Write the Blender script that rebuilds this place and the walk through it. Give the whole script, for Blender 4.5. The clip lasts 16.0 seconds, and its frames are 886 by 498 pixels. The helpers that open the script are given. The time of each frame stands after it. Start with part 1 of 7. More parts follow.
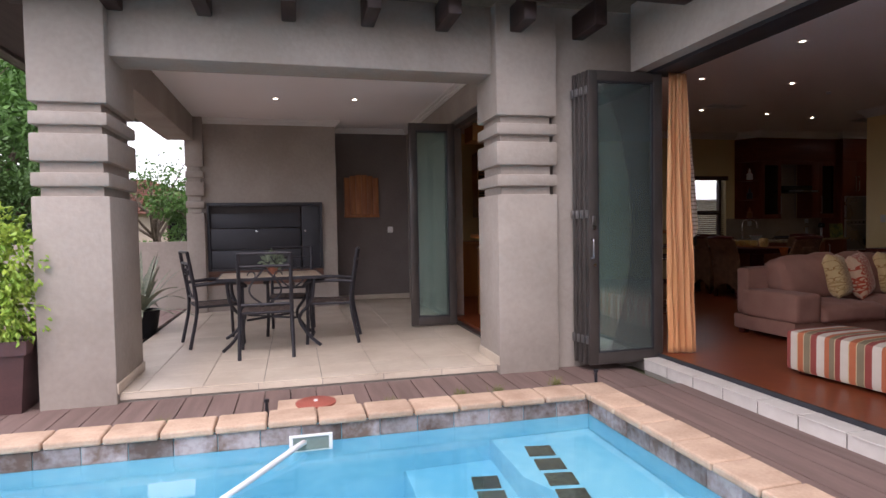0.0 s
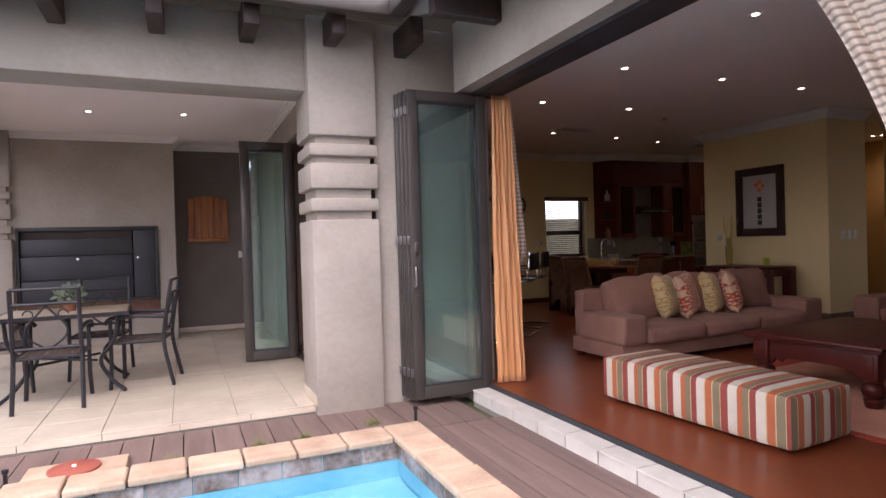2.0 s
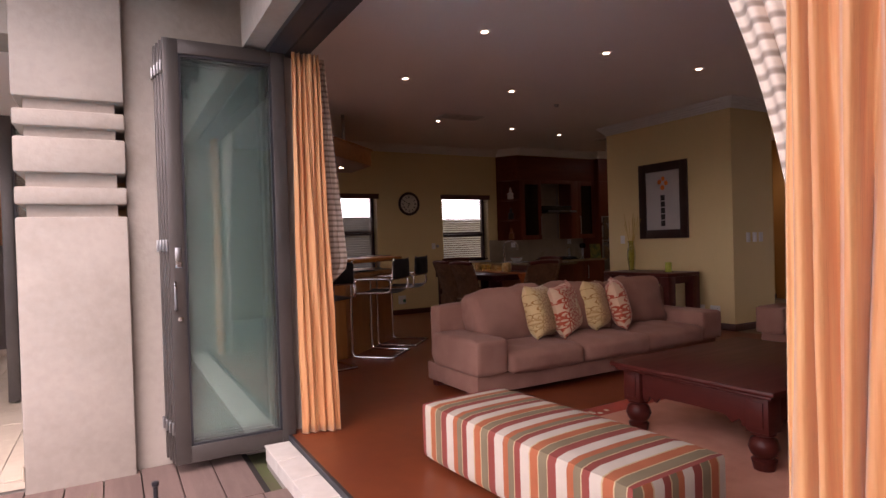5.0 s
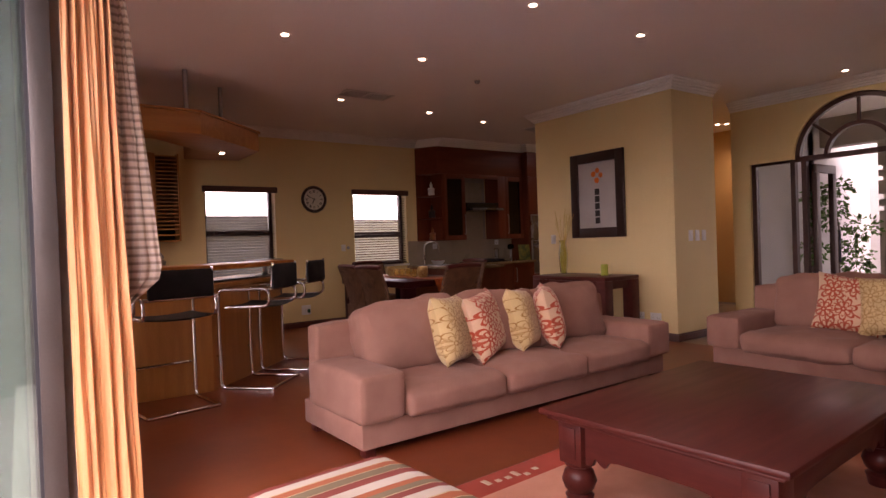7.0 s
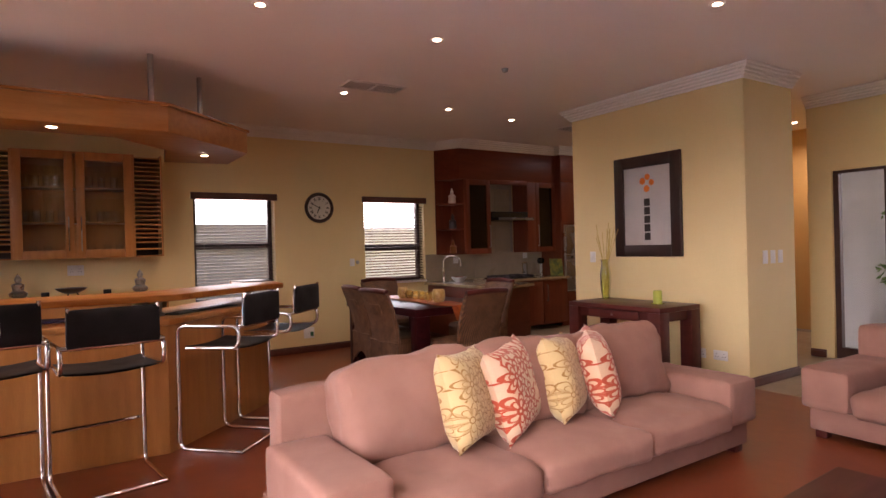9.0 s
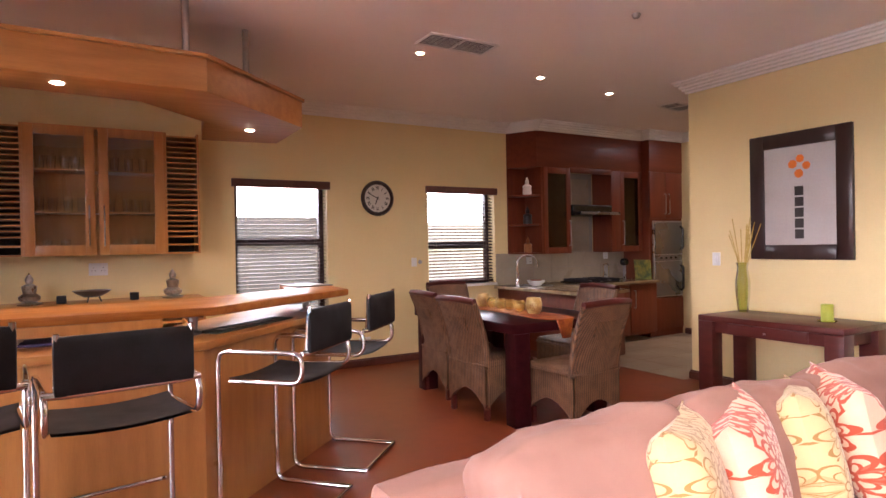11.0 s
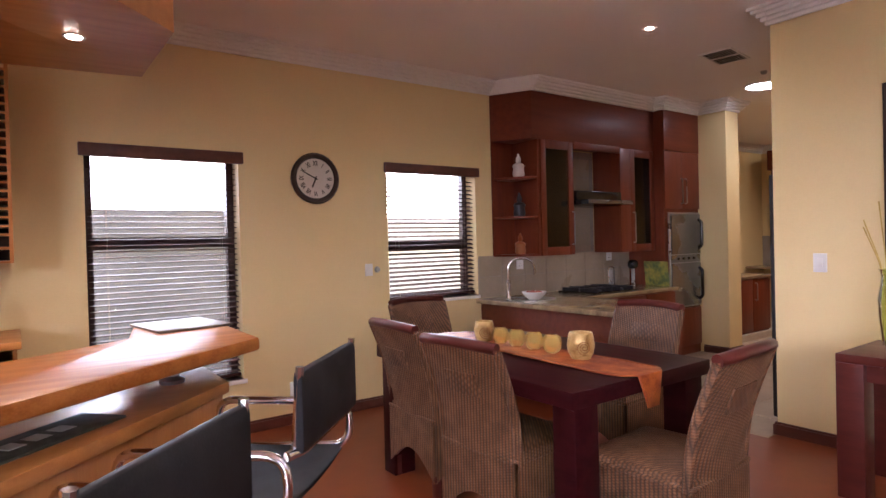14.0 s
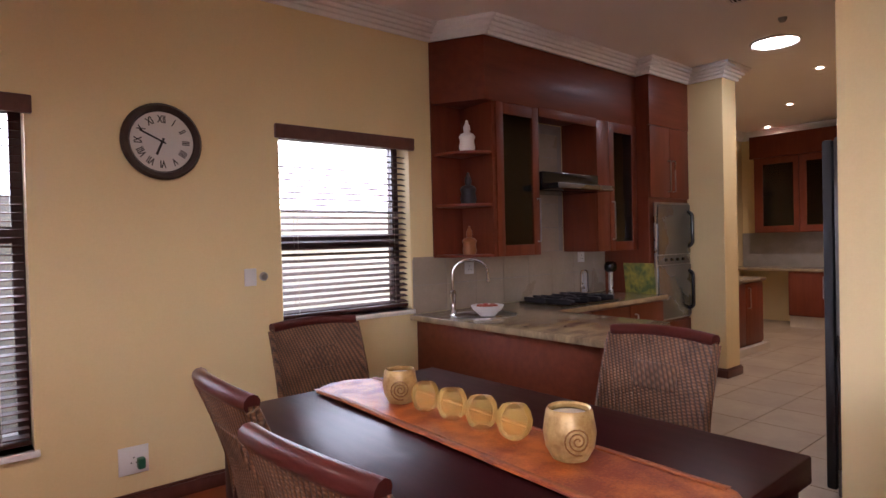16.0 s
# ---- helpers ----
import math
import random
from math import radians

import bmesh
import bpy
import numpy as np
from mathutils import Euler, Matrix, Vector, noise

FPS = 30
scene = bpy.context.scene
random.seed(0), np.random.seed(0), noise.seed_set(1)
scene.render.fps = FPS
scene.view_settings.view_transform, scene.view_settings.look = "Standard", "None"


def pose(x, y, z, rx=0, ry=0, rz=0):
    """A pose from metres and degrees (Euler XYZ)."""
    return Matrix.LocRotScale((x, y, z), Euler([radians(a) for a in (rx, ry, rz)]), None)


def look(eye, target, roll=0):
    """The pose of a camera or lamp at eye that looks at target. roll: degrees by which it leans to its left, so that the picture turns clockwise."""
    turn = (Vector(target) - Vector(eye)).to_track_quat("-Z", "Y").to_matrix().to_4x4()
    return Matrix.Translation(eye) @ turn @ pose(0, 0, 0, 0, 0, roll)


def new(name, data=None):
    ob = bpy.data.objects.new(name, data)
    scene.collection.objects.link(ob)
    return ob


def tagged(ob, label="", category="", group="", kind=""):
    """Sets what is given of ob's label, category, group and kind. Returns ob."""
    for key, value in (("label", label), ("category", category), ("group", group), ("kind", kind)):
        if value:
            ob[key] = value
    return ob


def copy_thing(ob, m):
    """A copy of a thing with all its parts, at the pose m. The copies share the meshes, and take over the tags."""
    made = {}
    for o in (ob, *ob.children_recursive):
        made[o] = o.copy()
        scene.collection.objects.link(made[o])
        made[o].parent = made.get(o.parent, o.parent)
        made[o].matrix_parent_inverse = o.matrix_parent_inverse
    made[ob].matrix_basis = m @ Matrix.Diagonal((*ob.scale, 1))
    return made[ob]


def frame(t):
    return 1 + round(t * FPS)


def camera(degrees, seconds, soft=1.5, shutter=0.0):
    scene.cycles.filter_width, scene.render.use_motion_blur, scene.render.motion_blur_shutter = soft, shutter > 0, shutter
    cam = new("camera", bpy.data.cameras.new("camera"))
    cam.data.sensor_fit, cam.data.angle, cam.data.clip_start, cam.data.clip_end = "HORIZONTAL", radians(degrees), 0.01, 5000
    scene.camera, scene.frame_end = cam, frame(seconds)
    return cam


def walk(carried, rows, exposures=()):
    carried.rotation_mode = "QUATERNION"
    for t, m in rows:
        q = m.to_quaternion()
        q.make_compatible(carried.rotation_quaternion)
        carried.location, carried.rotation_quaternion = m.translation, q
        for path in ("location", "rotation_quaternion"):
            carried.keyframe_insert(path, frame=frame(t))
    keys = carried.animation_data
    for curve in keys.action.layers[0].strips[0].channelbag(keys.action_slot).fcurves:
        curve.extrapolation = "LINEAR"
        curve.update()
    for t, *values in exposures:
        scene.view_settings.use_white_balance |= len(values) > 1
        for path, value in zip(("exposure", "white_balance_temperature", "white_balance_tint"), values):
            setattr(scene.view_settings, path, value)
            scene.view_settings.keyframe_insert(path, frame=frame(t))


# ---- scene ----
cam = camera(73.5, 16.0)
PATH = [
    (0, (-1.369, -1.084, 1.147), (-0.883, 0.855, 1.073), -1.0),
    (0.5, (-1.234, -1.033, 1.173), (-0.637, 0.874, 1.106), -1.3),
    (1, (-1.071, -0.99, 1.187), (-0.384, 0.887, 1.139), -1.5),
    (1.5, (-0.848, -0.979, 1.201), (-0.091, 0.872, 1.173), -1.6),
    (2, (-0.608, -0.974, 1.207), (0.19, 0.859, 1.186), -1.7),
    (2.5, (-0.345, -0.94, 1.213), (0.487, 0.879, 1.194), -1.8),
    (3, (-0.081, -0.911, 1.211), (0.782, 0.893, 1.19), -1.8),
    (3.5, (0.152, -0.833, 1.211), (1.035, 0.961, 1.187), -1.8),
    (6, (1.206, 0.144, 1.185), (2.283, 1.83, 1.163), -1.8),
    (6.5, (1.435, 0.352, 1.159), (2.57, 1.999, 1.136), -1.9),
    (7, (1.635, 0.552, 1.166), (2.796, 2.18, 1.145), -2.0),
    (7.5, (1.846, 0.724, 1.19), (3.014, 2.347, 1.171), -1.9),
    (8, (2.093, 0.901, 1.226), (3.256, 2.528, 1.21), -1.9),
    (8.5, (2.237, 1.121, 1.292), (3.376, 2.765, 1.279), -1.7),
    (9, (2.316, 1.389, 1.322), (3.405, 3.067, 1.314), -1.5),
    (9.5, (2.401, 1.677, 1.322), (3.437, 3.388, 1.317), -1.3),
    (12, (2.608, 3.297, 1.342), (3.606, 5.03, 1.329), -1.0),
    (12.5, (2.747, 3.615, 1.347), (3.768, 5.334, 1.334), -1.1),
    (13, (2.904, 3.931, 1.351), (3.968, 5.624, 1.335), -1.1),
    (13.5, (3.091, 4.208, 1.347), (4.212, 5.864, 1.327), -1.3),
    (14, (3.287, 4.487, 1.351), (4.46, 6.106, 1.329), -1.5),
    (14.5, (3.508, 4.748, 1.359), (4.723, 6.337, 1.33), -1.3),
    (15, (3.797, 4.979, 1.348), (5.041, 6.545, 1.32), -1.3),
    (15.5, (4.062, 5.244, 1.34), (5.328, 6.793, 1.31), -1.4),
    (16, (4.329, 5.502, 1.325), (5.614, 7.035, 1.296), -1.4),
]
EXPOSURES = [(0, 0.65, 6400, 22), (2.5, 1.25, 6400, 22), (3.5, 1.2, 6400, 22), (6, 1.8, 7500, 40), (7, 2.4, 7500, 40), (9, 3.25, 7000, 28), (12, 4.25, 6200, 25), (16, 3.92, 5900, 25)]
walk(cam, [(t, look(eye, target, roll)) for t, eye, target, roll in PATH], EXPOSURES)

# ---- light ----
world = bpy.data.worlds.new("world")
scene.world = world
world.use_nodes = True
wn = world.node_tree
sky = wn.nodes.new("ShaderNodeTexSky")
sky.sky_type = 'NISHITA'
sky.sun_disc = False
sky.sun_elevation, sky.sun_rotation = radians(52), radians(200)
sky.dust_density, sky.ozone_density = 4.0, 1.0
pale = wn.nodes.new("ShaderNodeMix")
pale.data_type = 'RGBA'
pale.inputs[0].default_value = 0.75
pale.inputs[7].default_value = (12.0, 12.1, 12.6, 1)
wn.links.new(sky.outputs[0], pale.inputs[6])
wn.links.new(pale.outputs[2], wn.nodes["Background"].inputs[0])
wn.nodes["Background"].inputs[1].default_value = 0.15

sun = new("sun", bpy.data.lights.new("sun", 'SUN'))
sun.data.energy, sun.data.angle, sun.data.color = 0.8, radians(25), (1, 0.97, 0.93)
sun.matrix_world = look((0, 0, 20), (3.5, 9.5, 7.0))

CEIL = 2.87
SPOTS = [(3.416, 3.66), (4.73, 3.66), (5.99, 3.66), (3.416, 5.117), (4.73, 5.117), (4.73, 6.83), (6.05, 6.95), (7.08, 7.09),
         (3.416, 2.2), (4.73, 2.2), (5.99, 2.2), (8.94, 3.22), (10.6, 5.6), (10.7, 7.5), (12.2, 8.3), (13.6, 9.1), (10.70, 5.51)]
LAMPS = [0, 1, 2, 3, 11, 4, 5, 7, 9, 12, 13, 14, 16]
for k in LAMPS:
    x, y = SPOTS[k]
    lamp = new("downlight_lamp", bpy.data.lights.new("downlight_lamp", 'SPOT'))
    lamp.data.energy, lamp.data.color, lamp.data.shadow_soft_size = 6 if 12 < k < 16 else 4.5 if k == 16 else 1.8, (1, 0.84, 0.68), 0.04
    lamp.data.spot_size, lamp.data.spot_blend = radians(150), 1.0
    lamp.matrix_world = look((x, y, CEIL - 0.03), (x, y + 0.001, 0))
for x, y in ((3.52, 7.42), (2.30, 6.50)):
    lamp = new("canopy_lamp", bpy.data.lights.new("canopy_lamp", 'SPOT'))
    lamp.data.energy, lamp.data.color, lamp.data.shadow_soft_size = 4, (1, 0.84, 0.68), 0.03
    lamp.data.spot_size, lamp.data.spot_blend = radians(150), 1.0
    lamp.matrix_world = look((x, y, 2.24), (x, y + 0.001, 0))


# ---- mesh helpers ----
def part(name, bm, material, parent=None, label="", sharp=38):
    me = bpy.data.meshes.new(name)
    bm.to_mesh(me)
    bm.free()
    for p in me.polygons:
        p.use_smooth = True
    me.set_sharp_from_angle(angle=radians(sharp))
    me.materials.append(material)
    ob = new(name, me)
    if parent is not None:
        ob.parent = parent
    if label:
        ob["label"] = label
    return ob


def thing(name, m, label, category, group=""):
    ob = new(name)
    ob.empty_display_size = 0.1
    ob.matrix_world = m
    return tagged(ob, label, category, group)


def setting(name, bm, material, label="", category=""):
    return tagged(part(name, bm, material), label, category, "", "structure")


def B():
    return bmesh.new()


def box(bm, x0, x1, y0, y1, z0, z1, b=0.0, seg=2):
    m = Matrix.Translation(((x0 + x1) / 2, (y0 + y1) / 2, (z0 + z1) / 2)) @ Matrix.Diagonal((abs(x1 - x0), abs(y1 - y0), abs(z1 - z0), 1))
    vs = bmesh.ops.create_cube(bm, size=1, matrix=m)["verts"]
    if b > 0:
        es = list({e for v in vs for e in v.link_edges})
        bmesh.ops.bevel(bm, geom=es, offset=b, segments=seg, affect='EDGES', profile=0.5)
    return bm


def boxes(*rows, b=0.0):
    bm = B()
    for r in rows:
        box(bm, *r, b=b)
    return bm


def prism(bm, pts, z0, z1, b=0.0):
    lo = [bm.verts.new((x, y, z0)) for x, y in pts]
    hi = [bm.verts.new((x, y, z1)) for x, y in pts]
    n = len(pts)
    fs = [bm.faces.new(hi), bm.faces.new(lo[::-1])]
    for i in range(n):
        fs.append(bm.faces.new((lo[i], lo[(i + 1) % n], hi[(i + 1) % n], hi[i])))
    bmesh.ops.recalc_face_normals(bm, faces=fs)
    if b > 0:
        es = list({e for f in fs[:2] for e in f.edges})
        bmesh.ops.bevel(bm, geom=es, offset=b, segments=2, affect='EDGES', profile=0.5)
    return bm


def soft(bm, c, size, r=0.06, puff=(0, 0, 0), n=8, rot=None):
    """A rounded, stuffed block."""
    before = set(bm.verts)
    vs = bmesh.ops.create_cube(bm, size=2)["verts"]
    es = list({e for v in vs for e in v.link_edges})
    bmesh.ops.subdivide_edges(bm, edges=es, cuts=n, use_grid_fill=True)
    allv = [v for v in bm.verts if v not in before]
    h = Vector(size) / 2
    for v in allv:
        u = v.co.copy()
        p = Vector((u.x * h.x, u.y * h.y, u.z * h.z))
        rr = min(r, min(h) * 0.98)
        q = Vector([max(-(h[i] - rr), min(h[i] - rr, p[i])) for i in range(3)])
        d = p - q
        if d.length > 1e-6:
            p = q + d.normalized() * rr
        f = [(1 - u.y ** 2) * (1 - u.z ** 2), (1 - u.x ** 2) * (1 - u.z ** 2), (1 - u.x ** 2) * (1 - u.y ** 2)]
        for i in range(3):
            p[i] += puff[i] * f[i] * (1 if u[i] > 0 else -1) * abs(u[i])
        if rot is not None:
            p = rot @ p
        v.co = Vector(c) + p
    return bm


def fillet(pts, rad, seg=5, closed=False):
    pts = [Vector(p) for p in pts]
    n = len(pts)
    out = []
    for i, p in enumerate(pts):
        if not closed and i in (0, n - 1):
            out.append(p)
            continue
        a, c = pts[i - 1] - p, pts[(i + 1) % n] - p
        r = min(rad, a.length * 0.45, c.length * 0.45)
        s, e = p + a.normalized() * r, p + c.normalized() * r
        for k in range(seg + 1):
            t = k / seg
            out.append(s * (1 - t) ** 2 + p * 2 * t * (1 - t) + e * t * t)
    return out


def tube(bm, pts, r, n=8, closed=False, taper=None):
    pts = [Vector(p) for p in pts]
    m = len(pts)
    rings, side = [], None
    for i, p in enumerate(pts):
        a = pts[i - 1] if (i > 0 or closed) else p
        c = pts[(i + 1) % m] if (i < m - 1 or closed) else p
        d = (c - a).normalized()
        if side is None:
            side = d.orthogonal().normalized()
        side = (side - d * side.dot(d)).normalized()
        up = d.cross(side)
        rad = r if taper is None else r + (taper - r) * i / (m - 1)
        rings.append([bm.verts.new(p + (side * math.cos(2 * math.pi * k / n) + up * math.sin(2 * math.pi * k / n)) * rad) for k in range(n)])
    for i in range(m if closed else m - 1):
        u, w = rings[i], rings[(i + 1) % m]
        for k in range(n):
            bm.faces.new((u[k], u[(k + 1) % n], w[(k + 1) % n], w[k]))
    if not closed:
        bm.faces.new(rings[0][::-1])
        bm.faces.new(rings[-1])
    return bm


def lathe(bm, prof, n=24, m=Matrix()):
    rings = []
    for r, z in prof:
        if r < 1e-5:
            rings.append([bm.verts.new(m @ Vector((0, 0, z)))])
        else:
            rings.append([bm.verts.new(m @ Vector((r * math.cos(2 * math.pi * k / n), r * math.sin(2 * math.pi * k / n), z))) for k in range(n)])
    for u, w in zip(rings, rings[1:]):
        for k in range(n):
            j = (k + 1) % n
            if len(u) == 1 and len(w) > 1:
                bm.faces.new((u[0], w[j], w[k]))
            elif len(w) == 1 and len(u) > 1:
                bm.faces.new((u[k], u[j], w[0]))
            elif len(u) > 1:
                bm.faces.new((u[k], u[j], w[j], w[k]))
    bmesh.ops.recalc_face_normals(bm, faces=bm.faces[:])
    return bm


def spread(bm, m):
    bm.transform(m)
    return bm


# ---- materials ----
def rgba(c):
    return (*c, 1.0)


def surface(name, c1, c2=None, rough=0.6, metal=0.0, scale=3.0, fine=60.0, bump=0.15, space="world", stretch=(1, 1, 1), mix=(0.35, 0.65), coat=0.0, sheen=0.0, dist=0.002, spec=0.5, vary=0.0, rvary=0.1):
    """Two-scale mottled surface with fine relief."""
    mat = bpy.data.materials.new(name)
    mat.use_nodes = True
    nt = mat.node_tree
    N, L = nt.nodes, nt.links
    bs = N["Principled BSDF"]
    c2 = c2 or tuple(v * 0.8 for v in c1)
    if space == "world":
        co = N.new("ShaderNodeNewGeometry").outputs["Position"]
    else:
        co = N.new("ShaderNodeTexCoord").outputs["Object"]
    mp = N.new("ShaderNodeMapping")
    mp.inputs["Scale"].default_value = stretch
    L.new(co, mp.inputs[0])
    n1, n2 = N.new("ShaderNodeTexNoise"), N.new("ShaderNodeTexNoise")
    n1.inputs["Scale"].default_value, n1.inputs["Detail"].default_value = scale, 6
    n2.inputs["Scale"].default_value, n2.inputs["Detail"].default_value = fine, 4
    L.new(mp.outputs[0], n1.inputs[0])
    L.new(mp.outputs[0], n2.inputs[0])
    add = N.new("ShaderNodeMath")
    add.operation = 'MULTIPLY_ADD'
    L.new(n2.outputs[0], add.inputs[0])
    add.inputs[1].default_value = 0.4
    L.new(n1.outputs[0], add.inputs[2])
    rp = N.new("ShaderNodeMapRange")
    rp.inputs[1].default_value, rp.inputs[2].default_value = mix[0] + 0.2, mix[1] + 0.2
    L.new(add.outputs[0], rp.inputs[0])
    mx = N.new("ShaderNodeMix")
    mx.data_type = 'RGBA'
    mx.inputs[6].default_value, mx.inputs[7].default_value = rgba(c1), rgba(c2)
    L.new(rp.outputs[0], mx.inputs[0])
    col = mx.outputs[2]
    if vary > 0:
        oi = N.new("ShaderNodeObjectInfo")
        hs = N.new("ShaderNodeHueSaturation")
        mr = N.new("ShaderNodeMapRange")
        mr.inputs[3].default_value, mr.inputs[4].default_value = 1 - vary, 1 + vary
        L.new(oi.outputs["Random"], mr.inputs[0])
        L.new(mr.outputs[0], hs.inputs["Value"])
        L.new(col, hs.inputs["Color"])
        col = hs.outputs[0]
    L.new(col, bs.inputs["Base Color"])
    rr = N.new("ShaderNodeMapRange")
    rr.inputs[3].default_value, rr.inputs[4].default_value = max(0.02, rough - rvary), min(1, rough + rvary)
    L.new(n1.outputs[0], rr.inputs[0])
    L.new(rr.outputs[0], bs.inputs["Roughness"])
    bs.inputs["Metallic"].default_value = metal
    bs.inputs["Specular IOR Level"].default_value = spec
    bs.inputs["Coat Weight"].default_value = coat
    bs.inputs["Coat Roughness"].default_value = 0.12
    bs.inputs["Sheen Weight"].default_value = sheen
    if bump > 0:
        bp = N.new("ShaderNodeBump")
        bp.inputs["Strength"].default_value, bp.inputs["Distance"].default_value = bump, dist
        L.new(add.outputs[0], bp.inputs["Height"])
        L.new(bp.outputs[0], bs.inputs["Normal"])
    return mat


def glassy(name, color=(1, 1, 1), rough=0.0, ior=1.45, dust=0.0, dust_color=(0.7, 0.75, 0.74)):
    """Thin pane: clear with a mirror-like film of gloss."""
    mat = bpy.data.materials.new(name)
    mat.use_nodes = True
    N, L = mat.node_tree.nodes, mat.node_tree.links
    N.remove(N["Principled BSDF"])
    tr, gl, fr, mx = N.new("ShaderNodeBsdfTransparent"), N.new("ShaderNodeBsdfGlossy"), N.new("ShaderNodeFresnel"), N.new("ShaderNodeMixShader")
    tr.inputs[0].default_value = rgba(color)
    gl.inputs["Roughness"].default_value = rough
    fr.inputs[0].default_value = ior
    L.new(fr.outputs[0], mx.inputs[0])
    L.new(tr.outputs[0], mx.inputs[1])
    L.new(gl.outputs[0], mx.inputs[2])
    out = mx.outputs[0]
    if dust > 0:
        df, md = N.new("ShaderNodeBsdfDiffuse"), N.new("ShaderNodeMixShader")
        df.inputs[0].default_value = rgba(dust_color)
        nz, tc, mr = N.new("ShaderNodeTexNoise"), N.new("ShaderNodeTexCoord"), N.new("ShaderNodeMapRange")
        nz.inputs["Scale"].default_value, nz.inputs["Detail"].default_value = 2.2, 6
        mr.inputs[1].default_value, mr.inputs[2].default_value, mr.inputs[3].default_value, mr.inputs[4].default_value = 0.3, 0.7, dust * 0.7, dust * 1.3
        L.new(tc.outputs["Object"], nz.inputs[0])
        L.new(nz.outputs[0], mr.inputs[0])
        L.new(mr.outputs[0], md.inputs[0])
        L.new(out, md.inputs[1])
        L.new(df.outputs[0], md.inputs[2])
        out = md.outputs[0]
    L.new(out, N["Material Output"].inputs[0])
    return mat


def emitter(name, color, strength):
    mat = bpy.data.materials.new(name)
    mat.use_nodes = True
    bs = mat.node_tree.nodes["Principled BSDF"]
    bs.inputs["Base Color"].default_value = rgba(color)
    bs.inputs["Emission Color"].default_value = rgba(color)
    bs.inputs["Emission Strength"].default_value = strength
    return mat


def wood(name, c1, c2, rough=0.35, axis=0, coat=0.0, scale=6.0, vary=0.0, spec=0.5):
    st = [9.0, 9.0, 9.0]
    st[axis] = 0.9
    return surface(name, c1, c2, rough, 0, scale * 0.4, scale * 4, 0.08, "object", st, (0.3, 0.7), coat=coat, vary=vary, spec=spec, rvary=0.04)


def striped(name, stops, period, axis, rough=0.85, bump=0.25, interp='CONSTANT', weave=420.0, ends=False):
    """Woven cloth with repeating coloured stripes along one axis of the object."""
    mat = surface(name, (1, 1, 1), (0.9, 0.9, 0.9), rough, 0, 8, weave, bump, "object", dist=0.001)
    N, L = mat.node_tree.nodes, mat.node_tree.links
    bs = N["Principled BSDF"]
    tc, sx, dv, fr, cr = N.new("ShaderNodeTexCoord"), N.new("ShaderNodeSeparateXYZ"), N.new("ShaderNodeMath"), N.new("ShaderNodeMath"), N.new("ShaderNodeValToRGB")
    L.new(tc.outputs["Object"], sx.inputs[0])
    dv.operation, fr.operation = 'DIVIDE', 'FRACT'
    dv.inputs[1].default_value = period
    L.new(sx.outputs[axis], dv.inputs[0])
    if ends:
        nx, ab, gt, ms = N.new("ShaderNodeSeparateXYZ"), N.new("ShaderNodeMath"), N.new("ShaderNodeMath"), N.new("ShaderNodeMix")
        L.new(tc.outputs["Normal"], nx.inputs[0])
        ab.operation, gt.operation, gt.inputs[1].default_value = 'ABSOLUTE', 'GREATER_THAN', 0.72
        L.new(nx.outputs[axis], ab.inputs[0])
        L.new(ab.outputs[0], gt.inputs[0])
        L.new(gt.outputs[0], ms.inputs[0])
        L.new(sx.outputs[axis], ms.inputs[2])
        L.new(sx.outputs[1 - axis], ms.inputs[3])
        L.new(ms.outputs[0], dv.inputs[0])
    L.new(dv.outputs[0], fr.inputs[0])
    L.new(fr.outputs[0], cr.inputs[0])
    cr.color_ramp.interpolation = interp
    el = cr.color_ramp.elements
    while len(el) < len(stops):
        el.new(0.5)
    for e, (p, c) in zip(el, stops):
        e.position, e.color = p, rgba(c)
    old = bs.inputs["Base Color"].links[0].from_socket
    ml = N.new("ShaderNodeMix")
    ml.data_type, ml.blend_type = 'RGBA', 'MULTIPLY'
    ml.inputs[0].default_value = 1.0
    L.new(cr.outputs[0], ml.inputs[6])
    L.new(old, ml.inputs[7])
    L.new(ml.outputs[2], bs.inputs["Base Color"])
    return mat


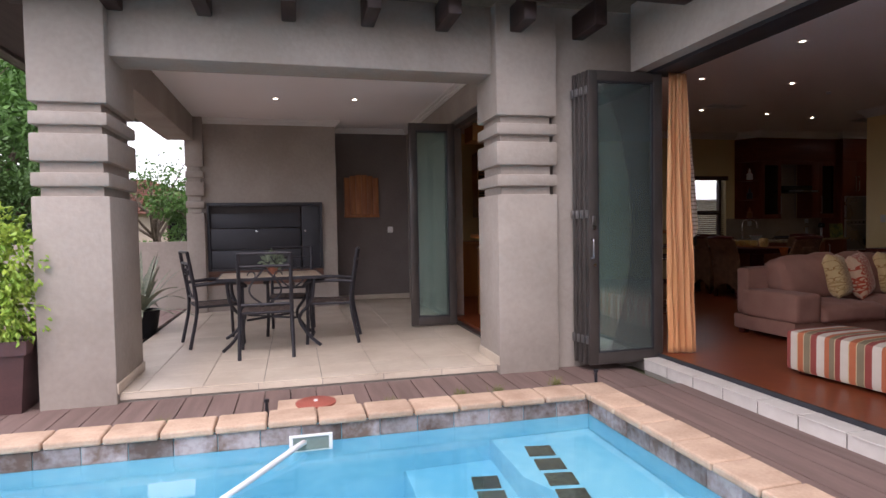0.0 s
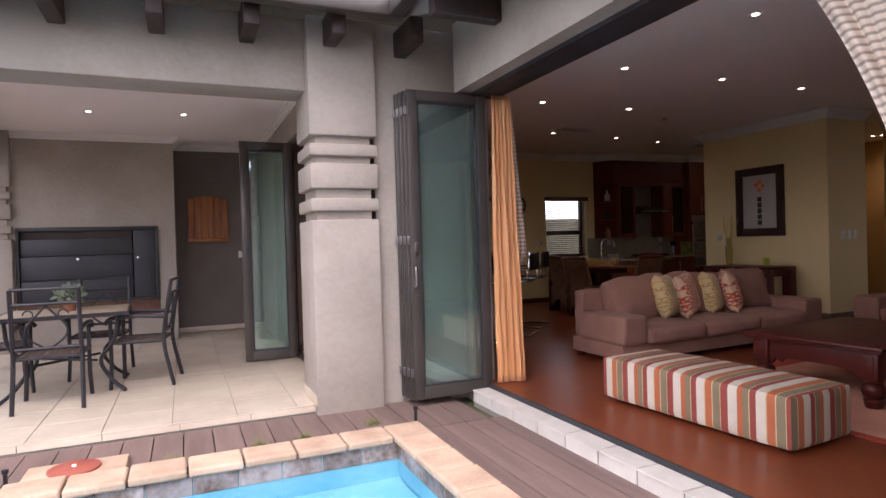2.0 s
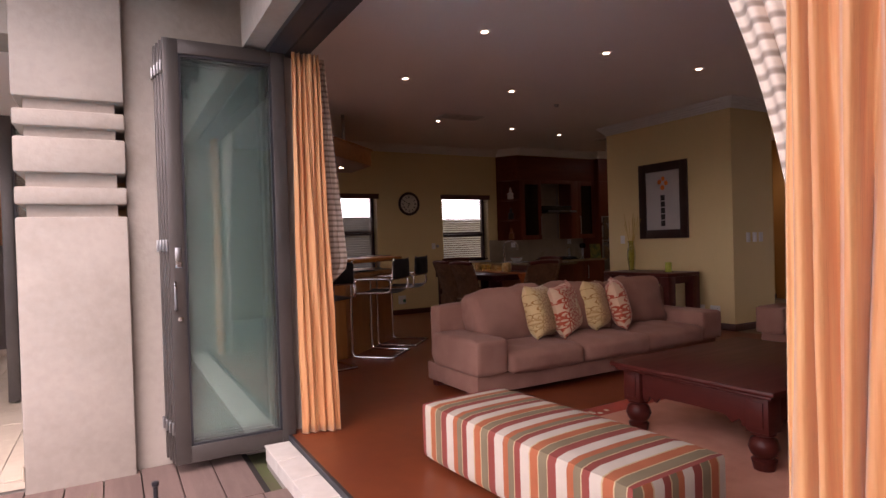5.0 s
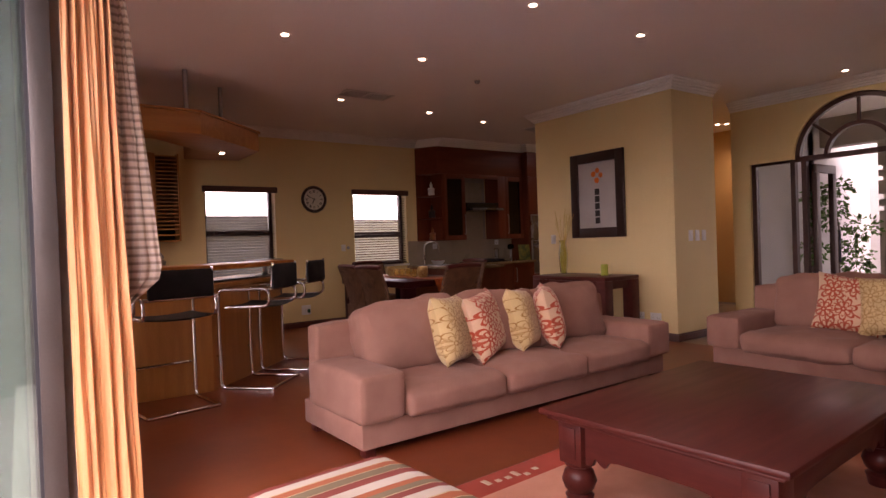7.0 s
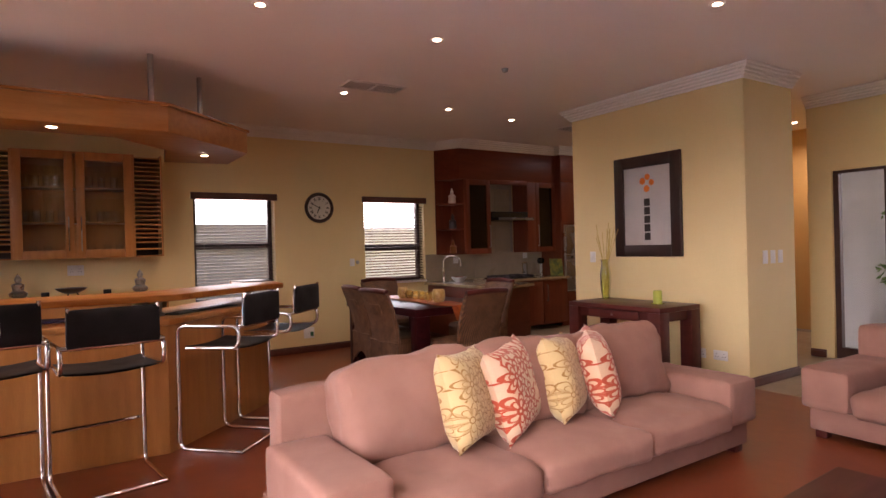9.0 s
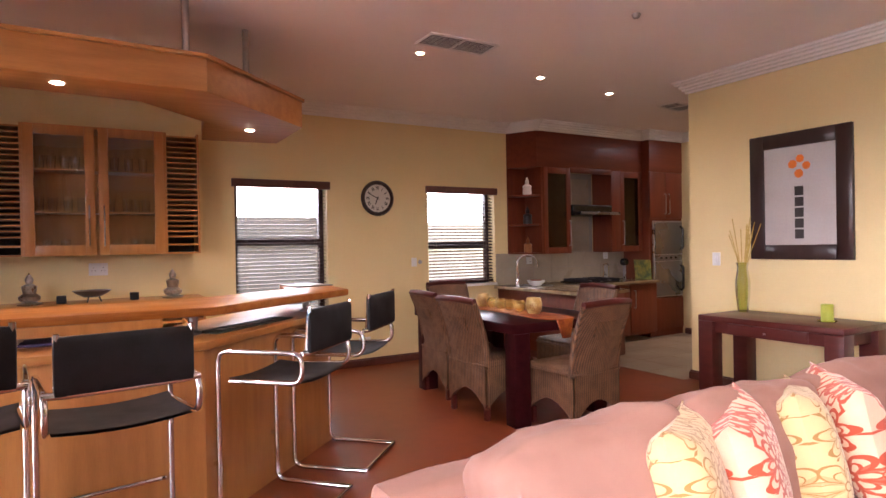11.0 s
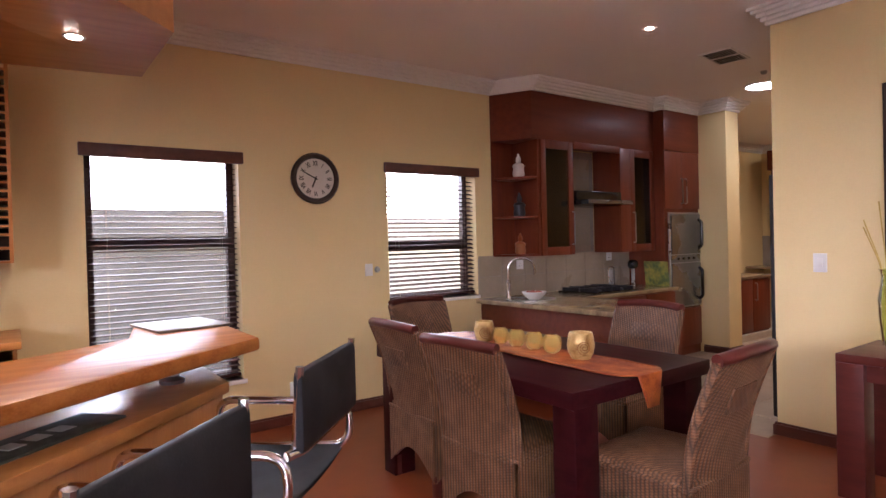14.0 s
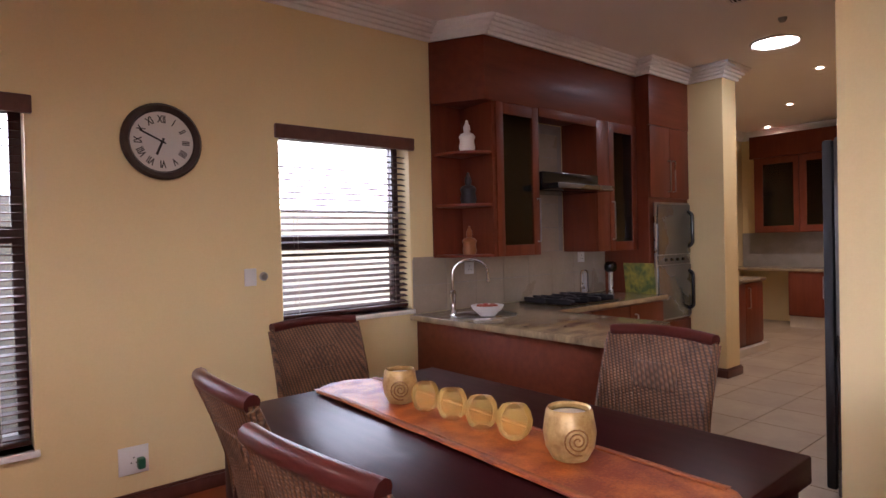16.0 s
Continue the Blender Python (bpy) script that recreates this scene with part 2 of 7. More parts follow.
def floral(name, ground, ink, bold=1.0, scale=8.5, petals=7):
    """Printed cushion cloth: outlined flowers with ringed centres and petals on a plain ground."""
    mat = surface(name, ground, tuple(v * 0.85 for v in ground), 0.7, 0, 8, 400, 0.3, "object", dist=0.001, sheen=0.2)
    N, L = mat.node_tree.nodes, mat.node_tree.links
    bs = N["Principled BSDF"]

    def op(kind, a, b=0.0, c=0.0):
        m = N.new("ShaderNodeMath")
        m.operation = kind
        for i, v in enumerate((a, b, c)):
            if isinstance(v, (int, float)):
                m.inputs[i].default_value = v
            else:
                L.new(v, m.inputs[i])
        return m.outputs[0]
    tc, mp, vo, sb, sx = N.new("ShaderNodeTexCoord"), N.new("ShaderNodeMapping"), N.new("ShaderNodeTexVoronoi"), N.new("ShaderNodeVectorMath"), N.new("ShaderNodeSeparateXYZ")
    mp.inputs["Scale"].default_value, mp.inputs["Location"].default_value = (1, 0.05, 1), (0.37, 0.9, 0.21)
    L.new(tc.outputs["Object"], mp.inputs[0])
    vo.inputs["Scale"].default_value, vo.inputs["Randomness"].default_value = scale, 0.55
    L.new(mp.outputs[0], vo.inputs[0])
    sb.operation = 'SUBTRACT'
    L.new(mp.outputs[0], sb.inputs[0])
    L.new(vo.outputs["Position"], sb.inputs[1])
    L.new(sb.outputs[0], sx.inputs[0])
    ang = op('ARCTAN2', sx.outputs[0], sx.outputs[2])
    r = op('DIVIDE', op('SQRT', op('MULTIPLY_ADD', sx.outputs[0], sx.outputs[0], op('MULTIPLY', sx.outputs[2], sx.outputs[2]))), 8.5 / scale)
    wave = op('ABSOLUTE', op('SINE', op('MULTIPLY', ang, petals / 2)))
    rim = op('MULTIPLY_ADD', wave, 0.026, 0.034)
    lines = [op('LESS_THAN', op('ABSOLUTE', op('SUBTRACT', r, rim)), 0.0026 * bold)]
    lines.append(op('LESS_THAN', op('ABSOLUTE', op('SUBTRACT', r, op('MULTIPLY_ADD', wave, 0.022, 0.018))), 0.0014 * bold))
    lines.append(op('LESS_THAN', op('ABSOLUTE', op('SUBTRACT', r, 0.010)), 0.0022 * bold))
    lines.append(op('MULTIPLY', op('LESS_THAN', wave, 0.12 * bold), op('MULTIPLY', op('LESS_THAN', r, 0.036), op('GREATER_THAN', r, 0.010))))
    lines.append(op('MULTIPLY', op('GREATER_THAN', op('SINE', op('MULTIPLY', ang, petals)), 0.93), op('GREATER_THAN', r, op('ADD', rim, 0.006))))
    fill = N.new("ShaderNodeTexNoise")
    fill.inputs["Scale"].default_value = 5.0
    L.new(mp.outputs[0], fill.inputs[0])
    lines.append(op('MULTIPLY', op('MULTIPLY', op('GREATER_THAN', fill.outputs[0], 0.56 - 0.05 * bold), op('LESS_THAN', wave, 0.72)), op('MULTIPLY', op('MULTIPLY', op('GREATER_THAN', r, 0.013), op('LESS_THAN', r, rim)), 0.4 * bold)))
    top = lines[0]
    for v in lines[1:]:
        top = op('MAXIMUM', top, v)
    old = bs.inputs["Base Color"].links[0].from_socket
    mx = N.new("ShaderNodeMix")
    mx.data_type = 'RGBA'
    L.new(top, mx.inputs[0])
    L.new(old, mx.inputs[6])
    mx.inputs[7].default_value = rgba(ink)
    L.new(mx.outputs[2], bs.inputs["Base Color"])
    return mat


def basket(name, c1, c2, pitch, stake):
    """Woven cane: strands that pass over and under upright stakes, with the shade between them put into the colour."""
    mat = surface(name, c1, c2, 0.6, 0, 12, 120, 0.2, "object")
    N, L = mat.node_tree.nodes, mat.node_tree.links
    bs = N["Principled BSDF"]
    tc, sx = N.new("ShaderNodeTexCoord"), N.new("ShaderNodeSeparateXYZ")
    L.new(tc.outputs["Object"], sx.inputs[0])

    def op(kind, a, b=0.0, c=0.0):
        m = N.new("ShaderNodeMath")
        m.operation = kind
        for i, v in enumerate((a, b, c)):
            if isinstance(v, (int, float)):
                m.inputs[i].default_value = v
            else:
                L.new(v, m.inputs[i])
        return m.outputs[0]
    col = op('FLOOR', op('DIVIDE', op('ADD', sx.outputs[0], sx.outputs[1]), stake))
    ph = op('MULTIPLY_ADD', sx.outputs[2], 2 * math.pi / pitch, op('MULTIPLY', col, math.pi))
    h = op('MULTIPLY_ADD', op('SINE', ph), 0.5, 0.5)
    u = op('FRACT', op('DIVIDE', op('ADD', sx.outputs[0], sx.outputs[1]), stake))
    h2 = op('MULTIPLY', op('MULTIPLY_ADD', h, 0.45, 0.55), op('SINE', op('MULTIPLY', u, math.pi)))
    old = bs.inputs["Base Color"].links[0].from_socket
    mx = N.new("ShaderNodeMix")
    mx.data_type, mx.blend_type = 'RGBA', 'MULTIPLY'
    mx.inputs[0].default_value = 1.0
    # painted shading: base colour darkened in the crevices, brightened on the strands
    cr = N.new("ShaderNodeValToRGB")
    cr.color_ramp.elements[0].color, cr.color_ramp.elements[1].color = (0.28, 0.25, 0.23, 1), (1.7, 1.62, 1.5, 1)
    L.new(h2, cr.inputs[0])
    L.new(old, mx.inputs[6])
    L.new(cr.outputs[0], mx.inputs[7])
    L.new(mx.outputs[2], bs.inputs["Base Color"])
    bp = N.new("ShaderNodeBump")
    bp.inputs["Strength"].default_value, bp.inputs["Distance"].default_value = 0.9, 0.004
    L.new(h2, bp.inputs["Height"])
    L.new(bp.outputs[0], bs.inputs["Normal"])
    return mat


def rumple(bm, amp, freq, seed=0.0):
    """Uneven stuffing and creases."""
    bm.normal_update()
    moves = [(v, v.normal * amp * (noise.noise(v.co * freq + Vector((seed, 0, 0))) + 0.5 * noise.noise(v.co * freq * 2.7 + Vector((0, seed, 0))))) for v in bm.verts]
    for v, d in moves:
        v.co += d
    return bm


M_PLASTER = surface("taupe_plaster", (0.37, 0.325, 0.285), (0.31, 0.27, 0.235), 0.9, 0, 1.6, 24, 0.8, dist=0.012)
M_PLASTER_DK = surface("dark_taupe_plaster", (0.17, 0.145, 0.135), (0.145, 0.122, 0.112), 0.9, 0, 1.6, 38, 0.4, dist=0.004)
M_YELLOW = surface("yellow_wall_paint", (0.73, 0.58, 0.30), (0.69, 0.545, 0.275), 0.55, 0, 0.9, 90, 0.08, dist=0.002)
M_CEIL = surface("white_ceiling_paint", (0.90, 0.85, 0.83), (0.87, 0.82, 0.80), 0.8, 0, 0.7, 90, 0.05)
M_WHITE = surface("white_moulding_paint", (0.80, 0.77, 0.74), (0.74, 0.71, 0.68), 0.6, 0, 2, 80, 0.05)
M_FLOOR = surface("red_brown_cork_floor", (0.16, 0.034, 0.012), (0.225, 0.054, 0.018), 0.36, 0, 1.3, 9, 0.0, mix=(0.3, 0.7), rvary=0.02)
M_TILE = surface("cream_stone_tile", (0.60, 0.52, 0.42), (0.52, 0.44, 0.35), 0.4, 0, 2.2, 18, 0.1, vary=0.05)
M_TILE_IN = surface("tan_kitchen_tile", (0.33, 0.255, 0.17), (0.28, 0.21, 0.14), 0.4, 0, 2.2, 18, 0.1, vary=0.05)
M_GROUT = surface("grey_grout", (0.30, 0.27, 0.24), None, 0.95, 0, 5, 80, 0.2)
M_DECK = surface("brown_composite_deck", (0.21, 0.142, 0.122), (0.165, 0.11, 0.095), 0.7, 0, 1.5, 30, 0.25, stretch=(8, 0.8, 8), vary=0.1)
M_DECK_GAP = surface("dark_deck_gap", (0.03, 0.025, 0.022), None, 0.95)
M_COPING = surface("sandstone_coping", (0.56, 0.40, 0.29), (0.44, 0.30, 0.21), 0.85, 0, 5, 60, 0.5, dist=0.006, vary=0.12)
M_SLATE = surface("brown_slate_tile", (0.13, 0.085, 0.065), (0.34, 0.30, 0.30), 0.6, 0, 6, 30, 0.4, vary=0.3)
M_POOL = surface("blue_pool_plaster", (0.32, 0.64, 0.74), (0.16, 0.48, 0.64), 0.7, 0, 1.3, 12, 0.1, mix=(0.3, 0.7))
M_ALU = surface("bronze_aluminium", (0.09, 0.078, 0.072), (0.072, 0.063, 0.058), 0.38, 0.35, 3, 120, 0.02)
M_BLACK_ALU = surface("dark_steel", (0.035, 0.037, 0.045), (0.028, 0.03, 0.036), 0.5, 0.2, 3, 120, 0.02)
M_GLASS = glassy("dusty_door_glass", (0.86, 0.955, 0.93), 0.0, 1.9, 0.04, (0.6, 0.72, 0.69))
M_PANE = glassy("window_glass", (0.96, 0.98, 0.98), 0.0, 1.45)
M_DARKWOOD = wood("dark_roof_timber", (0.045, 0.028, 0.026), (0.028, 0.018, 0.017), 0.6, 1)
M_SOFA = surface("dusty_rose_upholstery", (0.30, 0.150, 0.110), (0.255, 0.124, 0.090), 0.95, 0, 5, 500, 0.4, sheen=0.04, dist=0.001)
M_MAHOG = wood("mahogany", (0.088, 0.018, 0.013), (0.062, 0.012, 0.01), 0.38, 1, 0.04, spec=0.2)
M_MAHOG_X = wood("mahogany_across", (0.088, 0.018, 0.013), (0.062, 0.012, 0.01), 0.38, 0, 0.04, spec=0.2)
M_MAHOG_DK = wood("dark_polished_mahogany", (0.034, 0.006, 0.007), (0.022, 0.004, 0.005), 0.32, 1, 0.0, spec=0.05)
M_KITCH = wood("cherry_cabinet", (0.165, 0.034, 0.013), (0.125, 0.025, 0.010), 0.42, 2, 0.04, spec=0.3)
M_KITCH_X = wood("cherry_cabinet_across", (0.165, 0.034, 0.013), (0.125, 0.025, 0.010), 0.42, 0, 0.04, spec=0.3)
M_BEECH = wood("golden_beech", (0.46, 0.20, 0.055), (0.37, 0.15, 0.04), 0.35, 2, 0.15)
M_BEECH_X = wood("golden_beech_across", (0.46, 0.20, 0.055), (0.37, 0.15, 0.04), 0.35, 0, 0.15)
M_BARTOP = wood("oiled_bar_top", (0.42, 0.16, 0.036), (0.27, 0.088, 0.02), 0.36, 0, 0.0, spec=0.14)
M_CHROME = surface("chrome", (0.75, 0.75, 0.76), (0.7, 0.7, 0.71), 0.08, 1, 3, 90, 0.0, rvary=0.03)
M_STEEL = surface("brushed_steel", (0.42, 0.42, 0.43), (0.36, 0.36, 0.37), 0.3, 1, 3, 90, 0.02)
M_LEATHER = surface("black_leather", (0.02, 0.02, 0.023), (0.014, 0.014, 0.016), 0.5, 0, 8, 200, 0.25, spec=0.13)
M_SKIRT = wood("dark_skirting", (0.10, 0.03, 0.02), (0.07, 0.02, 0.014), 0.4, 1, 0.1)
M_FRAME = wood("window_timber", (0.05, 0.017, 0.013), (0.035, 0.012, 0.01), 0.4, 2, 0.1)
M_SPOT = emitter("downlight_glow", (1, 0.86, 0.62), 14)
M_LEAF = surface("leaf_green", (0.05, 0.13, 0.02), (0.09, 0.2, 0.035), 0.55, 0, 9, 60, 0.1, vary=0.25)
M_LEAF_Y = surface("leaf_lime", (0.30, 0.40, 0.05), (0.16, 0.30, 0.03), 0.5, 0, 9, 60, 0.1, vary=0.25)
M_BARK = surface("bark", (0.16, 0.12, 0.09), (0.09, 0.07, 0.05), 0.9, 0, 8, 60, 0.5)
M_IRON = surface("wrought_iron", (0.035, 0.033, 0.04), (0.025, 0.024, 0.03), 0.45, 0.4, 9, 120, 0.2)

# ---- setting: ground, pool, deck ----
DECK = -0.12
GX0, GX1, GY0, GY1 = -5.2, 0.65, -0.35, 2.75        # pool opening
bm = B()
R = 900
for r in ((-R, GX0, -R, R), (GX1, R, -R, R), (GX0, GX1, -R, GY0), (GX0, GX1, GY1, R)):
    vs = [bm.verts.new((x, y, -0.17)) for x, y in ((r[0], r[2]), (r[1], r[2]), (r[1], r[3]), (r[0], r[3]))]
    bm.faces.new(vs)
setting("ground", bm, surface("garden_soil_and_lawn", (0.08, 0.10, 0.035), (0.10, 0.085, 0.05), 0.95, 0, 2, 40, 0.5), "plain lawn and soil round the house", "ground")

# pool shell: floor that shelves to one side, walls, a seat ledge with tile strips
bm = B()
box(bm, GX0 - 0.1, GX1 + 0.1, GY0 - 0.1, GY1 + 0.1, -1.7, -1.5)
for r in ((GX0 - 0.1, GX0, GY0, GY1), (GX1, GX1 + 0.1, GY0, GY1), (GX0 - 0.1, GX1 + 0.1, GY0 - 0.1, GY0), (GX0 - 0.1, GX1 + 0.1, GY1, GY1 + 0.1)):
    box(bm, *r, -1.5, -0.12)
setting("pool_shell", bm, M_POOL, "light blue painted swimming pool basin", "pool")
bm = B()
prism(bm, [(GX1, GY1), (GX1 - 0.75, GY1), (GX1 - 0.75, 2.15), (GX1 - 0.30, 1.2), (GX1 - 0.30, GY0), (GX1, GY0)], -1.5, -0.52, 0.03)
prism(bm, [(GX1, GY1), (GX1 - 1.35, GY1), (GX1 - 1.35, 1.9), (GX1 - 0.85, 1.0), (GX1 - 0.9, GY0), (GX1, GY0)], -1.5, -0.85, 0.03)
setting("pool_steps", bm, M_POOL, "blue rounded underwater steps in the pool corner", "pool step")
M_MOSAIC = surface("dark_mosaic_tile", (0.05, 0.045, 0.03), (0.10, 0.09, 0.06), 0.5, 0, 30, 90, 0.2, vary=0.2)
for k in range(5):
    part("step_marker", spread(boxes((-0.085, 0.085, -0.078, 0.078, -0.006, 0.006)), Matrix.Translation((0.145 - 0.022 * k, 2.46 - 0.205 * k, -0.512)) @ Matrix.Rotation(radians(-10), 4, 'Z')), M_MOSAIC, bpy.data.objects["pool_steps"])
for k in range(4):
    part("step_marker", spread(boxes((-0.085, 0.085, -0.078, 0.078, -0.006, 0.006)), Matrix.Translation((-0.235 - 0.02 * k, 2.43 - 0.19 * k, -0.842)) @ Matrix.Rotation(radians(-10), 4, 'Z')), M_MOSAIC, bpy.data.objects["pool_steps"])
mw = bpy.data.materials.new("pool_water")
mw.use_nodes = True
wnn, wll = mw.node_tree.nodes, mw.node_tree.links
wb = wnn["Principled BSDF"]
wb.inputs["Base Color"].default_value, wb.inputs["Roughness"].default_value = (0.72, 0.95, 1.0, 1), 0.03
wb.inputs["Transmission Weight"].default_value, wb.inputs["IOR"].default_value = 1.0, 1.33
wt = wnn.new("ShaderNodeTexNoise")
wt.inputs["Scale"].default_value = 5.0
wbp = wnn.new("ShaderNodeBump")
wbp.inputs["Strength"].default_value, wbp.inputs["Distance"].default_value = 0.12, 0.02
wll.new(wt.outputs[0], wbp.inputs["Height"])
wll.new(wbp.outputs[0], wb.inputs["Normal"])
bm = B()
bm.faces.new([bm.verts.new((x, y, -0.20)) for x, y in ((GX0, GY0), (GX1, GY0), (GX1, GY1), (GX0, GY1))])
water = setting("pool_water", bm, mw, "clear blue pool water with soft ripples", "water")
water.visible_shadow = False

# patio and house floors
bm = boxes((-2.98, 0.62, 3.765, 9.1, -0.4, -0.055))
setting("patio_floor_bed", bm, M_GROUT, "grey mortar bed under the patio tiles", "floor")
setting("floor", boxes((1.74, 7.30, -3.0, 8.9, -0.3, 0.0), (0.62, 1.74, 4.0, 8.9, -0.3, 0.0), (7.30, 7.43, -3.0, 6.41, -0.3, 0.0)), M_FLOOR, "glossy red-brown cork floor of the living room", "floor")
bm = boxes((7.43, 16.5, -3.0, 6.41, -0.3, -0.006), (7.30, 16.5, 6.41, 11.5, -0.3, -0.006))
setting("kitchen_floor_bed", bm, M_GROUT, "grey mortar bed under the kitchen tiles", "floor")
setting("deck_bed", boxes((-9.0, GX0 - 0.35, -3.5, 9.5, -0.165, -0.15), (GX0 - 0.36, 1.5, 2.98, 3.76, -0.165, -0.15), (0.86, 1.57, -3.5, 2.98, -0.165, -0.15), (GX0 - 0.36, 0.86, -3.5, GY0 - 0.32, -0.165, -0.15), (-9, -2.98, 3.76, 9.5, -0.165, -0.149)), M_DECK_GAP, "dark joists and gaps under the deck boards", "deck")

# ---- walls ----
H = 3.05


def W(name, mat, label, *rows):
    """A wall: its first stretch is the wall itself, further stretches are sections of it."""
    ob = setting(name, boxes(rows[0]), mat, label, "wall")
    for r in rows[1:]:
        part("wall_section", boxes(r), mat, ob)
    return ob


# kitchen-side long wall, with two windows
WN = [(3.66, 4.62, 0.40, 2.03), (5.86, 6.82, 0.85, 2.03)]
YB, YO = 8.825, 9.06
W("wall_north", M_YELLOW, "warm yellow painted wall with two windows", (0.75, WN[0][0], YB, YO, -0.3, H), (WN[0][1], WN[1][0], YB, YO, -0.3, H), (WN[1][1], 10.6, YB, YO, -0.3, H),
  (WN[0][0], WN[0][1], YB, YO, -0.3, WN[0][2]), (WN[0][0], WN[0][1], YB, YO, WN[0][3], H), (WN[1][0], WN[1][1], YB, YO, -0.3, WN[1][2]), (WN[1][0], WN[1][1], YB, YO, WN[1][3], H))
W("wall_picture", M_YELLOW, "pale yellow painted wall block beside the kitchen", (7.43, 8.25, 4.33, 4.55, 0, H), (7.43, 7.6, 4.55, 6.41, 0, H), (8.1, 8.25, 4.55, 6.41, 0, H), (7.6, 8.1, 5.55, 5.7, 0, H))
# the amber colour carries the warm lamp light that falls on this wall
W("wall_passage", surface("warm_lit_passage_paint", (0.60, 0.37, 0.14), (0.56, 0.34, 0.125), 0.6, 0, 0.9, 90, 0.08), "wall at the end of the passage, warm lamp light in its amber colour", (8.25, 14.0, 6.2, 6.41, 0, H), (11.3, 11.5, 4.6, 6.2, 0, H))
AX = 9.35
W("wall_entrance", M_YELLOW, "yellow wall round the arched entrance", (AX, AX + 0.22, 4.48, 4.72, 0, H), (AX, AX + 0.22, 3.95, 4.48, 2.03, H), (AX, AX + 0.22, -3.0, 2.06, 0, H), (9.57, 11.3, 4.66, 4.72, 0, H))
# wall above the arch, cut to the curve
bm = B()
AC, AR, AZ = 3.27, 0.68, 2.03
n = 24
arc = [(AC + AR * math.cos(math.pi * k / n), AZ + AR * math.sin(math.pi * k / n)) for k in range(n + 1)]
for x in (AX, AX + 0.22):
    for (y0, z0), (y1, z1) in zip(arc, arc[1:]):
        bm.faces.new([bm.verts.new(p) for p in ((x, y0, z0), (x, y1, z1), (x, y1, H), (x, y0, H))])
for (y0, z0), (y1, z1) in zip(arc, arc[1:]):
    bm.faces.new([bm.verts.new(p) for p in ((AX, y0, z0), (AX, y1, z1), (AX + 0.22, y1, z1), (AX + 0.22, y0, z0))])
box(bm, AX, AX + 0.22, 2.06, AC - AR, 2.03, H)
setting("wall_arch", bm, M_YELLOW, "yellow wall over the arched entrance", "wall")
W("wall_south", M_YELLOW, "plain yellow wall closing the living room", (1.3, 9.6, -3.2, -3.0, 0, H))
W("wall_pier", M_YELLOW, "yellow pier beside the oven cabinet", (9.78, 10.05, 8.0, YB, 0, H))
W("wall_scullery", M_YELLOW, "yellow scullery wall", (10.6, 12.2, 9.6, 9.8, 0, H), (12.9, 14.1, 9.6, 9.8, 0, H), (12.2, 12.9, 9.6, 9.8, 0, 1.0), (12.2, 12.9, 9.6, 9.8, 2.0, H), (10.5, 10.6, YB, 9.6, 0, H), (13.9, 14.1, 6.41, 9.6, 0, H))
# house wall round the large opening to the pool
W("wall_pool_side", M_PLASTER, "taupe plastered wall with the wide folding-door opening", (1.53, 1.84, -0.26, 3.60, 2.47, H), (1.36, 1.84, -3.2, -0.26, -0.3, H), (0.86, 1.84, 3.78, 4.02, -0.3, H), (1.64, 1.84, 3.60, 3.78, -0.3, H))
W("wall_patio_side", M_PLASTER, "taupe plastered patio side wall over folding doors", (0.52, 0.75, 4.02, 4.25, -0.3, H), (0.52, 0.75, 4.25, 6.3, 2.42, H), (0.52, 0.75, 6.3, 9.1, -0.3, H))
W("wall_barbecue", M_PLASTER, "taupe plastered chimney wall round the built-in grill", (-2.86, -2.60, 8.22, 9.0, -0.2, H), (-0.94, -0.72, 8.22, 9.0, -0.2, H), (-2.60, -0.94, 8.22, 9.0, 1.56, H), (-2.60, -0.94, 8.22, 9.0, -0.2, 0.34), (-2.60, -0.94, 8.75, 9.0, 0.34, 1.56))
W("wall_patio_back", M_PLASTER_DK, "dark taupe recessed wall at the back of the patio", (-0.72, 0.52, 8.86, 9.05, -0.2, H))
setting("beam_patio", boxes((-2.70, 0.33, 3.80, 4.18, 2.45, 3.02), (-3.1, -2.74, 4.48, 8.10, 2.45, 3.02), b=0.012), M_PLASTER, "taupe plastered beam over the patio front", "beam")


def notched_pillar(x0, x1, y0, y1, z0, z1, cuts):
    ob = thing("pillar", pose((x0 + x1) / 2, (y0 + y1) / 2, z0), "taupe plastered square pillar with recessed horizontal grooves", "pillar", "pillars")
    hx, hy, zz = (x1 - x0) / 2, (y1 - y0) / 2, 0.0
    for c0, c1 in cuts:
        part("shaft", boxes((-hx, hx, -hy, hy, zz, c0 - z0), b=0.014), M_PLASTER, ob)
        part("groove", boxes((-hx + 0.05, hx - 0.05, -hy + 0.05, hy - 0.05, c0 - z0, c1 - z0)), M_PLASTER, ob)
        zz = c1 - z0
    part("shaft", boxes((-hx, hx, -hy, hy, zz, z1 - z0), b=0.014), M_PLASTER, ob)
    tagged(ob, kind="structure")
    return ob


CUTS = [(1.415, 1.485), (1.585, 1.665), (1.865, 1.925), (2.02, 2.085)]
notched_pillar(-3.17, -2.66, 3.70, 4.50, DECK - 0.05, 3.02, CUTS)
notched_pillar(0.31, 0.86, 3.68, 4.23, DECK - 0.05, 3.02, CUTS)
notched_pillar(1.16, 1.36, -0.95, -0.20, DECK - 0.05, 3.02, CUTS)
notched_pillar(-2.87, -2.62, 8.13, 8.5, DECK - 0.05, 3.02, CUTS)

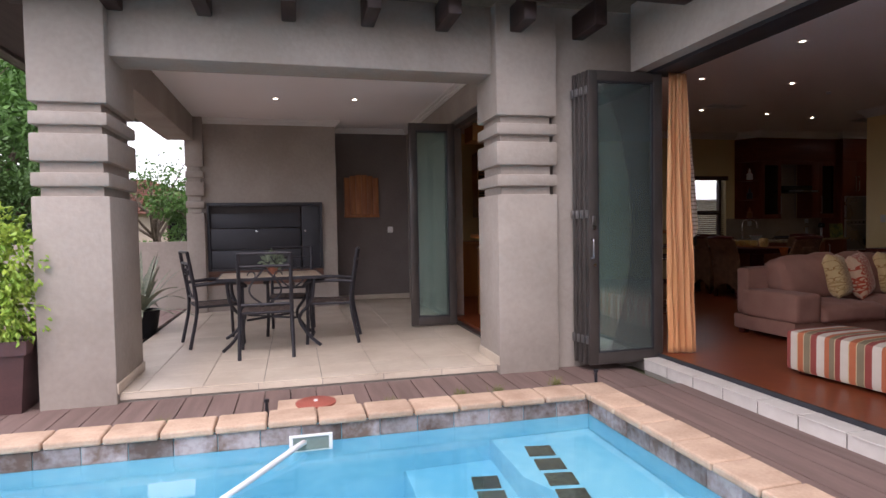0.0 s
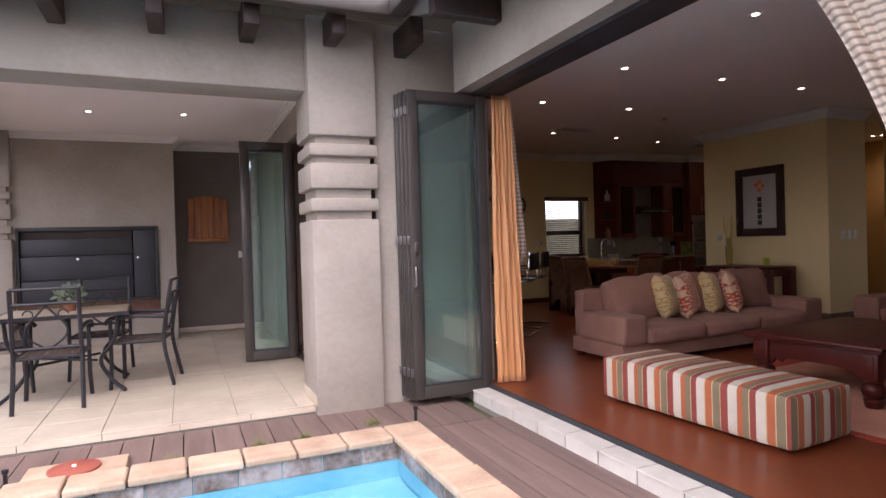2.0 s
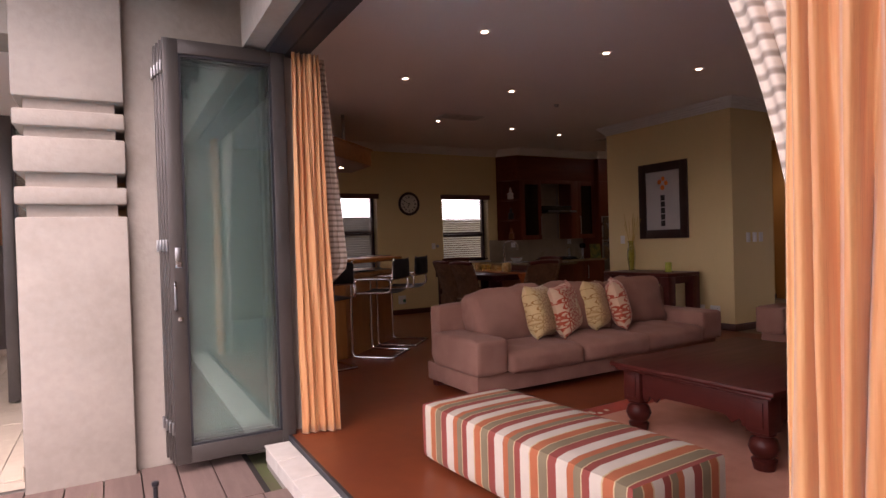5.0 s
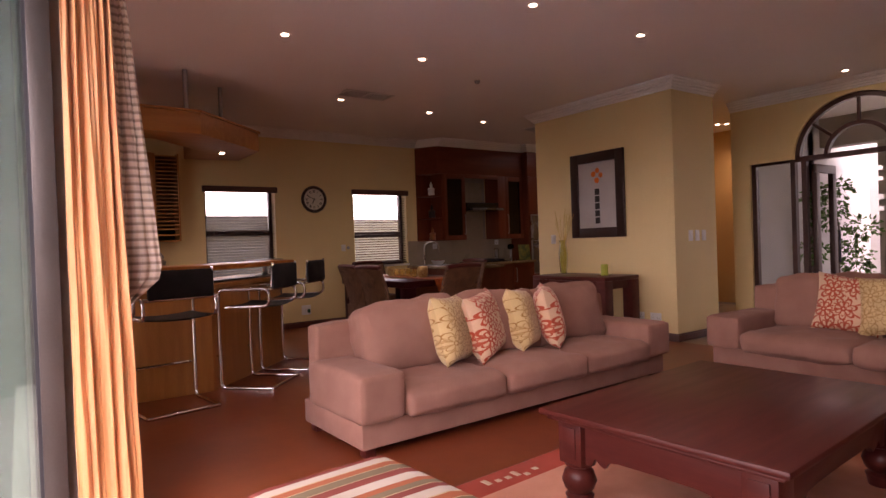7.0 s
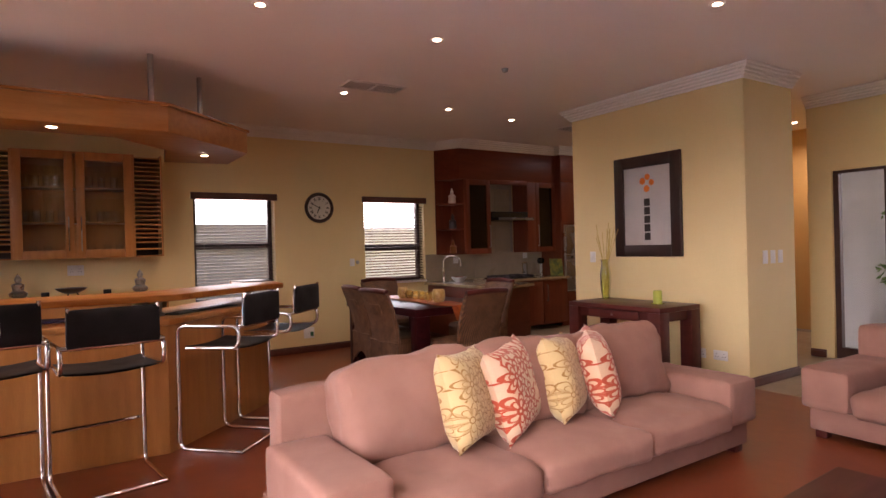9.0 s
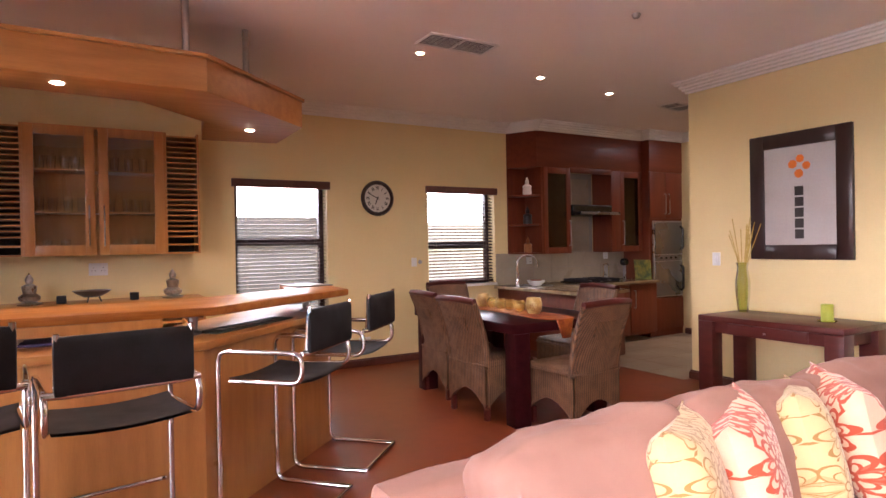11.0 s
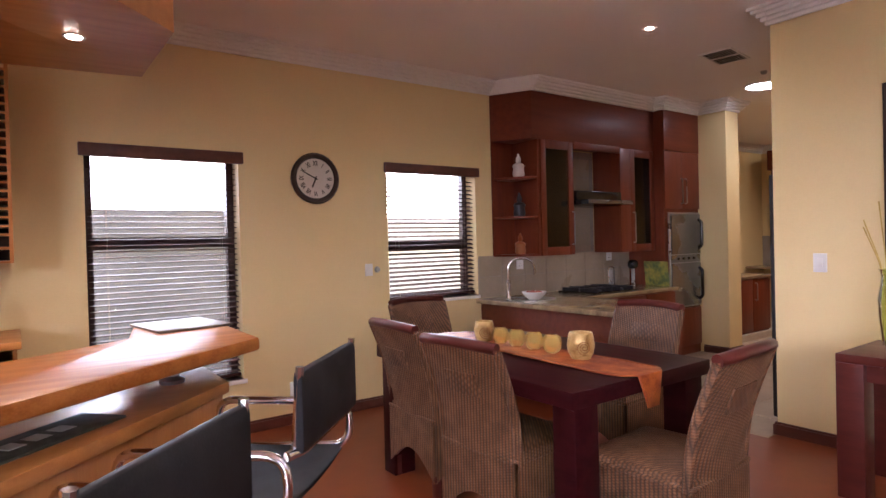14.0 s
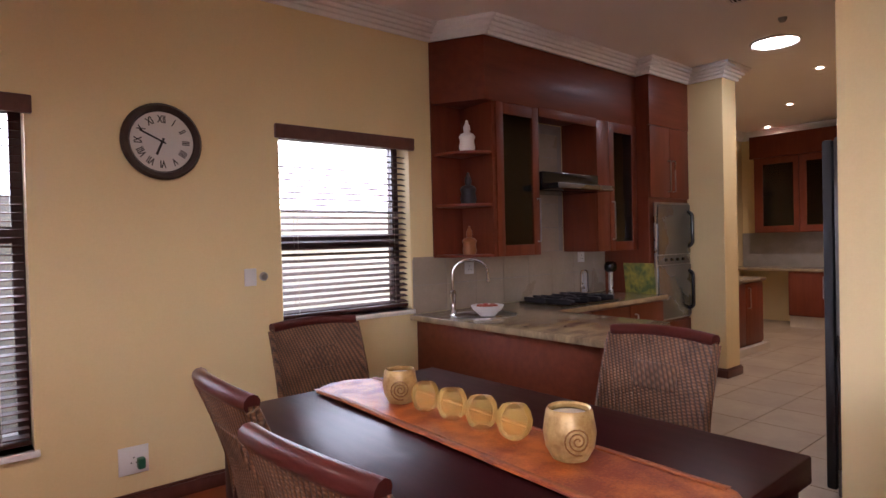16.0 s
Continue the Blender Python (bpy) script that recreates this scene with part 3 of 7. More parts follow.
# ---- ceilings and roof ----
setting("ceiling", boxes((1.84, 9.45, -3.0, YB, CEIL, CEIL + 0.12), (9.45, 16.5, 4.66, YB, CEIL, CEIL + 0.12), (0.7, 1.84, 4.0, YB, CEIL, CEIL + 0.12), (10.6, 16.5, YB, 10.5, CEIL, CEIL + 0.12)), M_CEIL, "white painted flat ceiling with downlights", "ceiling")
setting("ceiling_patio", boxes((-2.74, 0.52, 4.18, 8.86, 2.80, 2.9)), M_CEIL, "white painted patio ceiling", "ceiling")
M_ROOFTILE = surface("terracotta_roof_tile", (0.22, 0.09, 0.06), (0.16, 0.07, 0.05), 0.85, 0, 3, 30, 0.3)


def slab(bm, pts, th):
    lo = [bm.verts.new(p) for p in pts]
    hi = [bm.verts.new((p[0], p[1], p[2] + th)) for p in pts]
    fs = [bm.faces.new(lo), bm.faces.new(hi[::-1])]
    for i in range(len(pts)):
        j = (i + 1) % len(pts)
        fs.append(bm.faces.new((lo[i], lo[j], hi[j], hi[i])))
    bmesh.ops.recalc_face_normals(bm, faces=fs)


EV = 2.93                                   # underside of the eaves
bm = B()
slab(bm, [(-4.0, 3.30, EV), (0.94, 3.30, EV), (3.2, 5.6, EV + 1.3), (-4.2, 5.6, EV + 1.3)], 0.1)
slab(bm, [(0.94, 3.30, EV), (0.94, -4.0, EV), (3.2, -4.0, EV + 1.3), (3.2, 5.6, EV + 1.3)], 0.1)
slab(bm, [(-4.2, 5.6, EV + 1.3), (3.2, 5.6, EV + 1.3), (3.2, 9.5, EV + 1.3), (-4.2, 9.5, EV + 1.3)], 0.1)
slab(bm, [(-4.2, 3.45, EV), (-3.0, 3.45, EV), (-3.0, 9.5, EV), (-4.2, 9.5, EV)], 0.06)
slab(bm, [(3.2, -4, EV + 1.3), (9.6, -4, EV + 1.3), (9.6, 10.6, EV + 1.3), (3.2, 10.6, EV + 1.3)], 0.1)
slab(bm, [(9.6, 4.95, EV + 1.3), (17, 4.95, EV + 1.3), (17, 10.6, EV + 1.3), (9.6, 10.6, EV + 1.3)], 0.1)
setting("roof", bm, M_DARKWOOD, "dark timber underside of the overhanging roof", "roof")
bm = B()
for k in range(9):
    x = 1.06 - 0.62 * k
    box(bm, x, x + 0.11, 3.36, 3.80, EV - 0.15, EV + 0.06, b=0.012)
for k in range(9):
    y = 2.75 - 0.72 * k
    box(bm, 1.0, 1.53, y, y + 0.11, EV - 0.15, EV + 0.06, b=0.012)
setting("rafter", bm, M_DARKWOOD, "dark stained rafter ends under the eaves", "rafter")
bm = B()
box(bm, -4.0, 0.94, 3.18, 3.30, EV - 0.04, EV + 0.09, b=0.02)
box(bm, 0.82, 0.94, -4.0, 3.18, EV - 0.04, EV + 0.09, b=0.02)
box(bm, -4.12, -4.0, 3.18, 9.5, EV - 0.04, EV + 0.09, b=0.02)
setting("gutter", bm, M_ALU, "dark metal gutter along the eaves", "gutter")

# boundary wall and neighbour, seen past the patio and mirrored in the doors
setting("wall_garden", boxes((-9.2, -9.0, -9, 14, -0.2, 1.0), (-9.2, -2.86, 9.6, 9.8, -0.2, 0.98), (-12, 8, -9.2, -9.0, -0.2, 1.75)), M_PLASTER, "low taupe garden wall", "wall")
# plaster colour set extra dark: it includes the shade of the narrow alley
setting("wall_alley", boxes((-1, 6.4, 11.4, 11.6, -0.2, 1.78)), surface("shaded_grey_boundary_plaster", (0.115, 0.11, 0.125), (0.09, 0.088, 0.10), 0.9, 0, 1.5, 30, 0.4), "grey plastered boundary wall outside the windows, alley shade in its colour", "wall")
setting("wall_alley_pale", boxes((6.4, 16, 11.4, 11.6, -0.2, 1.70)), surface("pale_boundary_plaster", (0.50, 0.51, 0.55), (0.44, 0.45, 0.49), 0.9, 0, 1.5, 30, 0.4), "pale plastered boundary wall outside the window", "wall")

# ---- living room furniture ----
def sofa(m, length, seats, label, group="sofas", d=1.0, inset=0.0):
    ob = thing("sofa", m, label, "sofa", group)
    arm, bt = 0.30, 0.24 if d > 0.95 else 0.18
    part("base", boxes((0.034, length - 0.034, 0.05, d - 0.02, 0.05, 0.20), b=0.014), M_SOFA, ob)
    part("back_frame", rumple(soft(B(), (length / 2 + inset / 2, d - bt / 2, 0.435), (length - inset, bt, 0.49), 0.05, (0, 0, 0), 16), 0.005, 5), M_SOFA, ob)
    for x in (arm / 2, length - arm / 2):
        part("armrest", rumple(soft(B(), (x, (d - bt + 0.02) / 2, 0.33), (arm, d - bt + 0.02, 0.27), 0.035, (0, 0, 0.006), 12), 0.005, 7), M_SOFA, ob)
    w = (length - 2 * arm) / seats
    for k in range(seats):
        x = arm + w * (k + 0.5)
        part("seat_cushion", rumple(soft(B(), (x, 0.37, 0.265), (w - 0.004, 0.80, 0.155), 0.045, (0, 0.02, 0.035), 18), 0.015, 6, k), M_SOFA, ob)
        part("back_cushion", rumple(soft(B(), (x, d - bt - 0.10, 0.55), (w + 0.0, 0.25, 0.47), 0.06, (0.0, 0.06, 0.015), 18, rot=Matrix.Rotation(radians(-14), 3, 'X') @ Matrix.Rotation(radians((-3, 2, -1)[k % 3]), 3, 'Y')), 0.022, 5, k + 3), M_SOFA, ob)
    for x in (0.06, length - 0.13):
        for y in (0.07, d - 0.13):
            part("foot", boxes((x, x + 0.07, y, y + 0.07, 0, 0.06), b=0.006), M_MAHOG, ob)
    return ob


sofa(pose(3.07, 3.37, 0, 0, 0, 1.0), 2.86, 3, "dusty rose fabric three-seat sofa with loose cushions", d=0.84, inset=0.07)
sofa(pose(6.43, 3.42, 0, 0, 0, -92), 2.25, 2, "dusty rose fabric two-seat sofa facing the coffee table")

M_FLOR = {"gold": floral("gold_floral_cloth", (0.62, 0.45, 0.21), (0.30, 0.15, 0.03), 1.0, 6.2), "red": floral("red_floral_cloth", (0.68, 0.46, 0.30), (0.42, 0.05, 0.012), 2.2, 6.0)}


def cushion(m, kind, label):
    ob = thing("cushion", m, label, "cushion", "scatter cushions")
    bm = B()
    n, h = 14, 0.235
    grid = {}
    for s in (-1, 1):
        for i in range(n + 1):
            for j in range(n + 1):
                u, v = 2 * i / n - 1, 2 * j / n - 1
                edge = (1 - u ** 4) * (1 - v ** 4)
                pin = 1 - 0.09 * (1 - u * u) * abs(v) ** 3 - 0.0
                pin2 = 1 - 0.09 * (1 - v * v) * abs(u) ** 3
                if s == 1 and (i in (0, n) or j in (0, n)):
                    grid[s, i, j] = grid[-1, i, j]
                else:
                    grid[s, i, j] = bm.verts.new((u * h * pin2, s * 0.10 * edge ** 0.6, h + v * h * pin))
    for s in (-1, 1):
        for i in range(n):
            for j in range(n):
                q = [grid[s, i, j], grid[s, i + 1, j], grid[s, i + 1, j + 1], grid[s, i, j + 1]]
                bm.faces.new(q if s < 0 else q[::-1])
    part("cover", bm, M_FLOR[kind], ob)
    return ob


for k, (x, kind, tw, rz) in enumerate([(4.02, "gold", 3, 32), (4.33, "red", -5, 32), (4.70, "gold", 4, 34), (5.01, "red", -2, 48)]):
    cushion(pose(x, 3.74 + 0.02 * k, 0.352, -14, tw, rz), kind, {"gold": "gold scatter cushion with brown printed flowers on the sofa", "red": "cream scatter cushion with red printed flowers on the sofa"}[kind])
cushion(pose(6.84, 2.50, 0.352, -18, 8, -70), "red", "cream scatter cushion with red printed flowers on the sofa")
cushion(pose(6.86, 2.18, 0.352, -18, -4, -80), "gold", "gold scatter cushion with brown printed flowers on the sofa")

CREAM, RUST, RED, OLIVE, YEL = (0.60, 0.53, 0.44), (0.44, 0.13, 0.055), (0.28, 0.06, 0.045), (0.22, 0.175, 0.105), (0.56, 0.42, 0.24)
M_STRIPE = striped("striped_ottoman_cloth", [(0, CREAM), (0.15, RED), (0.27, YEL), (0.285, OLIVE), (0.41, YEL), (0.425, RUST), (0.54, YEL), (0.56, CREAM), (0.70, RED), (0.80, YEL), (0.815, OLIVE), (0.91, RUST)], 0.40, 1, ends=True)
ob = thing("ottoman", pose(2.57, 1.93, 0, 0, 0, 4.0), "long striped ottoman bench in cream, rust, red and olive", "ottoman")
part("cover", soft(B(), (0, 0, 0.175), (0.58, 1.45, 0.31), 0.035, (0, 0, 0.012)), M_STRIPE, ob)
for x in (-0.22, 0.17):
    for y in (-0.66, 0.61):
        part("foot", boxes((x, x + 0.05, y, y + 0.05, 0, 0.03)), M_MAHOG, ob)

ob = thing("coffee_table", pose(4.16, 1.95, 0.012, 0, 0, 3.0), "large square mahogany coffee table with turned legs", "coffee table")
CW, CD = 0.69, 0.51
bm = B()
box(bm, -CW, CW, -CD, CD, 0.395, 0.425, b=0.012)
box(bm, -CW + 0.025, CW - 0.025, -CD + 0.025, CD - 0.025, 0.375, 0.396, b=0.01)
part("tabletop", bm, M_MAHOG_X, ob)
for sx, sy in ((1, 1), (1, -1), (-1, 1), (-1, -1)):
    leg = B()
    x, y = sx * (CW - 0.12), sy * (CD - 0.12)
    box(leg, x - 0.06, x + 0.06, y - 0.06, y + 0.06, 0.19, 0.375, b=0.008)
    lathe(leg, [(0.0, 0.0), (0.05, 0.0), (0.056, 0.03), (0.062, 0.05), (0.045, 0.062), (0.062, 0.08), (0.075, 0.115), (0.062, 0.155), (0.04, 0.17), (0.06, 0.18), (0.06, 0.19), (0.0, 0.19)], 20, Matrix.Translation((x, y, 0)))
    part("leg", leg, M_MAHOG, ob)
    part("corner_moulding", boxes((x + sx * 0.06, x + sx * 0.068, y - 0.035, y + 0.035, 0.22, 0.35), b=0.003), M_MAHOG, ob)


def apron(x0, x1, along):
    pts = [(x0, 0.375), (x1, 0.375), (x1, 0.20)]
    L = x1 - x0
    for u, z in ((0.95, 0.20), (0.925, 0.235), (0.89, 0.215), (0.855, 0.205), (0.82, 0.235), (0.76, 0.242), (0.5, 0.245), (0.24, 0.242), (0.18, 0.235), (0.145, 0.205), (0.11, 0.215), (0.075, 0.235), (0.05, 0.20)):
        pts.append((x0 + u * L, z))
    pts.append((x0, 0.20))
    return prism(B(), pts, -0.012, 0.012, 0.003)


for s in (-1, 1):
    part("apron", spread(apron(-CW + 0.18, CW - 0.18, 0), Matrix.Translation((0, s * (CD - 0.10), 0)) @ Matrix.Rotation(radians(90), 4, 'X')), M_MAHOG_X, ob)
    part("apron", spread(apron(-CD + 0.18, CD - 0.18, 1), Matrix.Translation((s * (CW - 0.10), 0, 0)) @ Matrix.Rotation(radians(90), 4, 'Z') @ Matrix.Rotation(radians(90), 4, 'X')), M_MAHOG, ob)

# rug
M_RUG = surface("salmon_rug_pile", (0.60, 0.275, 0.185), (0.53, 0.23, 0.15), 1.0, 0, 6, 300, 0.5, dist=0.003)
M_RUG_R = surface("red_rug_pile", (0.38, 0.06, 0.035), (0.32, 0.048, 0.028), 1.0, 0, 6, 300, 0.5, dist=0.003)
ob = thing("rug", pose(4.35, 1.75, 0.001, 0, 0, 3), "salmon pile rug with a red bordered corner", "rug")
part("field", boxes((-1.35, 1.4, -0.95, 0.95, 0, 0.011), b=0.004), M_RUG, ob)
part("border", boxes((-1.42, 1.47, 0.95, 1.12, 0, 0.011), (-1.42, 1.47, -1.12, -0.95, 0, 0.011), (-1.42, -1.35, -0.95, 0.95, 0, 0.011), b=0.004), M_RUG_R, ob, "dark red rug border")
M_RUG_C = surface("cream_rug_pile", (0.62, 0.47, 0.34), None, 1.0, 0, 6, 300, 0.5)
for k, (x, y) in enumerate(((-0.90, 1.02), (-0.84, 1.015), (-0.78, 1.01), (-0.72, 1.005), (-0.68, 0.98), (-0.60, 1.0), (1.0, 1.0), (1.06, 1.0))):
    part("woven_mark", boxes((x, x + 0.03, y, y + 0.03 + 0.03 * (k % 3 == 0), 0.010, 0.0135), b=0.002), M_RUG_C, ob, "small cream woven square")

# ---- dining set ----
ob = thing("dining_table", pose(5.50, 6.80, 0), "thick dark mahogany dining table with square legs", "dining table")
part("tabletop", boxes((-0.47, 0.51, -0.74, 0.80, 0.68, 0.752), b=0.006), M_MAHOG_DK, ob)
for x in (-0.45, 0.31):
    for y in (-0.73, 0.65):
        part("leg", boxes((x, x + 0.14, y, y + 0.12, 0, 0.68), b=0.005), M_MAHOG_DK, ob)

# ---- bar ----
BP = [(0.95, 5.76), (2.91, 5.68), (3.86, 6.60), (3.86, 7.20), (3.60, 7.20), (2.80, 6.25), (0.95, 6.32)]
ob = thing("bar_counter", pose(0, 0, 0), "golden beech bar counter with an angled end", "bar counter")
part("body", prism(B(), BP, 0.0, 0.85, 0.004), M_BEECH, ob)
part("worktop", prism(B(), [(0.95, 5.74), (2.92, 5.66), (3.88, 6.59), (3.88, 7.23), (3.57, 7.23), (2.76, 6.32), (0.95, 6.40)], 0.85, 0.89, 0.006), M_BEECH_X, ob)
part("bar_top", prism(B(), [(0.9, 5.88), (2.98, 5.78), (3.96, 6.50), (3.98, 7.22), (3.69, 7.27), (3.60, 6.80), (2.85, 6.32), (0.9, 6.44)], 0.998, 1.046, 0.012), M_BARTOP, ob, "oiled golden wood bar top")
for x, y in ((1.3, 6.05), (2.1, 6.02), (2.90, 5.98), (3.72, 6.70)):
    part("bracket", lathe(B(), [(0.0, 0.89), (0.04, 0.89), (0.042, 0.902), (0.022, 0.915), (0.026, 0.98), (0.03, 0.998), (0, 0.998)], 16, Matrix.Translation((x, y, 0))), M_STEEL, ob)
CN = [(0.9, 6.28), (3.05, 6.36), (3.86, 7.16), (3.86, 7.93), (3.25, 8.02), (3.16, 7.25), (2.72, 6.78), (0.9, 6.66)]
ob = thing("bar_canopy", pose(0, 0, 2.26), "hanging golden wood canopy over the bar with downlights", "canopy")
part("panel", prism(B(), CN, 0.0, 0.20, 0.004), M_BEECH_X, ob)
part("lip", prism(B(), [(0.9, 6.26), (3.06, 6.34), (3.88, 7.15), (3.88, 7.20), (3.04, 6.38), (0.9, 6.30)], 0.2, 0.222, 0.003), M_BEECH_X, ob)
for x, y in ((2.95, 6.46), (3.40, 6.95), (1.6, 6.45)):
    part("rod", lathe(B(), [(0, 0.2), (0.022, 0.2), (0.022, CEIL - 2.26), (0, CEIL - 2.26)], 12, Matrix.Translation((x, y, 0))), M_STEEL, ob)
for x, y in ((3.52, 7.42), (2.30, 6.50)):
    part("downlight", lathe(B(), [(0, -0.004), (0.03, -0.004), (0.03, 0.002), (0, 0.002)], 20, Matrix.Translation((x, y, 0))), M_SPOT, ob)
    part("downlight_ring", lathe(B(), [(0.03, -0.003), (0.042, -0.006), (0.044, 0.0)], 20, Matrix.Translation((x, y, 0))), M_STEEL, ob)


# ---- windows with blinds ----
M_SLAT = wood("dark_blind_slat", (0.06, 0.022, 0.016), (0.04, 0.015, 0.011), 0.55, 0, 0.0, spec=0.12)
M_BLINDCORD = surface("blind_cord", (0.25, 0.2, 0.16), None, 0.9)


def window(name, x0, x1, z0, z1, transom, blind_bottom, tilt, y=YB):
    ob = tagged(new(name), "dark framed window with a wooden slatted blind", "window", "", "structure")
    ob.location = (x0, y, z0)
    w, h, d = x1 - x0, z1 - z0, 0.14
    f = 0.05
    part("window_frame", boxes((0, f, d, d + 0.06, 0, h), (w - f, w, d, d + 0.06, 0, h), (f, w - f, d, d + 0.06, 0, f), (f, w - f, d, d + 0.06, h - f, h), (f, w - f, d, d + 0.06, transom - 0.04, transom + 0.04)), M_FRAME, ob)
    for a, b in ((f, transom - 0.04), (transom + 0.04, h - f)):
        g = part("pane", boxes((f, w - f, d + 0.025, d + 0.031, a, b)), M_PANE, ob)
        g.visible_shadow = False
    part("window_sill", boxes((-0.02, w + 0.02, -0.02, d, -0.03, 0.0), b=0.004), M_WHITE, ob)
    part("blind_valance", boxes((-0.03, w + 0.03, -0.035, -0.004, h - 0.075, h + 0.008), b=0.005), M_SKIRT, ob, "dark red-brown wooden blind valance")
    sl = B()
    box(sl, 0.015, w - 0.015, -0.024, 0.024, -0.0022, 0.0022)
    me = bpy.data.meshes.new("slat")
    sl.to_mesh(me)
    sl.free()
    me.materials.append(M_SLAT)
    n = int((h - 0.09 - blind_bottom) / 0.0385)
    for k in range(n):
        s = new("slat", me)
        s.parent = ob
        s.location = (0, 0.05, blind_bottom + 0.04 + k * 0.0385)
        s.rotation_euler = (radians(tilt + random.uniform(-2, 2)), 0, 0)
    part("bottom_rail", boxes((0.01, w - 0.01, 0.028, 0.072, blind_bottom, blind_bottom + 0.022), b=0.004), M_SLAT, ob)
    bm = B()
    for x in (0.12, w - 0.12):
        tube(bm, [(x, 0.078, blind_bottom + 0.02), (x, 0.078, h - 0.06)], 0.0015, 5)
        tube(bm, [(x, 0.022, blind_bottom + 0.02), (x, 0.022, h - 0.06)], 0.0015, 5)
    part("blind_cord", bm, M_BLINDCORD, ob)
    return ob


window("window_1", *WN[0][:2], WN[0][2], WN[0][3], 1.0, 0.02, 5)
window("window_2", *WN[1][:2], WN[1][2], WN[1][3], 0.49, 0.02, 16)
window("window_3", 12.2, 12.9, 1.0, 2.0, 0.5, 0.1, 10, 9.6)

# ---- cornices, skirtings, downlights, vents ----
STEPS = [(0.105, 0.0, 0.022), (0.088, 0.022, 0.045), (0.062, 0.045, 0.072), (0.042, 0.072, 0.098), (0.022, 0.098, 0.125)]


def runs(name, rows, steps, mat, top, label, cat):
    """Moulding along straight wall runs: axis, from, to, wall face, side the room lies on, and how far each end reaches at the corner."""
    bm = B()
    for ax, a, b, f, s, ea, eb in rows:
        for dpt, za, zb in steps:
            lo, hi = sorted((f, f + s * dpt))
            aa, bb = a - ea * dpt, b + eb * dpt
            if ax == "x":
                box(bm, aa, bb, lo, hi, top - zb, top - za, b=0.004)
            else:
                box(bm, lo, hi, aa, bb, top - zb, top - za, b=0.004)
    return setting(name, bm, mat, label, cat)


runs("cornice", [("x", 0.75, 7.02, YB, -1, 0, 0), ("y", 4.33, 6.41, 7.43, -1, 0, 0), ("x", 7.43, 8.25, 4.33, -1, 1, 0), ("x", 7.43, 7.7, 6.41, 1, 1, 0),
                 ("x", 7.24, 9.10, 8.46, -1, 0, -1), ("y", 8.33, 8.46, 9.10, -1, 0, 0), ("x", 9.10, 9.78, 8.33, -1, 1, 0), ("y", 8.0, 8.33, 9.78, -1, 0, -1), ("x", 9.78, 10.05, 8.0, -1, 1, 1),
                 ("y", -3.0, 4.72, AX, -1, 0, 0), ("x", 10.6, 13.9, 9.6, -1, 0, 0), ("y", 6.41, 9.6, 13.9, -1, 0, -1), ("y", -3.0, 3.78, 1.84, 1, 0, 0)], STEPS, M_WHITE, CEIL, "white stepped plaster cornice", "cornice")
cm = B()
for dpt, za, zb in STEPS:
    prism(cm, [(7.02, YB - dpt), (7.22, 8.46 - dpt), (7.24, 8.46), (7.04, YB)], CEIL - zb, CEIL - za)
part("cornice_return", cm, M_WHITE, bpy.data.objects["cornice"])
runs("cornice_patio", [("x", -2.74, -0.72, 8.22, -1, 0, 1), ("y", 8.22, 8.86, -0.72, 1, 0, -1), ("x", -0.72, 0.52, 8.86, -1, 0, 0), ("y", 4.18, 8.86, 0.52, -1, 0, -1)], [(0.07, 0, 0.03), (0.045, 0.03, 0.06), (0.02, 0.06, 0.085)], M_WHITE, 2.80, "white plaster cornice round the patio ceiling", "cornice")
runs("skirting", [("x", 3.3, 6.80, YB, -1, 0, 0), ("y", 4.33, 6.41, 7.43, -1, 0, 0), ("x", 7.43, 8.25, 4.33, -1, 1, 1), ("x", 7.43, 7.6, 6.41, 1, 1, 0), ("y", 8.0, 8.3, 9.78, -1, 0, 0), ("x", 9.78, 10.05, 8.0, -1, 1, 1), ("y", 4.56, 4.72, AX, -1, 0, 0), ("x", 8.25, 11.3, 6.2, -1, 0, 0)],
     [(0.022, -0.07, 0.0), (0.014, -0.085, -0.07)], M_SKIRT, 0.0, "dark red-brown wooden skirting board", "skirting")
runs("skirting_tile", [("x", -0.72, 0.52, 8.86, -1, 0, 0), ("y", 3.70, 4.5, -2.66, 1, 0, 0), ("y", 3.68, 4.23, 0.31, -1, 0, 0)], [(0.012, -0.08, 0.0)], M_TILE, -0.045, "cream tile skirting on the patio", "skirting")

for x, y in SPOTS:
    ob = thing("downlight", pose(x, y, CEIL), "recessed round downlight, lit", "downlight", "ceiling downlights")
    part("bulb", lathe(B(), [(0, -0.003), (0.026, -0.003), (0.026, 0.0), (0, 0.0)], 20), M_SPOT, ob)
    part("ring", lathe(B(), [(0.026, -0.002), (0.038, -0.007), (0.05, -0.004), (0.052, 0.0)], 24), M_WHITE, ob)
for x, y in ((-1.55, 6.72), (-0.57, 6.62), (-1.6, 5.5), (-0.57, 5.5)):
    ob = thing("downlight", pose(x, y, 2.80), "recessed round downlight in the patio ceiling, lit", "downlight", "patio downlights")
    part("bulb", lathe(B(), [(0, -0.003), (0.026, -0.003), (0.026, 0.0), (0, 0.0)], 20), M_SPOT, ob)
    part("ring", lathe(B(), [(0.026, -0.002), (0.038, -0.007), (0.05, -0.004), (0.052, 0.0)], 24), M_WHITE, ob)
# near-black colour that stands in for the shade inside openings
M_HOLE = surface("opening_shade", (0.05, 0.042, 0.04), None, 0.9)
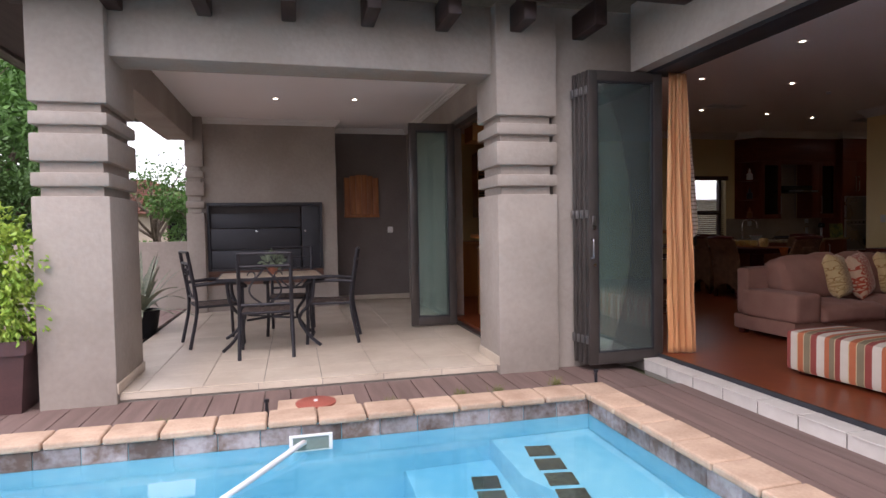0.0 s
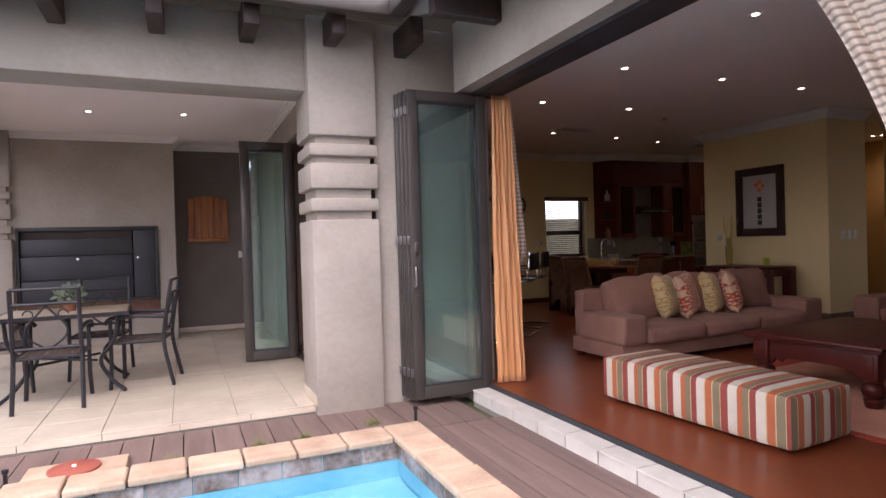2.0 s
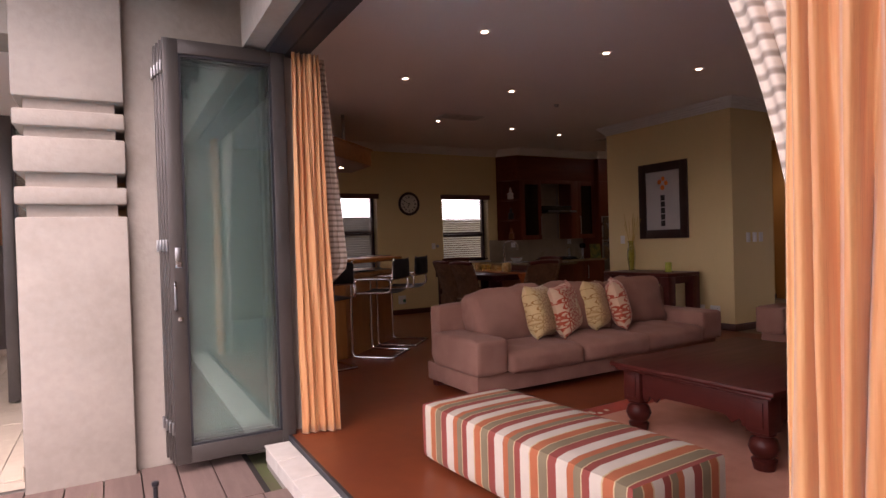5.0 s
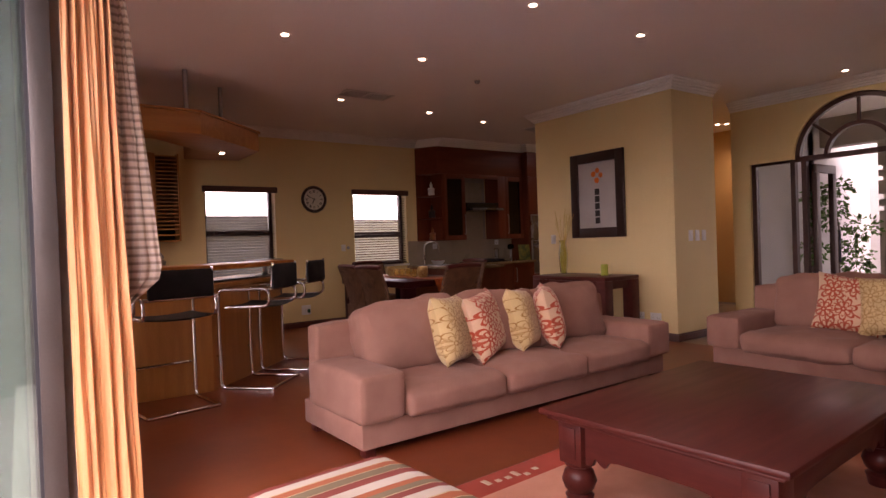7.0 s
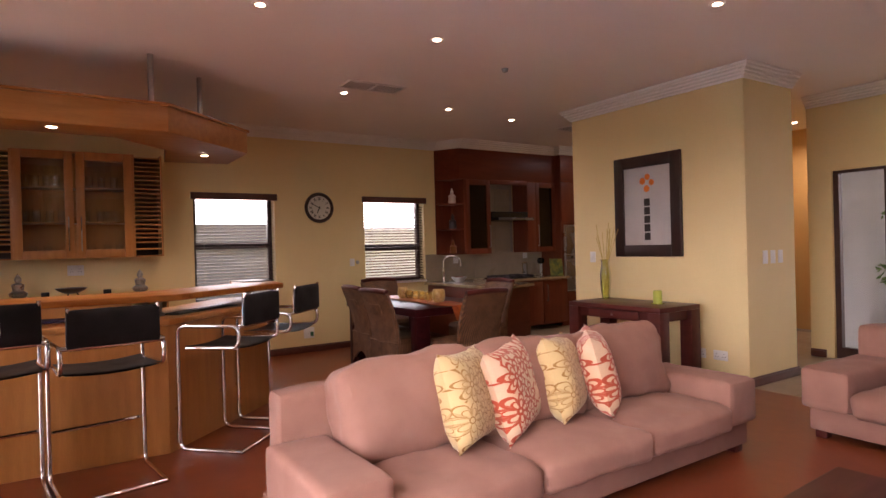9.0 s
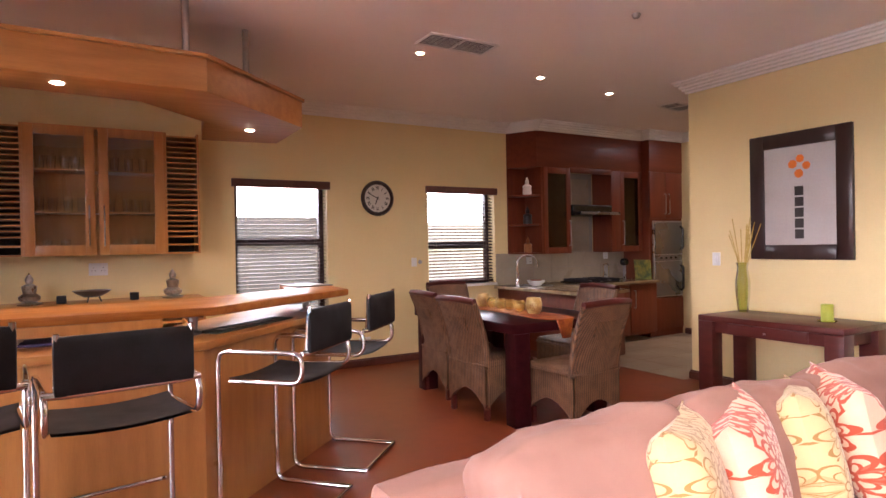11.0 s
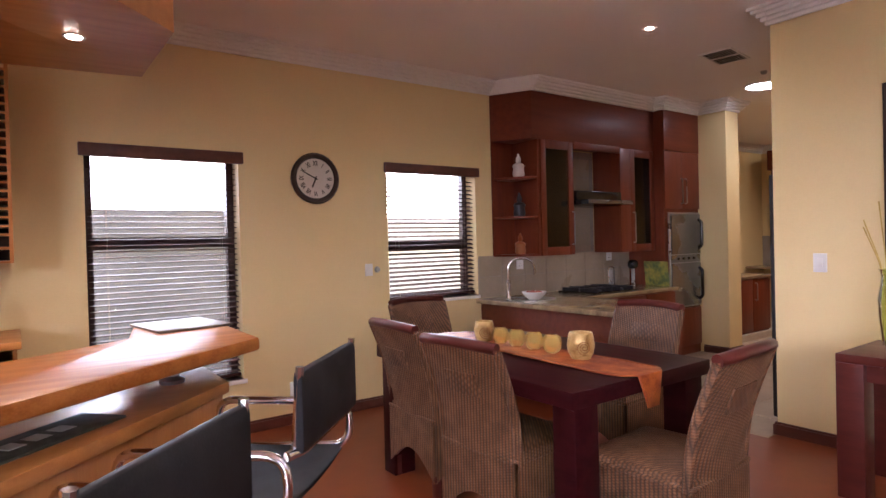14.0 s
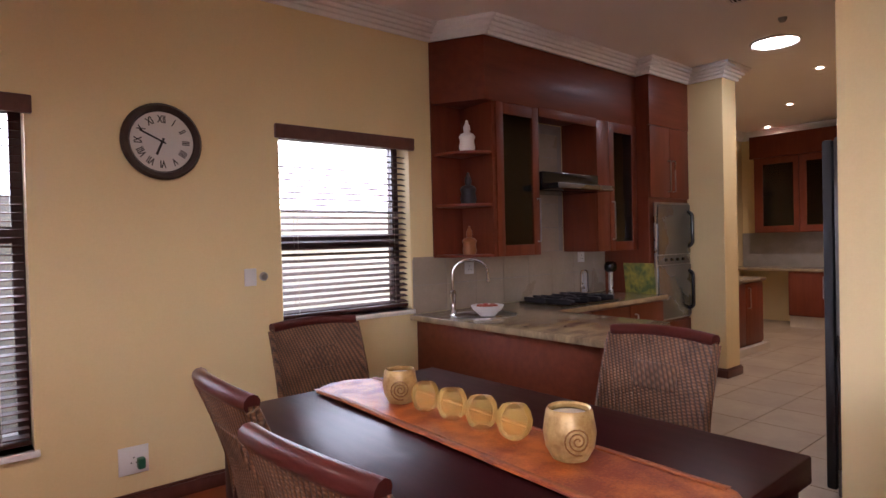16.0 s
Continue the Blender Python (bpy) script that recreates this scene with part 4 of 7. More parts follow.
for vx, vy, rz, w in ((4.88, 6.50, 0, 0.30), (8.22, 7.15, 8, 0.22)):
    ob = thing("ceiling_vent", pose(vx, vy, CEIL, 0, 0, rz), "white louvred air vent in the ceiling", "air vent", "ceiling vents")
    part("frame", boxes((-w, w, -0.13, -0.115, -0.012, 0), (-w, w, 0.115, 0.13, -0.012, 0), (-w, -w + 0.015, -0.115, 0.115, -0.012, 0), (w - 0.015, w, -0.115, 0.115, -0.012, 0), (-0.008, 0.008, -0.115, 0.115, -0.012, 0)), M_WHITE, ob)
    part("backing", boxes((-w + 0.015, w - 0.015, -0.115, 0.115, -0.004, -0.001)), M_HOLE, ob)
    for k in range(9):
        y = -0.10 + k * 0.025
        part("slat", spread(boxes((-w + 0.015, -0.008, -0.009, 0.009, -0.001, 0.001), (0.008, w - 0.015, -0.009, 0.009, -0.001, 0.001)), Matrix.Translation((0, y, -0.009)) @ Matrix.Rotation(radians(35), 4, 'X')), M_WHITE, ob)
for x, y in ((5.65, 5.45), (9.0, 7.2)):
    ob = thing("ceiling_sensor", pose(x, y, CEIL), "small round sensor on the ceiling", "sensor", "ceiling sensors")
    part("body", lathe(B(), [(0, -0.03), (0.02, -0.028), (0.03, -0.01), (0.03, 0)], 16), M_STEEL, ob)
ob = thing("skylight_tube", pose(9.53, 7.45, CEIL), "bright round tubular skylight in the kitchen ceiling", "skylight")
part("diffuser", lathe(B(), [(0, -0.02), (0.1, -0.018), (0.165, -0.008), (0.165, 0)], 32), emitter("skylight_glow", (0.95, 0.97, 1.0), 2.2), ob)
part("ring", lathe(B(), [(0.165, -0.01), (0.175, -0.016), (0.19, -0.006), (0.19, 0)], 32), M_WHITE, ob)

# ---- picture, clock, switches ----
M_MOUNT = surface("grey_paper_mount", (0.45, 0.42, 0.40), (0.41, 0.38, 0.36), 0.8, 0, 3, 60, 0.05)
M_INK = surface("black_print", (0.03, 0.025, 0.022), None, 0.8)
M_ORANGE = surface("orange_print", (0.75, 0.18, 0.02), None, 0.8)
M_PFRAME = wood("dark_picture_frame", (0.03, 0.011, 0.009), (0.02, 0.008, 0.007), 0.3, 2, 0.2)
ob = thing("framed_picture", pose(7.43, 5.367, 1.165, 0, 0, 0), "framed print of orange flowers in a tall dark vase", "picture")
PW, PH = 0.408, 1.045
fr = B()
for r in ((-0.035, 0, -PW, -PW + 0.12, 0, PH), (-0.035, 0, PW - 0.12, PW, 0, PH), (-0.035, 0, -PW + 0.12, PW - 0.12, 0, 0.12), (-0.035, 0, -PW + 0.12, PW - 0.12, PH - 0.12, PH)):
    box(fr, *r, b=0.006)
part("frame", fr, M_PFRAME, ob)
part("mount", boxes((-0.014, -0.004, -PW + 0.115, PW - 0.115, 0.115, PH - 0.115)), M_MOUNT, ob)
vs = B()
for k in range(5):
    box(vs, -0.0165, -0.014, -0.035, 0.035, 0.17 + k * 0.088, 0.245 + k * 0.088)
part("vase_print", vs, M_INK, ob)
fl = B()
for y, z, s in ((0.0, 0.70, 0.05), (-0.06, 0.76, 0.045), (0.05, 0.78, 0.05), (-0.01, 0.82, 0.045)):
    lathe(fl, [(0, -0.0035), (0.012, -0.003), (s * 0.75, -0.0015), (s * 0.75, 0)], 7, Matrix.Translation((-0.014, y, z)) @ Matrix.Rotation(radians(90), 4, 'Y'))
part("flower_print", fl, M_ORANGE, ob)

ob = thing("wall_clock", pose(5.21, YB, 1.875, 90, 0, 0), "round dark-rimmed wall clock with roman numerals", "clock")
part("rim", lathe(B(), [(0.16, 0.0), (0.197, 0.0), (0.20, 0.018), (0.185, 0.038), (0.165, 0.034), (0.155, 0.018)], 48), M_PFRAME, ob)
part("face", lathe(B(), [(0, 0.016), (0.158, 0.016)], 48), surface("ivory_clock_face", (0.62, 0.58, 0.52), (0.58, 0.54, 0.48), 0.6), ob)
for k, txt in enumerate(("XII", "I", "II", "III", "IIII", "V", "VI", "VII", "VIII", "IX", "X", "XI")):
    a = radians(-30 * k)
    cu = bpy.data.curves.new("numeral", 'FONT')
    cu.offset = 0.0012
    cu.body, cu.size, cu.align_x, cu.align_y = txt, 0.042, 'CENTER', 'CENTER'
    cu.extrude = 0.0004
    cu.materials.append(M_INK)
    nu = new("numeral", cu)
    nu.parent = ob
    nu.matrix_basis = Matrix.Translation((-0.115 * math.sin(a), 0.115 * math.cos(a), 0.0175)) @ Matrix.Rotation(a, 4, 'Z') @ Matrix.Diagonal((0.8, 1.25, 1, 1))
for nm, ang, ln, wd in (("hour_hand", 157, 0.075, 0.006), ("minute_hand", 64, 0.12, 0.0045)):
    a = radians(ang)
    part(nm, spread(boxes((-wd, wd, -0.02, ln, 0.019, 0.0205)), Matrix.Rotation(a, 4, 'Z')), M_INK, ob)
part("hub", lathe(B(), [(0, 0.024), (0.006, 0.023), (0.007, 0.018)], 12), M_INK, ob)

M_PLASTIC = surface("white_plastic", (0.74, 0.73, 0.72), (0.70, 0.69, 0.68), 0.35, 0, 3, 60, 0.0)


def plate(m, w, h, label, holes=0, rockers=1, cat="light switch"):
    ob = thing("socket" if holes else "light_switch", m, label, cat, "wall plates")
    part("plate", boxes((-w / 2, w / 2, -0.009, 0, -h / 2, h / 2), b=0.003), M_PLASTIC, ob)
    if holes:
        bm = B()
        for x in ((-w / 4, w / 4) if holes > 1 else (0,)):
            for dx, dz in ((0, 0.014), (-0.012, -0.012), (0.012, -0.012)):
                lathe(bm, [(0, 0.0), (0.004, 0.0), (0.004, 0.001)], 8, Matrix.Translation((x + dx, -0.0095, dz)) @ Matrix.Rotation(radians(90), 4, 'X'))
        part("hole", bm, M_HOLE, ob)
    else:
        part("rocker", boxes((-w * 0.2, w * 0.2, -0.014, -0.009, -h * 0.22, h * 0.22), b=0.002), M_PLASTIC, ob)
    return ob


for k in range(3):
    plate(pose(7.72 + 0.13 * k, 4.33, 1.15), 0.075, 0.12, "white wall light switch")
plate(pose(7.43, 6.13, 1.16, 0, 0, -90), 0.08, 0.12, "white wall light switch")
plate(pose(7.43, 4.60, 0.25, 0, 0, -90), 0.14, 0.09, "white double power socket", 2, cat="socket")
plate(pose(7.43, 4.82, 0.25, 0, 0, -90), 0.14, 0.09, "white double power socket", 2, cat="socket")
plate(pose(5.03, YB, 0.25), 0.14, 0.14, "white wall socket with a green plug", 1, cat="socket")
plate(pose(2.47, YB, 1.17), 0.15, 0.11, "white double power socket above the bar shelf", 2, cat="socket")
plate(pose(5.665, YB, 1.14), 0.07, 0.10, "white alarm keypad on the wall", cat="keypad")
plate(pose(7.358, YB - 0.009, 1.112), 0.09, 0.09, "white socket on the kitchen wall tiles", 1, cat="socket")
plate(pose(8.73, YB - 0.009, 1.145), 0.09, 0.09, "white socket on the kitchen wall tiles", 1, cat="socket")
plate(pose(0.21, 8.86, 1.12), 0.09, 0.10, "white switch on the patio wall")
ob = thing("plug_adapter", pose(5.06, YB - 0.01, 0.235), "green plug-in air freshener in the wall socket", "plug")
part("body", boxes((-0.018, 0.018, -0.04, 0, -0.028, 0.028), b=0.008), surface("green_plastic", (0.02, 0.13, 0.07), None, 0.3), ob)
ob = thing("key_switch", pose(5.745, YB, 1.14), "round steel key switch on the wall", "switch")
part("body", lathe(B(), [(0, -0.02), (0.02, -0.018), (0.026, 0)], 16, Matrix.Rotation(radians(-90), 4, 'X')), M_STEEL, ob)

# ---- console with vase and candle ----
ob = thing("console_table", pose(6.96, 5.225, 0), "dark mahogany console table with square legs", "console table")
part("top", boxes((-0.29, 0.29, -0.545, 0.545, 0.69, 0.735), b=0.005), M_MAHOG, ob)
part("drawer_front", boxes((-0.268, -0.25, -0.30, 0.30, 0.60, 0.685), b=0.003), M_MAHOG, ob)
part("knob", lathe(B(), [(0, 0.016), (0.009, 0.014), (0.005, 0)], 12, Matrix.Translation((-0.268, 0.0, 0.64)) @ Matrix.Rotation(radians(-90), 4, 'Y')), M_STEEL, ob)
part("rail", boxes((-0.25, 0.25, -0.50, 0.50, 0.60, 0.69)), M_MAHOG, ob)
for x in (-0.29, 0.16):
    for y in (-0.545, 0.42):
        part("leg", boxes((x, x + 0.13, y, y + 0.125, 0, 0.69), b=0.005), M_MAHOG, ob)
M_GREENG = glassy("green_glass", (0.80, 0.84, 0.50), 0.04, 1.4, 0.10, (0.36, 0.42, 0.08))
ob = thing("glass_vase", pose(7.10, 5.66, 0.735), "tall green glass vase with dry yellow bamboo sticks", "vase")
part("vase", lathe(B(), [(0, 0), (0.04, 0), (0.042, 0.02), (0.055, 0.15), (0.058, 0.25), (0.045, 0.33), (0.04, 0.37), (0.05, 0.41)], 28), M_GREENG, ob)
M_STICK = surface("dry_bamboo", (0.55, 0.38, 0.10), (0.42, 0.27, 0.06), 0.7, 0, 20, 80, 0.2)
for k in range(14):
    a, s = random.uniform(0, 6.28), random.uniform(0.05, 0.15)
    p = [Vector((0.015 * math.cos(a), 0.015 * math.sin(a), 0.04)), Vector((0.03 * math.cos(a), 0.03 * math.sin(a), 0.40)), Vector((s * math.cos(a), s * math.sin(a), random.uniform(0.62, 0.80)))]
    part("stick", tube(B(), fillet(p, 0.1, 4), 0.0035, 6), M_STICK, ob)
ob = thing("pillar_candle", pose(7.0, 4.95, 0.735), "short lime green pillar candle", "candle")
part("wax", lathe(B(), [(0, 0), (0.04, 0), (0.04, 0.12), (0.034, 0.125), (0, 0.115)], 24), surface("lime_wax", (0.42, 0.46, 0.06), (0.37, 0.41, 0.05), 0.5), ob)
part("dish", lathe(B(), [(0, 0.0), (0.06, 0.0), (0.065, 0.008), (0.04, 0.004)], 24), M_GREENG, ob)

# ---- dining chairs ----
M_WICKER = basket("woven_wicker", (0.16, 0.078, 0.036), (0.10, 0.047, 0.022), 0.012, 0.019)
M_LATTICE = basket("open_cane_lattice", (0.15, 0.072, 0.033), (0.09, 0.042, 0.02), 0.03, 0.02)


def wicker_chair(m, turned_label):
    ob = thing("dining_chair", m, turned_label, "chair", "chairs round the dining table")
    w = 0.23
    # skirt with an arched lower edge on each side
    def panel(n, x0, y0, x1, y1):
        bm = B()
        k = 12
        top, bot, topi, boti = [], [], [], []
        d = Vector((x1 - x0, y1 - y0, 0)).normalized()
        nrm = Vector((d.y, -d.x, 0)) * 0.012
        for i in range(k + 1):
            t = i / k
            p = Vector((x0 + (x1 - x0) * t, y0 + (y1 - y0) * t, 0))
            zb = 0.09 + 0.13 * math.sin(math.pi * t)
            for lst, z, o in ((top, 0.42, nrm), (bot, zb, nrm), (topi, 0.42, -nrm), (boti, zb, -nrm)):
                lst.append(bm.verts.new(p + o + Vector((0, 0, z))))
        for i in range(k):
            bm.faces.new((bot[i], bot[i + 1], top[i + 1], top[i]))
            bm.faces.new((boti[i + 1], boti[i], topi[i], topi[i + 1]))
            bm.faces.new((bot[i + 1], bot[i], boti[i], boti[i + 1]))
        return part("skirt_panel", bm, M_WICKER, ob)
    panel("f", -w, 0.23, w, 0.23)
    panel("b", w, -0.23, -w, -0.23)
    panel("l", w, 0.23, w, -0.23)
    panel("r", -w, -0.23, -w, 0.23)
    part("seat", soft(B(), (0, 0, 0.43), (0.49, 0.48, 0.06), 0.028, (0, 0, 0.01)), M_WICKER, ob)
    bm = B()
    nx, nz = 10, 16
    g = {}
    for s in (-1, 1):
        for i in range(nx + 1):
            for j in range(nz + 1):
                u, t = 2 * i / nx - 1, j / nz
                x = u * (0.225 - 0.012 * math.sin(math.pi * t) + 0.012 * t)
                y = -0.21 - 0.13 * t ** 1.6 + s * 0.016 - 0.025 * (1 - u * u)
                g[s, i, j] = bm.verts.new((x, y, 0.42 + 0.48 * t))
    for i in range(nx):
        for j in range(nz):
            bm.faces.new((g[1, i, j], g[1, i, j + 1], g[1, i + 1, j + 1], g[1, i + 1, j]))
            bm.faces.new((g[-1, i, j], g[-1, i + 1, j], g[-1, i + 1, j + 1], g[-1, i, j + 1]))
    for j in range(nz):
        bm.faces.new((g[1, 0, j], g[-1, 0, j], g[-1, 0, j + 1], g[1, 0, j + 1]))
        bm.faces.new((g[1, nx, j], g[1, nx, j + 1], g[-1, nx, j + 1], g[-1, nx, j]))
    part("backrest", bm, M_WICKER, ob)
    part("lattice", spread(boxes((-0.10, 0.10, -0.0215, 0.0215, -0.055, 0.055), b=0.004), Matrix.Translation((0, -0.2985, 0.735)) @ Matrix.Rotation(radians(19), 4, 'X')), M_LATTICE, ob, "open cane lattice panel")
    part("seat_band", tube(B(), fillet([(-0.243, -0.24, 0.415), (0.243, -0.24, 0.415), (0.243, 0.243, 0.415), (-0.243, 0.243, 0.415)], 0.03, 3, True), 0.011, 8, True), M_WICKER, ob)
    rail = B()
    pts = [(-0.235, -0.335, 0.905), (-0.12, -0.36, 0.915), (0, -0.366, 0.918), (0.12, -0.36, 0.915), (0.235, -0.335, 0.905)]
    tube(rail, fillet(pts, 0.05, 3), 0.026, 10)
    part("top_rail", rail, M_MAHOG_X, ob, "dark mahogany top rail")
    for x in (-0.236, 0.236):
        pts = [(x, -0.21, 0.40), (x, -0.235, 0.62), (x * 1.0, -0.29, 0.78), (x, -0.335, 0.89)]
        part("back_post", tube(B(), fillet(pts, 0.1, 4), 0.021, 8), M_WICKER, ob)
        for y in (-0.21, 0.2):
            part("leg", boxes((x * 0.9 - 0.02, x * 0.9 + 0.02, y - 0.02, y + 0.02, 0, 0.12), b=0.004), M_MAHOG, ob)
    return ob


c0 = wicker_chair(pose(5.19, 6.59, 0, 0, 0, -85), "brown woven wicker dining chair with a mahogany top rail")
for m in (pose(5.28, 7.25, 0, 0, 0, -92), pose(5.79, 7.98, 0, 0, 0, 178), pose(6.29, 6.83, 0, 0, 0, 90), pose(5.50, 5.97, 0, 0, 0, 4.4)):
    copy_thing(c0, m)

# table runner and candle holders
M_RUNNER = surface("orange_silk_runner", (0.46, 0.125, 0.016), (0.20, 0.03, 0.008), 0.5, 0, 11, 140, 0.6, dist=0.004)
bm = B()
ny = 40
rows = []
for j in range(ny + 1):
    t = j / ny
    y = -0.80 + 1.62 * t
    half = 0.15 if 0.06 < t < 0.96 else 0.15 - 0.11 * ((0.06 - t) / 0.06 if t <= 0.06 else (t - 0.96) / 0.04)
    row = []
    for i in range(9):
        u = i / 4 - 1
        z = 0.006 + 0.004 * noise.noise((u * 1.5, y * 6, 0.3)) + 0.002
        if y < -0.765:
            z -= 0.14 * (-0.765 - y) / 0.035
        row.append(bm.verts.new((u * half + 0.02 * math.sin(y * 2), max(y, -0.772), z)))
    rows.append(row)
for a, b in zip(rows, rows[1:]):
    for i in range(8):
        bm.faces.new((a[i], a[i + 1], b[i + 1], b[i]))
ob = thing("table_runner", pose(5.52, 6.80, 0.752), "orange silk table runner with printed edges", "table runner")
cl = part("cloth", bm, M_RUNNER, ob)
so = cl.modifiers.new("thickness", 'SOLIDIFY')
so.thickness = 0.003
so.offset = 1
M_EDGE = surface("brown_runner_print", (0.20, 0.045, 0.012), (0.34, 0.09, 0.018), 0.6, 0, 40, 140, 0.3)
for u0, u1 in ((-0.97, -0.80), (0.80, 0.97)):
    bm = B()
    prev = None
    for j in range(31):
        y = -0.70 + 0.049 * j
        cur = [bm.verts.new((u * 0.15 + 0.02 * math.sin(y * 2), y, 0.0135 + 0.004 * noise.noise((u * 1.5, y * 6, 0.3)))) for u in (u0, u1)]
        if prev:
            bm.faces.new((prev[0], prev[1], cur[1], cur[0]))
        prev = cur
    edge = part("printed_edge", bm, M_EDGE, ob, "brown printed border of the runner")
    se = edge.modifiers.new("thickness", 'SOLIDIFY')
    se.thickness = 0.001
M_AMBER = glassy("amber_crackle_glass", (1.0, 0.88, 0.55), 0.12, 1.4, 0.30, (0.80, 0.52, 0.15))
M_CERAM = surface("gold_ceramic", (0.34, 0.20, 0.06), (0.56, 0.38, 0.15), 0.35, 0.2, 22, 90, 0.1)
M_BRONZE = surface("bronze_wire", (0.30, 0.15, 0.05), None, 0.35, 0.8)
M_WAX = surface("cream_wax", (0.70, 0.66, 0.58), None, 0.5)
for k, (y, r) in enumerate(((0.25, 0.045), (0.12, 0.048), (-0.01, 0.048), (-0.14, 0.050))):
    ob = thing("votive_holder", pose(5.535 + 0.004 * k, 6.80 + y, 0.762), "round amber crackle glass votive holder", "candle holder", "votive holders")
    part("glass", lathe(B(), [(0, 0), (r * 0.5, 0), (r * 0.85, 0.015), (r * 1.06, 0.045), (r * 0.95, 0.075), (r * 0.72, 0.092)], 24), M_AMBER, ob)
for y, s in ((0.40, 0.9), (-0.34, 1.0)):
    ob = thing("candle_pot", pose(5.54, 6.80 + y, 0.762), "gold ceramic candle pot with a bronze spiral", "candle holder", "candle pots")
    part("pot", lathe(B(), [(0, 0), (0.045 * s, 0), (0.062 * s, 0.03), (0.068 * s, 0.07 * s), (0.060 * s, 0.12 * s), (0.055 * s, 0.13 * s), (0.05 * s, 0.125 * s), (0.05 * s, 0.115 * s)], 32), M_CERAM, ob)
    part("candle", lathe(B(), [(0.05 * s, 0.112 * s), (0, 0.108 * s)], 24), M_WAX, ob)
    sp = []
    for i in range(40):
        a, rr = i * 0.45, 0.004 + 0.0008 * i
        x, z = rr * math.cos(a), 0.062 * s + rr * math.sin(a)
        sp.append((x, -math.sqrt(max(0.0, (0.069 * s) ** 2 - x * x)) - 0.001, z))
    part("spiral", spread(tube(B(), sp, 0.0022, 6), Matrix.Rotation(radians(-35), 4, 'Z')), M_BRONZE, ob)

# ---- bar stools ----
def bar_stool(m):
    ob = thing("bar_stool", m, "chrome tube bar stool with black leather seat", "bar stool", "stools at the bar")
    for s in (-1, 1):
        x = 0.255 * s
        pts = [(x, -0.24, 0.012), (x, 0.22, 0.012), (x, 0.22, 0.80), (x, -0.24, 0.80), (x, -0.24, 0.665), (x * 0.9, 0.17, 0.655)]
        part("side_tube", tube(B(), fillet(pts, 0.06, 6), 0.0125, 10), M_CHROME, ob)
        part("post", tube(B(), [(x * 0.86, -0.245, 0.79), (x * 0.86, -0.265, 1.005)], 0.011, 8), M_CHROME, ob)
    part("base_bar", tube(B(), [(-0.255, -0.24, 0.013), (0.255, -0.24, 0.013)], 0.0125, 10), M_CHROME, ob)
    part("arm_bar", tube(B(), fillet([(-0.255, -0.24, 0.80), (-0.2, -0.262, 0.80), (0.2, -0.262, 0.80), (0.255, -0.24, 0.80)], 0.04, 4), 0.0125, 10), M_CHROME, ob)
    part("foot_rest", tube(B(), fillet([(-0.255, 0.22, 0.27), (-0.25, 0.28, 0.27), (0.25, 0.28, 0.27), (0.255, 0.22, 0.27)], 0.03, 4), 0.011, 8), M_CHROME, ob)
    seat = B()
    n = 12
    for side in (0, 1):
        rows = []
        for j in range(n + 1):
            t = j / n
            y = -0.22 + 0.40 * t
            row = []
            for i in range(9):
                u = i / 4 - 1
                row.append(seat.verts.new((u * 0.235, y, 0.672 - 0.028 * (1 - u * u) * 0.6 - 0.006 * math.sin(math.pi * t) - 0.012 * side)))
            rows.append(row)
        for a, b in zip(rows, rows[1:]):
            for i in range(8):
                q = (a[i], a[i + 1], b[i + 1], b[i])
                seat.faces.new(q if side == 0 else q[::-1])
    part("seat", seat, M_LEATHER, ob, "black leather sling seat")
    back = B()
    soft(back, (0, -0.262, 0.895), (0.46, 0.03, 0.20), 0.012, (0, 0.012, 0), rot=None)
    part("backrest", back, M_LEATHER, ob, "black leather back panel")
    return ob


TALL = Matrix.Diagonal((1, 1, 1.045, 1))
st = bar_stool(pose(2.53, 5.35, 0, 0, 0, 8) @ TALL)
for m in (pose(1.98, 5.34, 0, 0, 0, 6) @ TALL, pose(3.31, 5.72, 0, 0, 0, 44), pose(3.82, 6.24, 0, 0, 0, 46)):
    copy_thing(st, m)

# bar mats and back bar
M_MAT = surface("dark_bar_mat", (0.06, 0.075, 0.06), (0.04, 0.05, 0.04), 0.8, 0, 30, 90, 0.3)
ob = thing("bar_mat", pose(3.22, 6.17, 0.89, 0, 0, 40), "dark green rubber bar mat with pale print", "bar mat")
part("mat", boxes((-0.34, 0.34, -0.075, 0.075, 0, 0.008), b=0.003), M_MAT, ob)
bm = B()
for k in range(7):
    box(bm, -0.24 + 0.07 * k, -0.195 + 0.07 * k, -0.025, 0.025, 0.008, 0.0095)
part("print", bm, surface("pale_print", (0.45, 0.47, 0.42), None, 0.8), ob)
ob = thing("bar_towel", pose(2.45, 6.07, 0.89, 0, 0, -3), "dark purple bar towel lying on the counter", "bar towel")
part("cloth", rumple(soft(B(), (0, 0, 0.008), (0.60, 0.20, 0.016), 0.006, (0, 0, 0.004), 12), 0.004, 14), surface("dark_purple_cloth", (0.035, 0.02, 0.06), (0.05, 0.03, 0.08), 0.95, 0, 8, 300, 0.4), ob)
ob = thing("glass_tray", pose(3.82, 7.02, 1.046, 0, 0, 8), "flat frosted glass tray on the bar end", "tray")
part("tray", boxes((-0.14, 0.14, -0.17, 0.17, 0, 0.010), b=0.004), surface("frosted_glass_print", (0.10, 0.075, 0.05), (0.24, 0.22, 0.18), 0.35, 0, 14, 60, 0.1), ob)

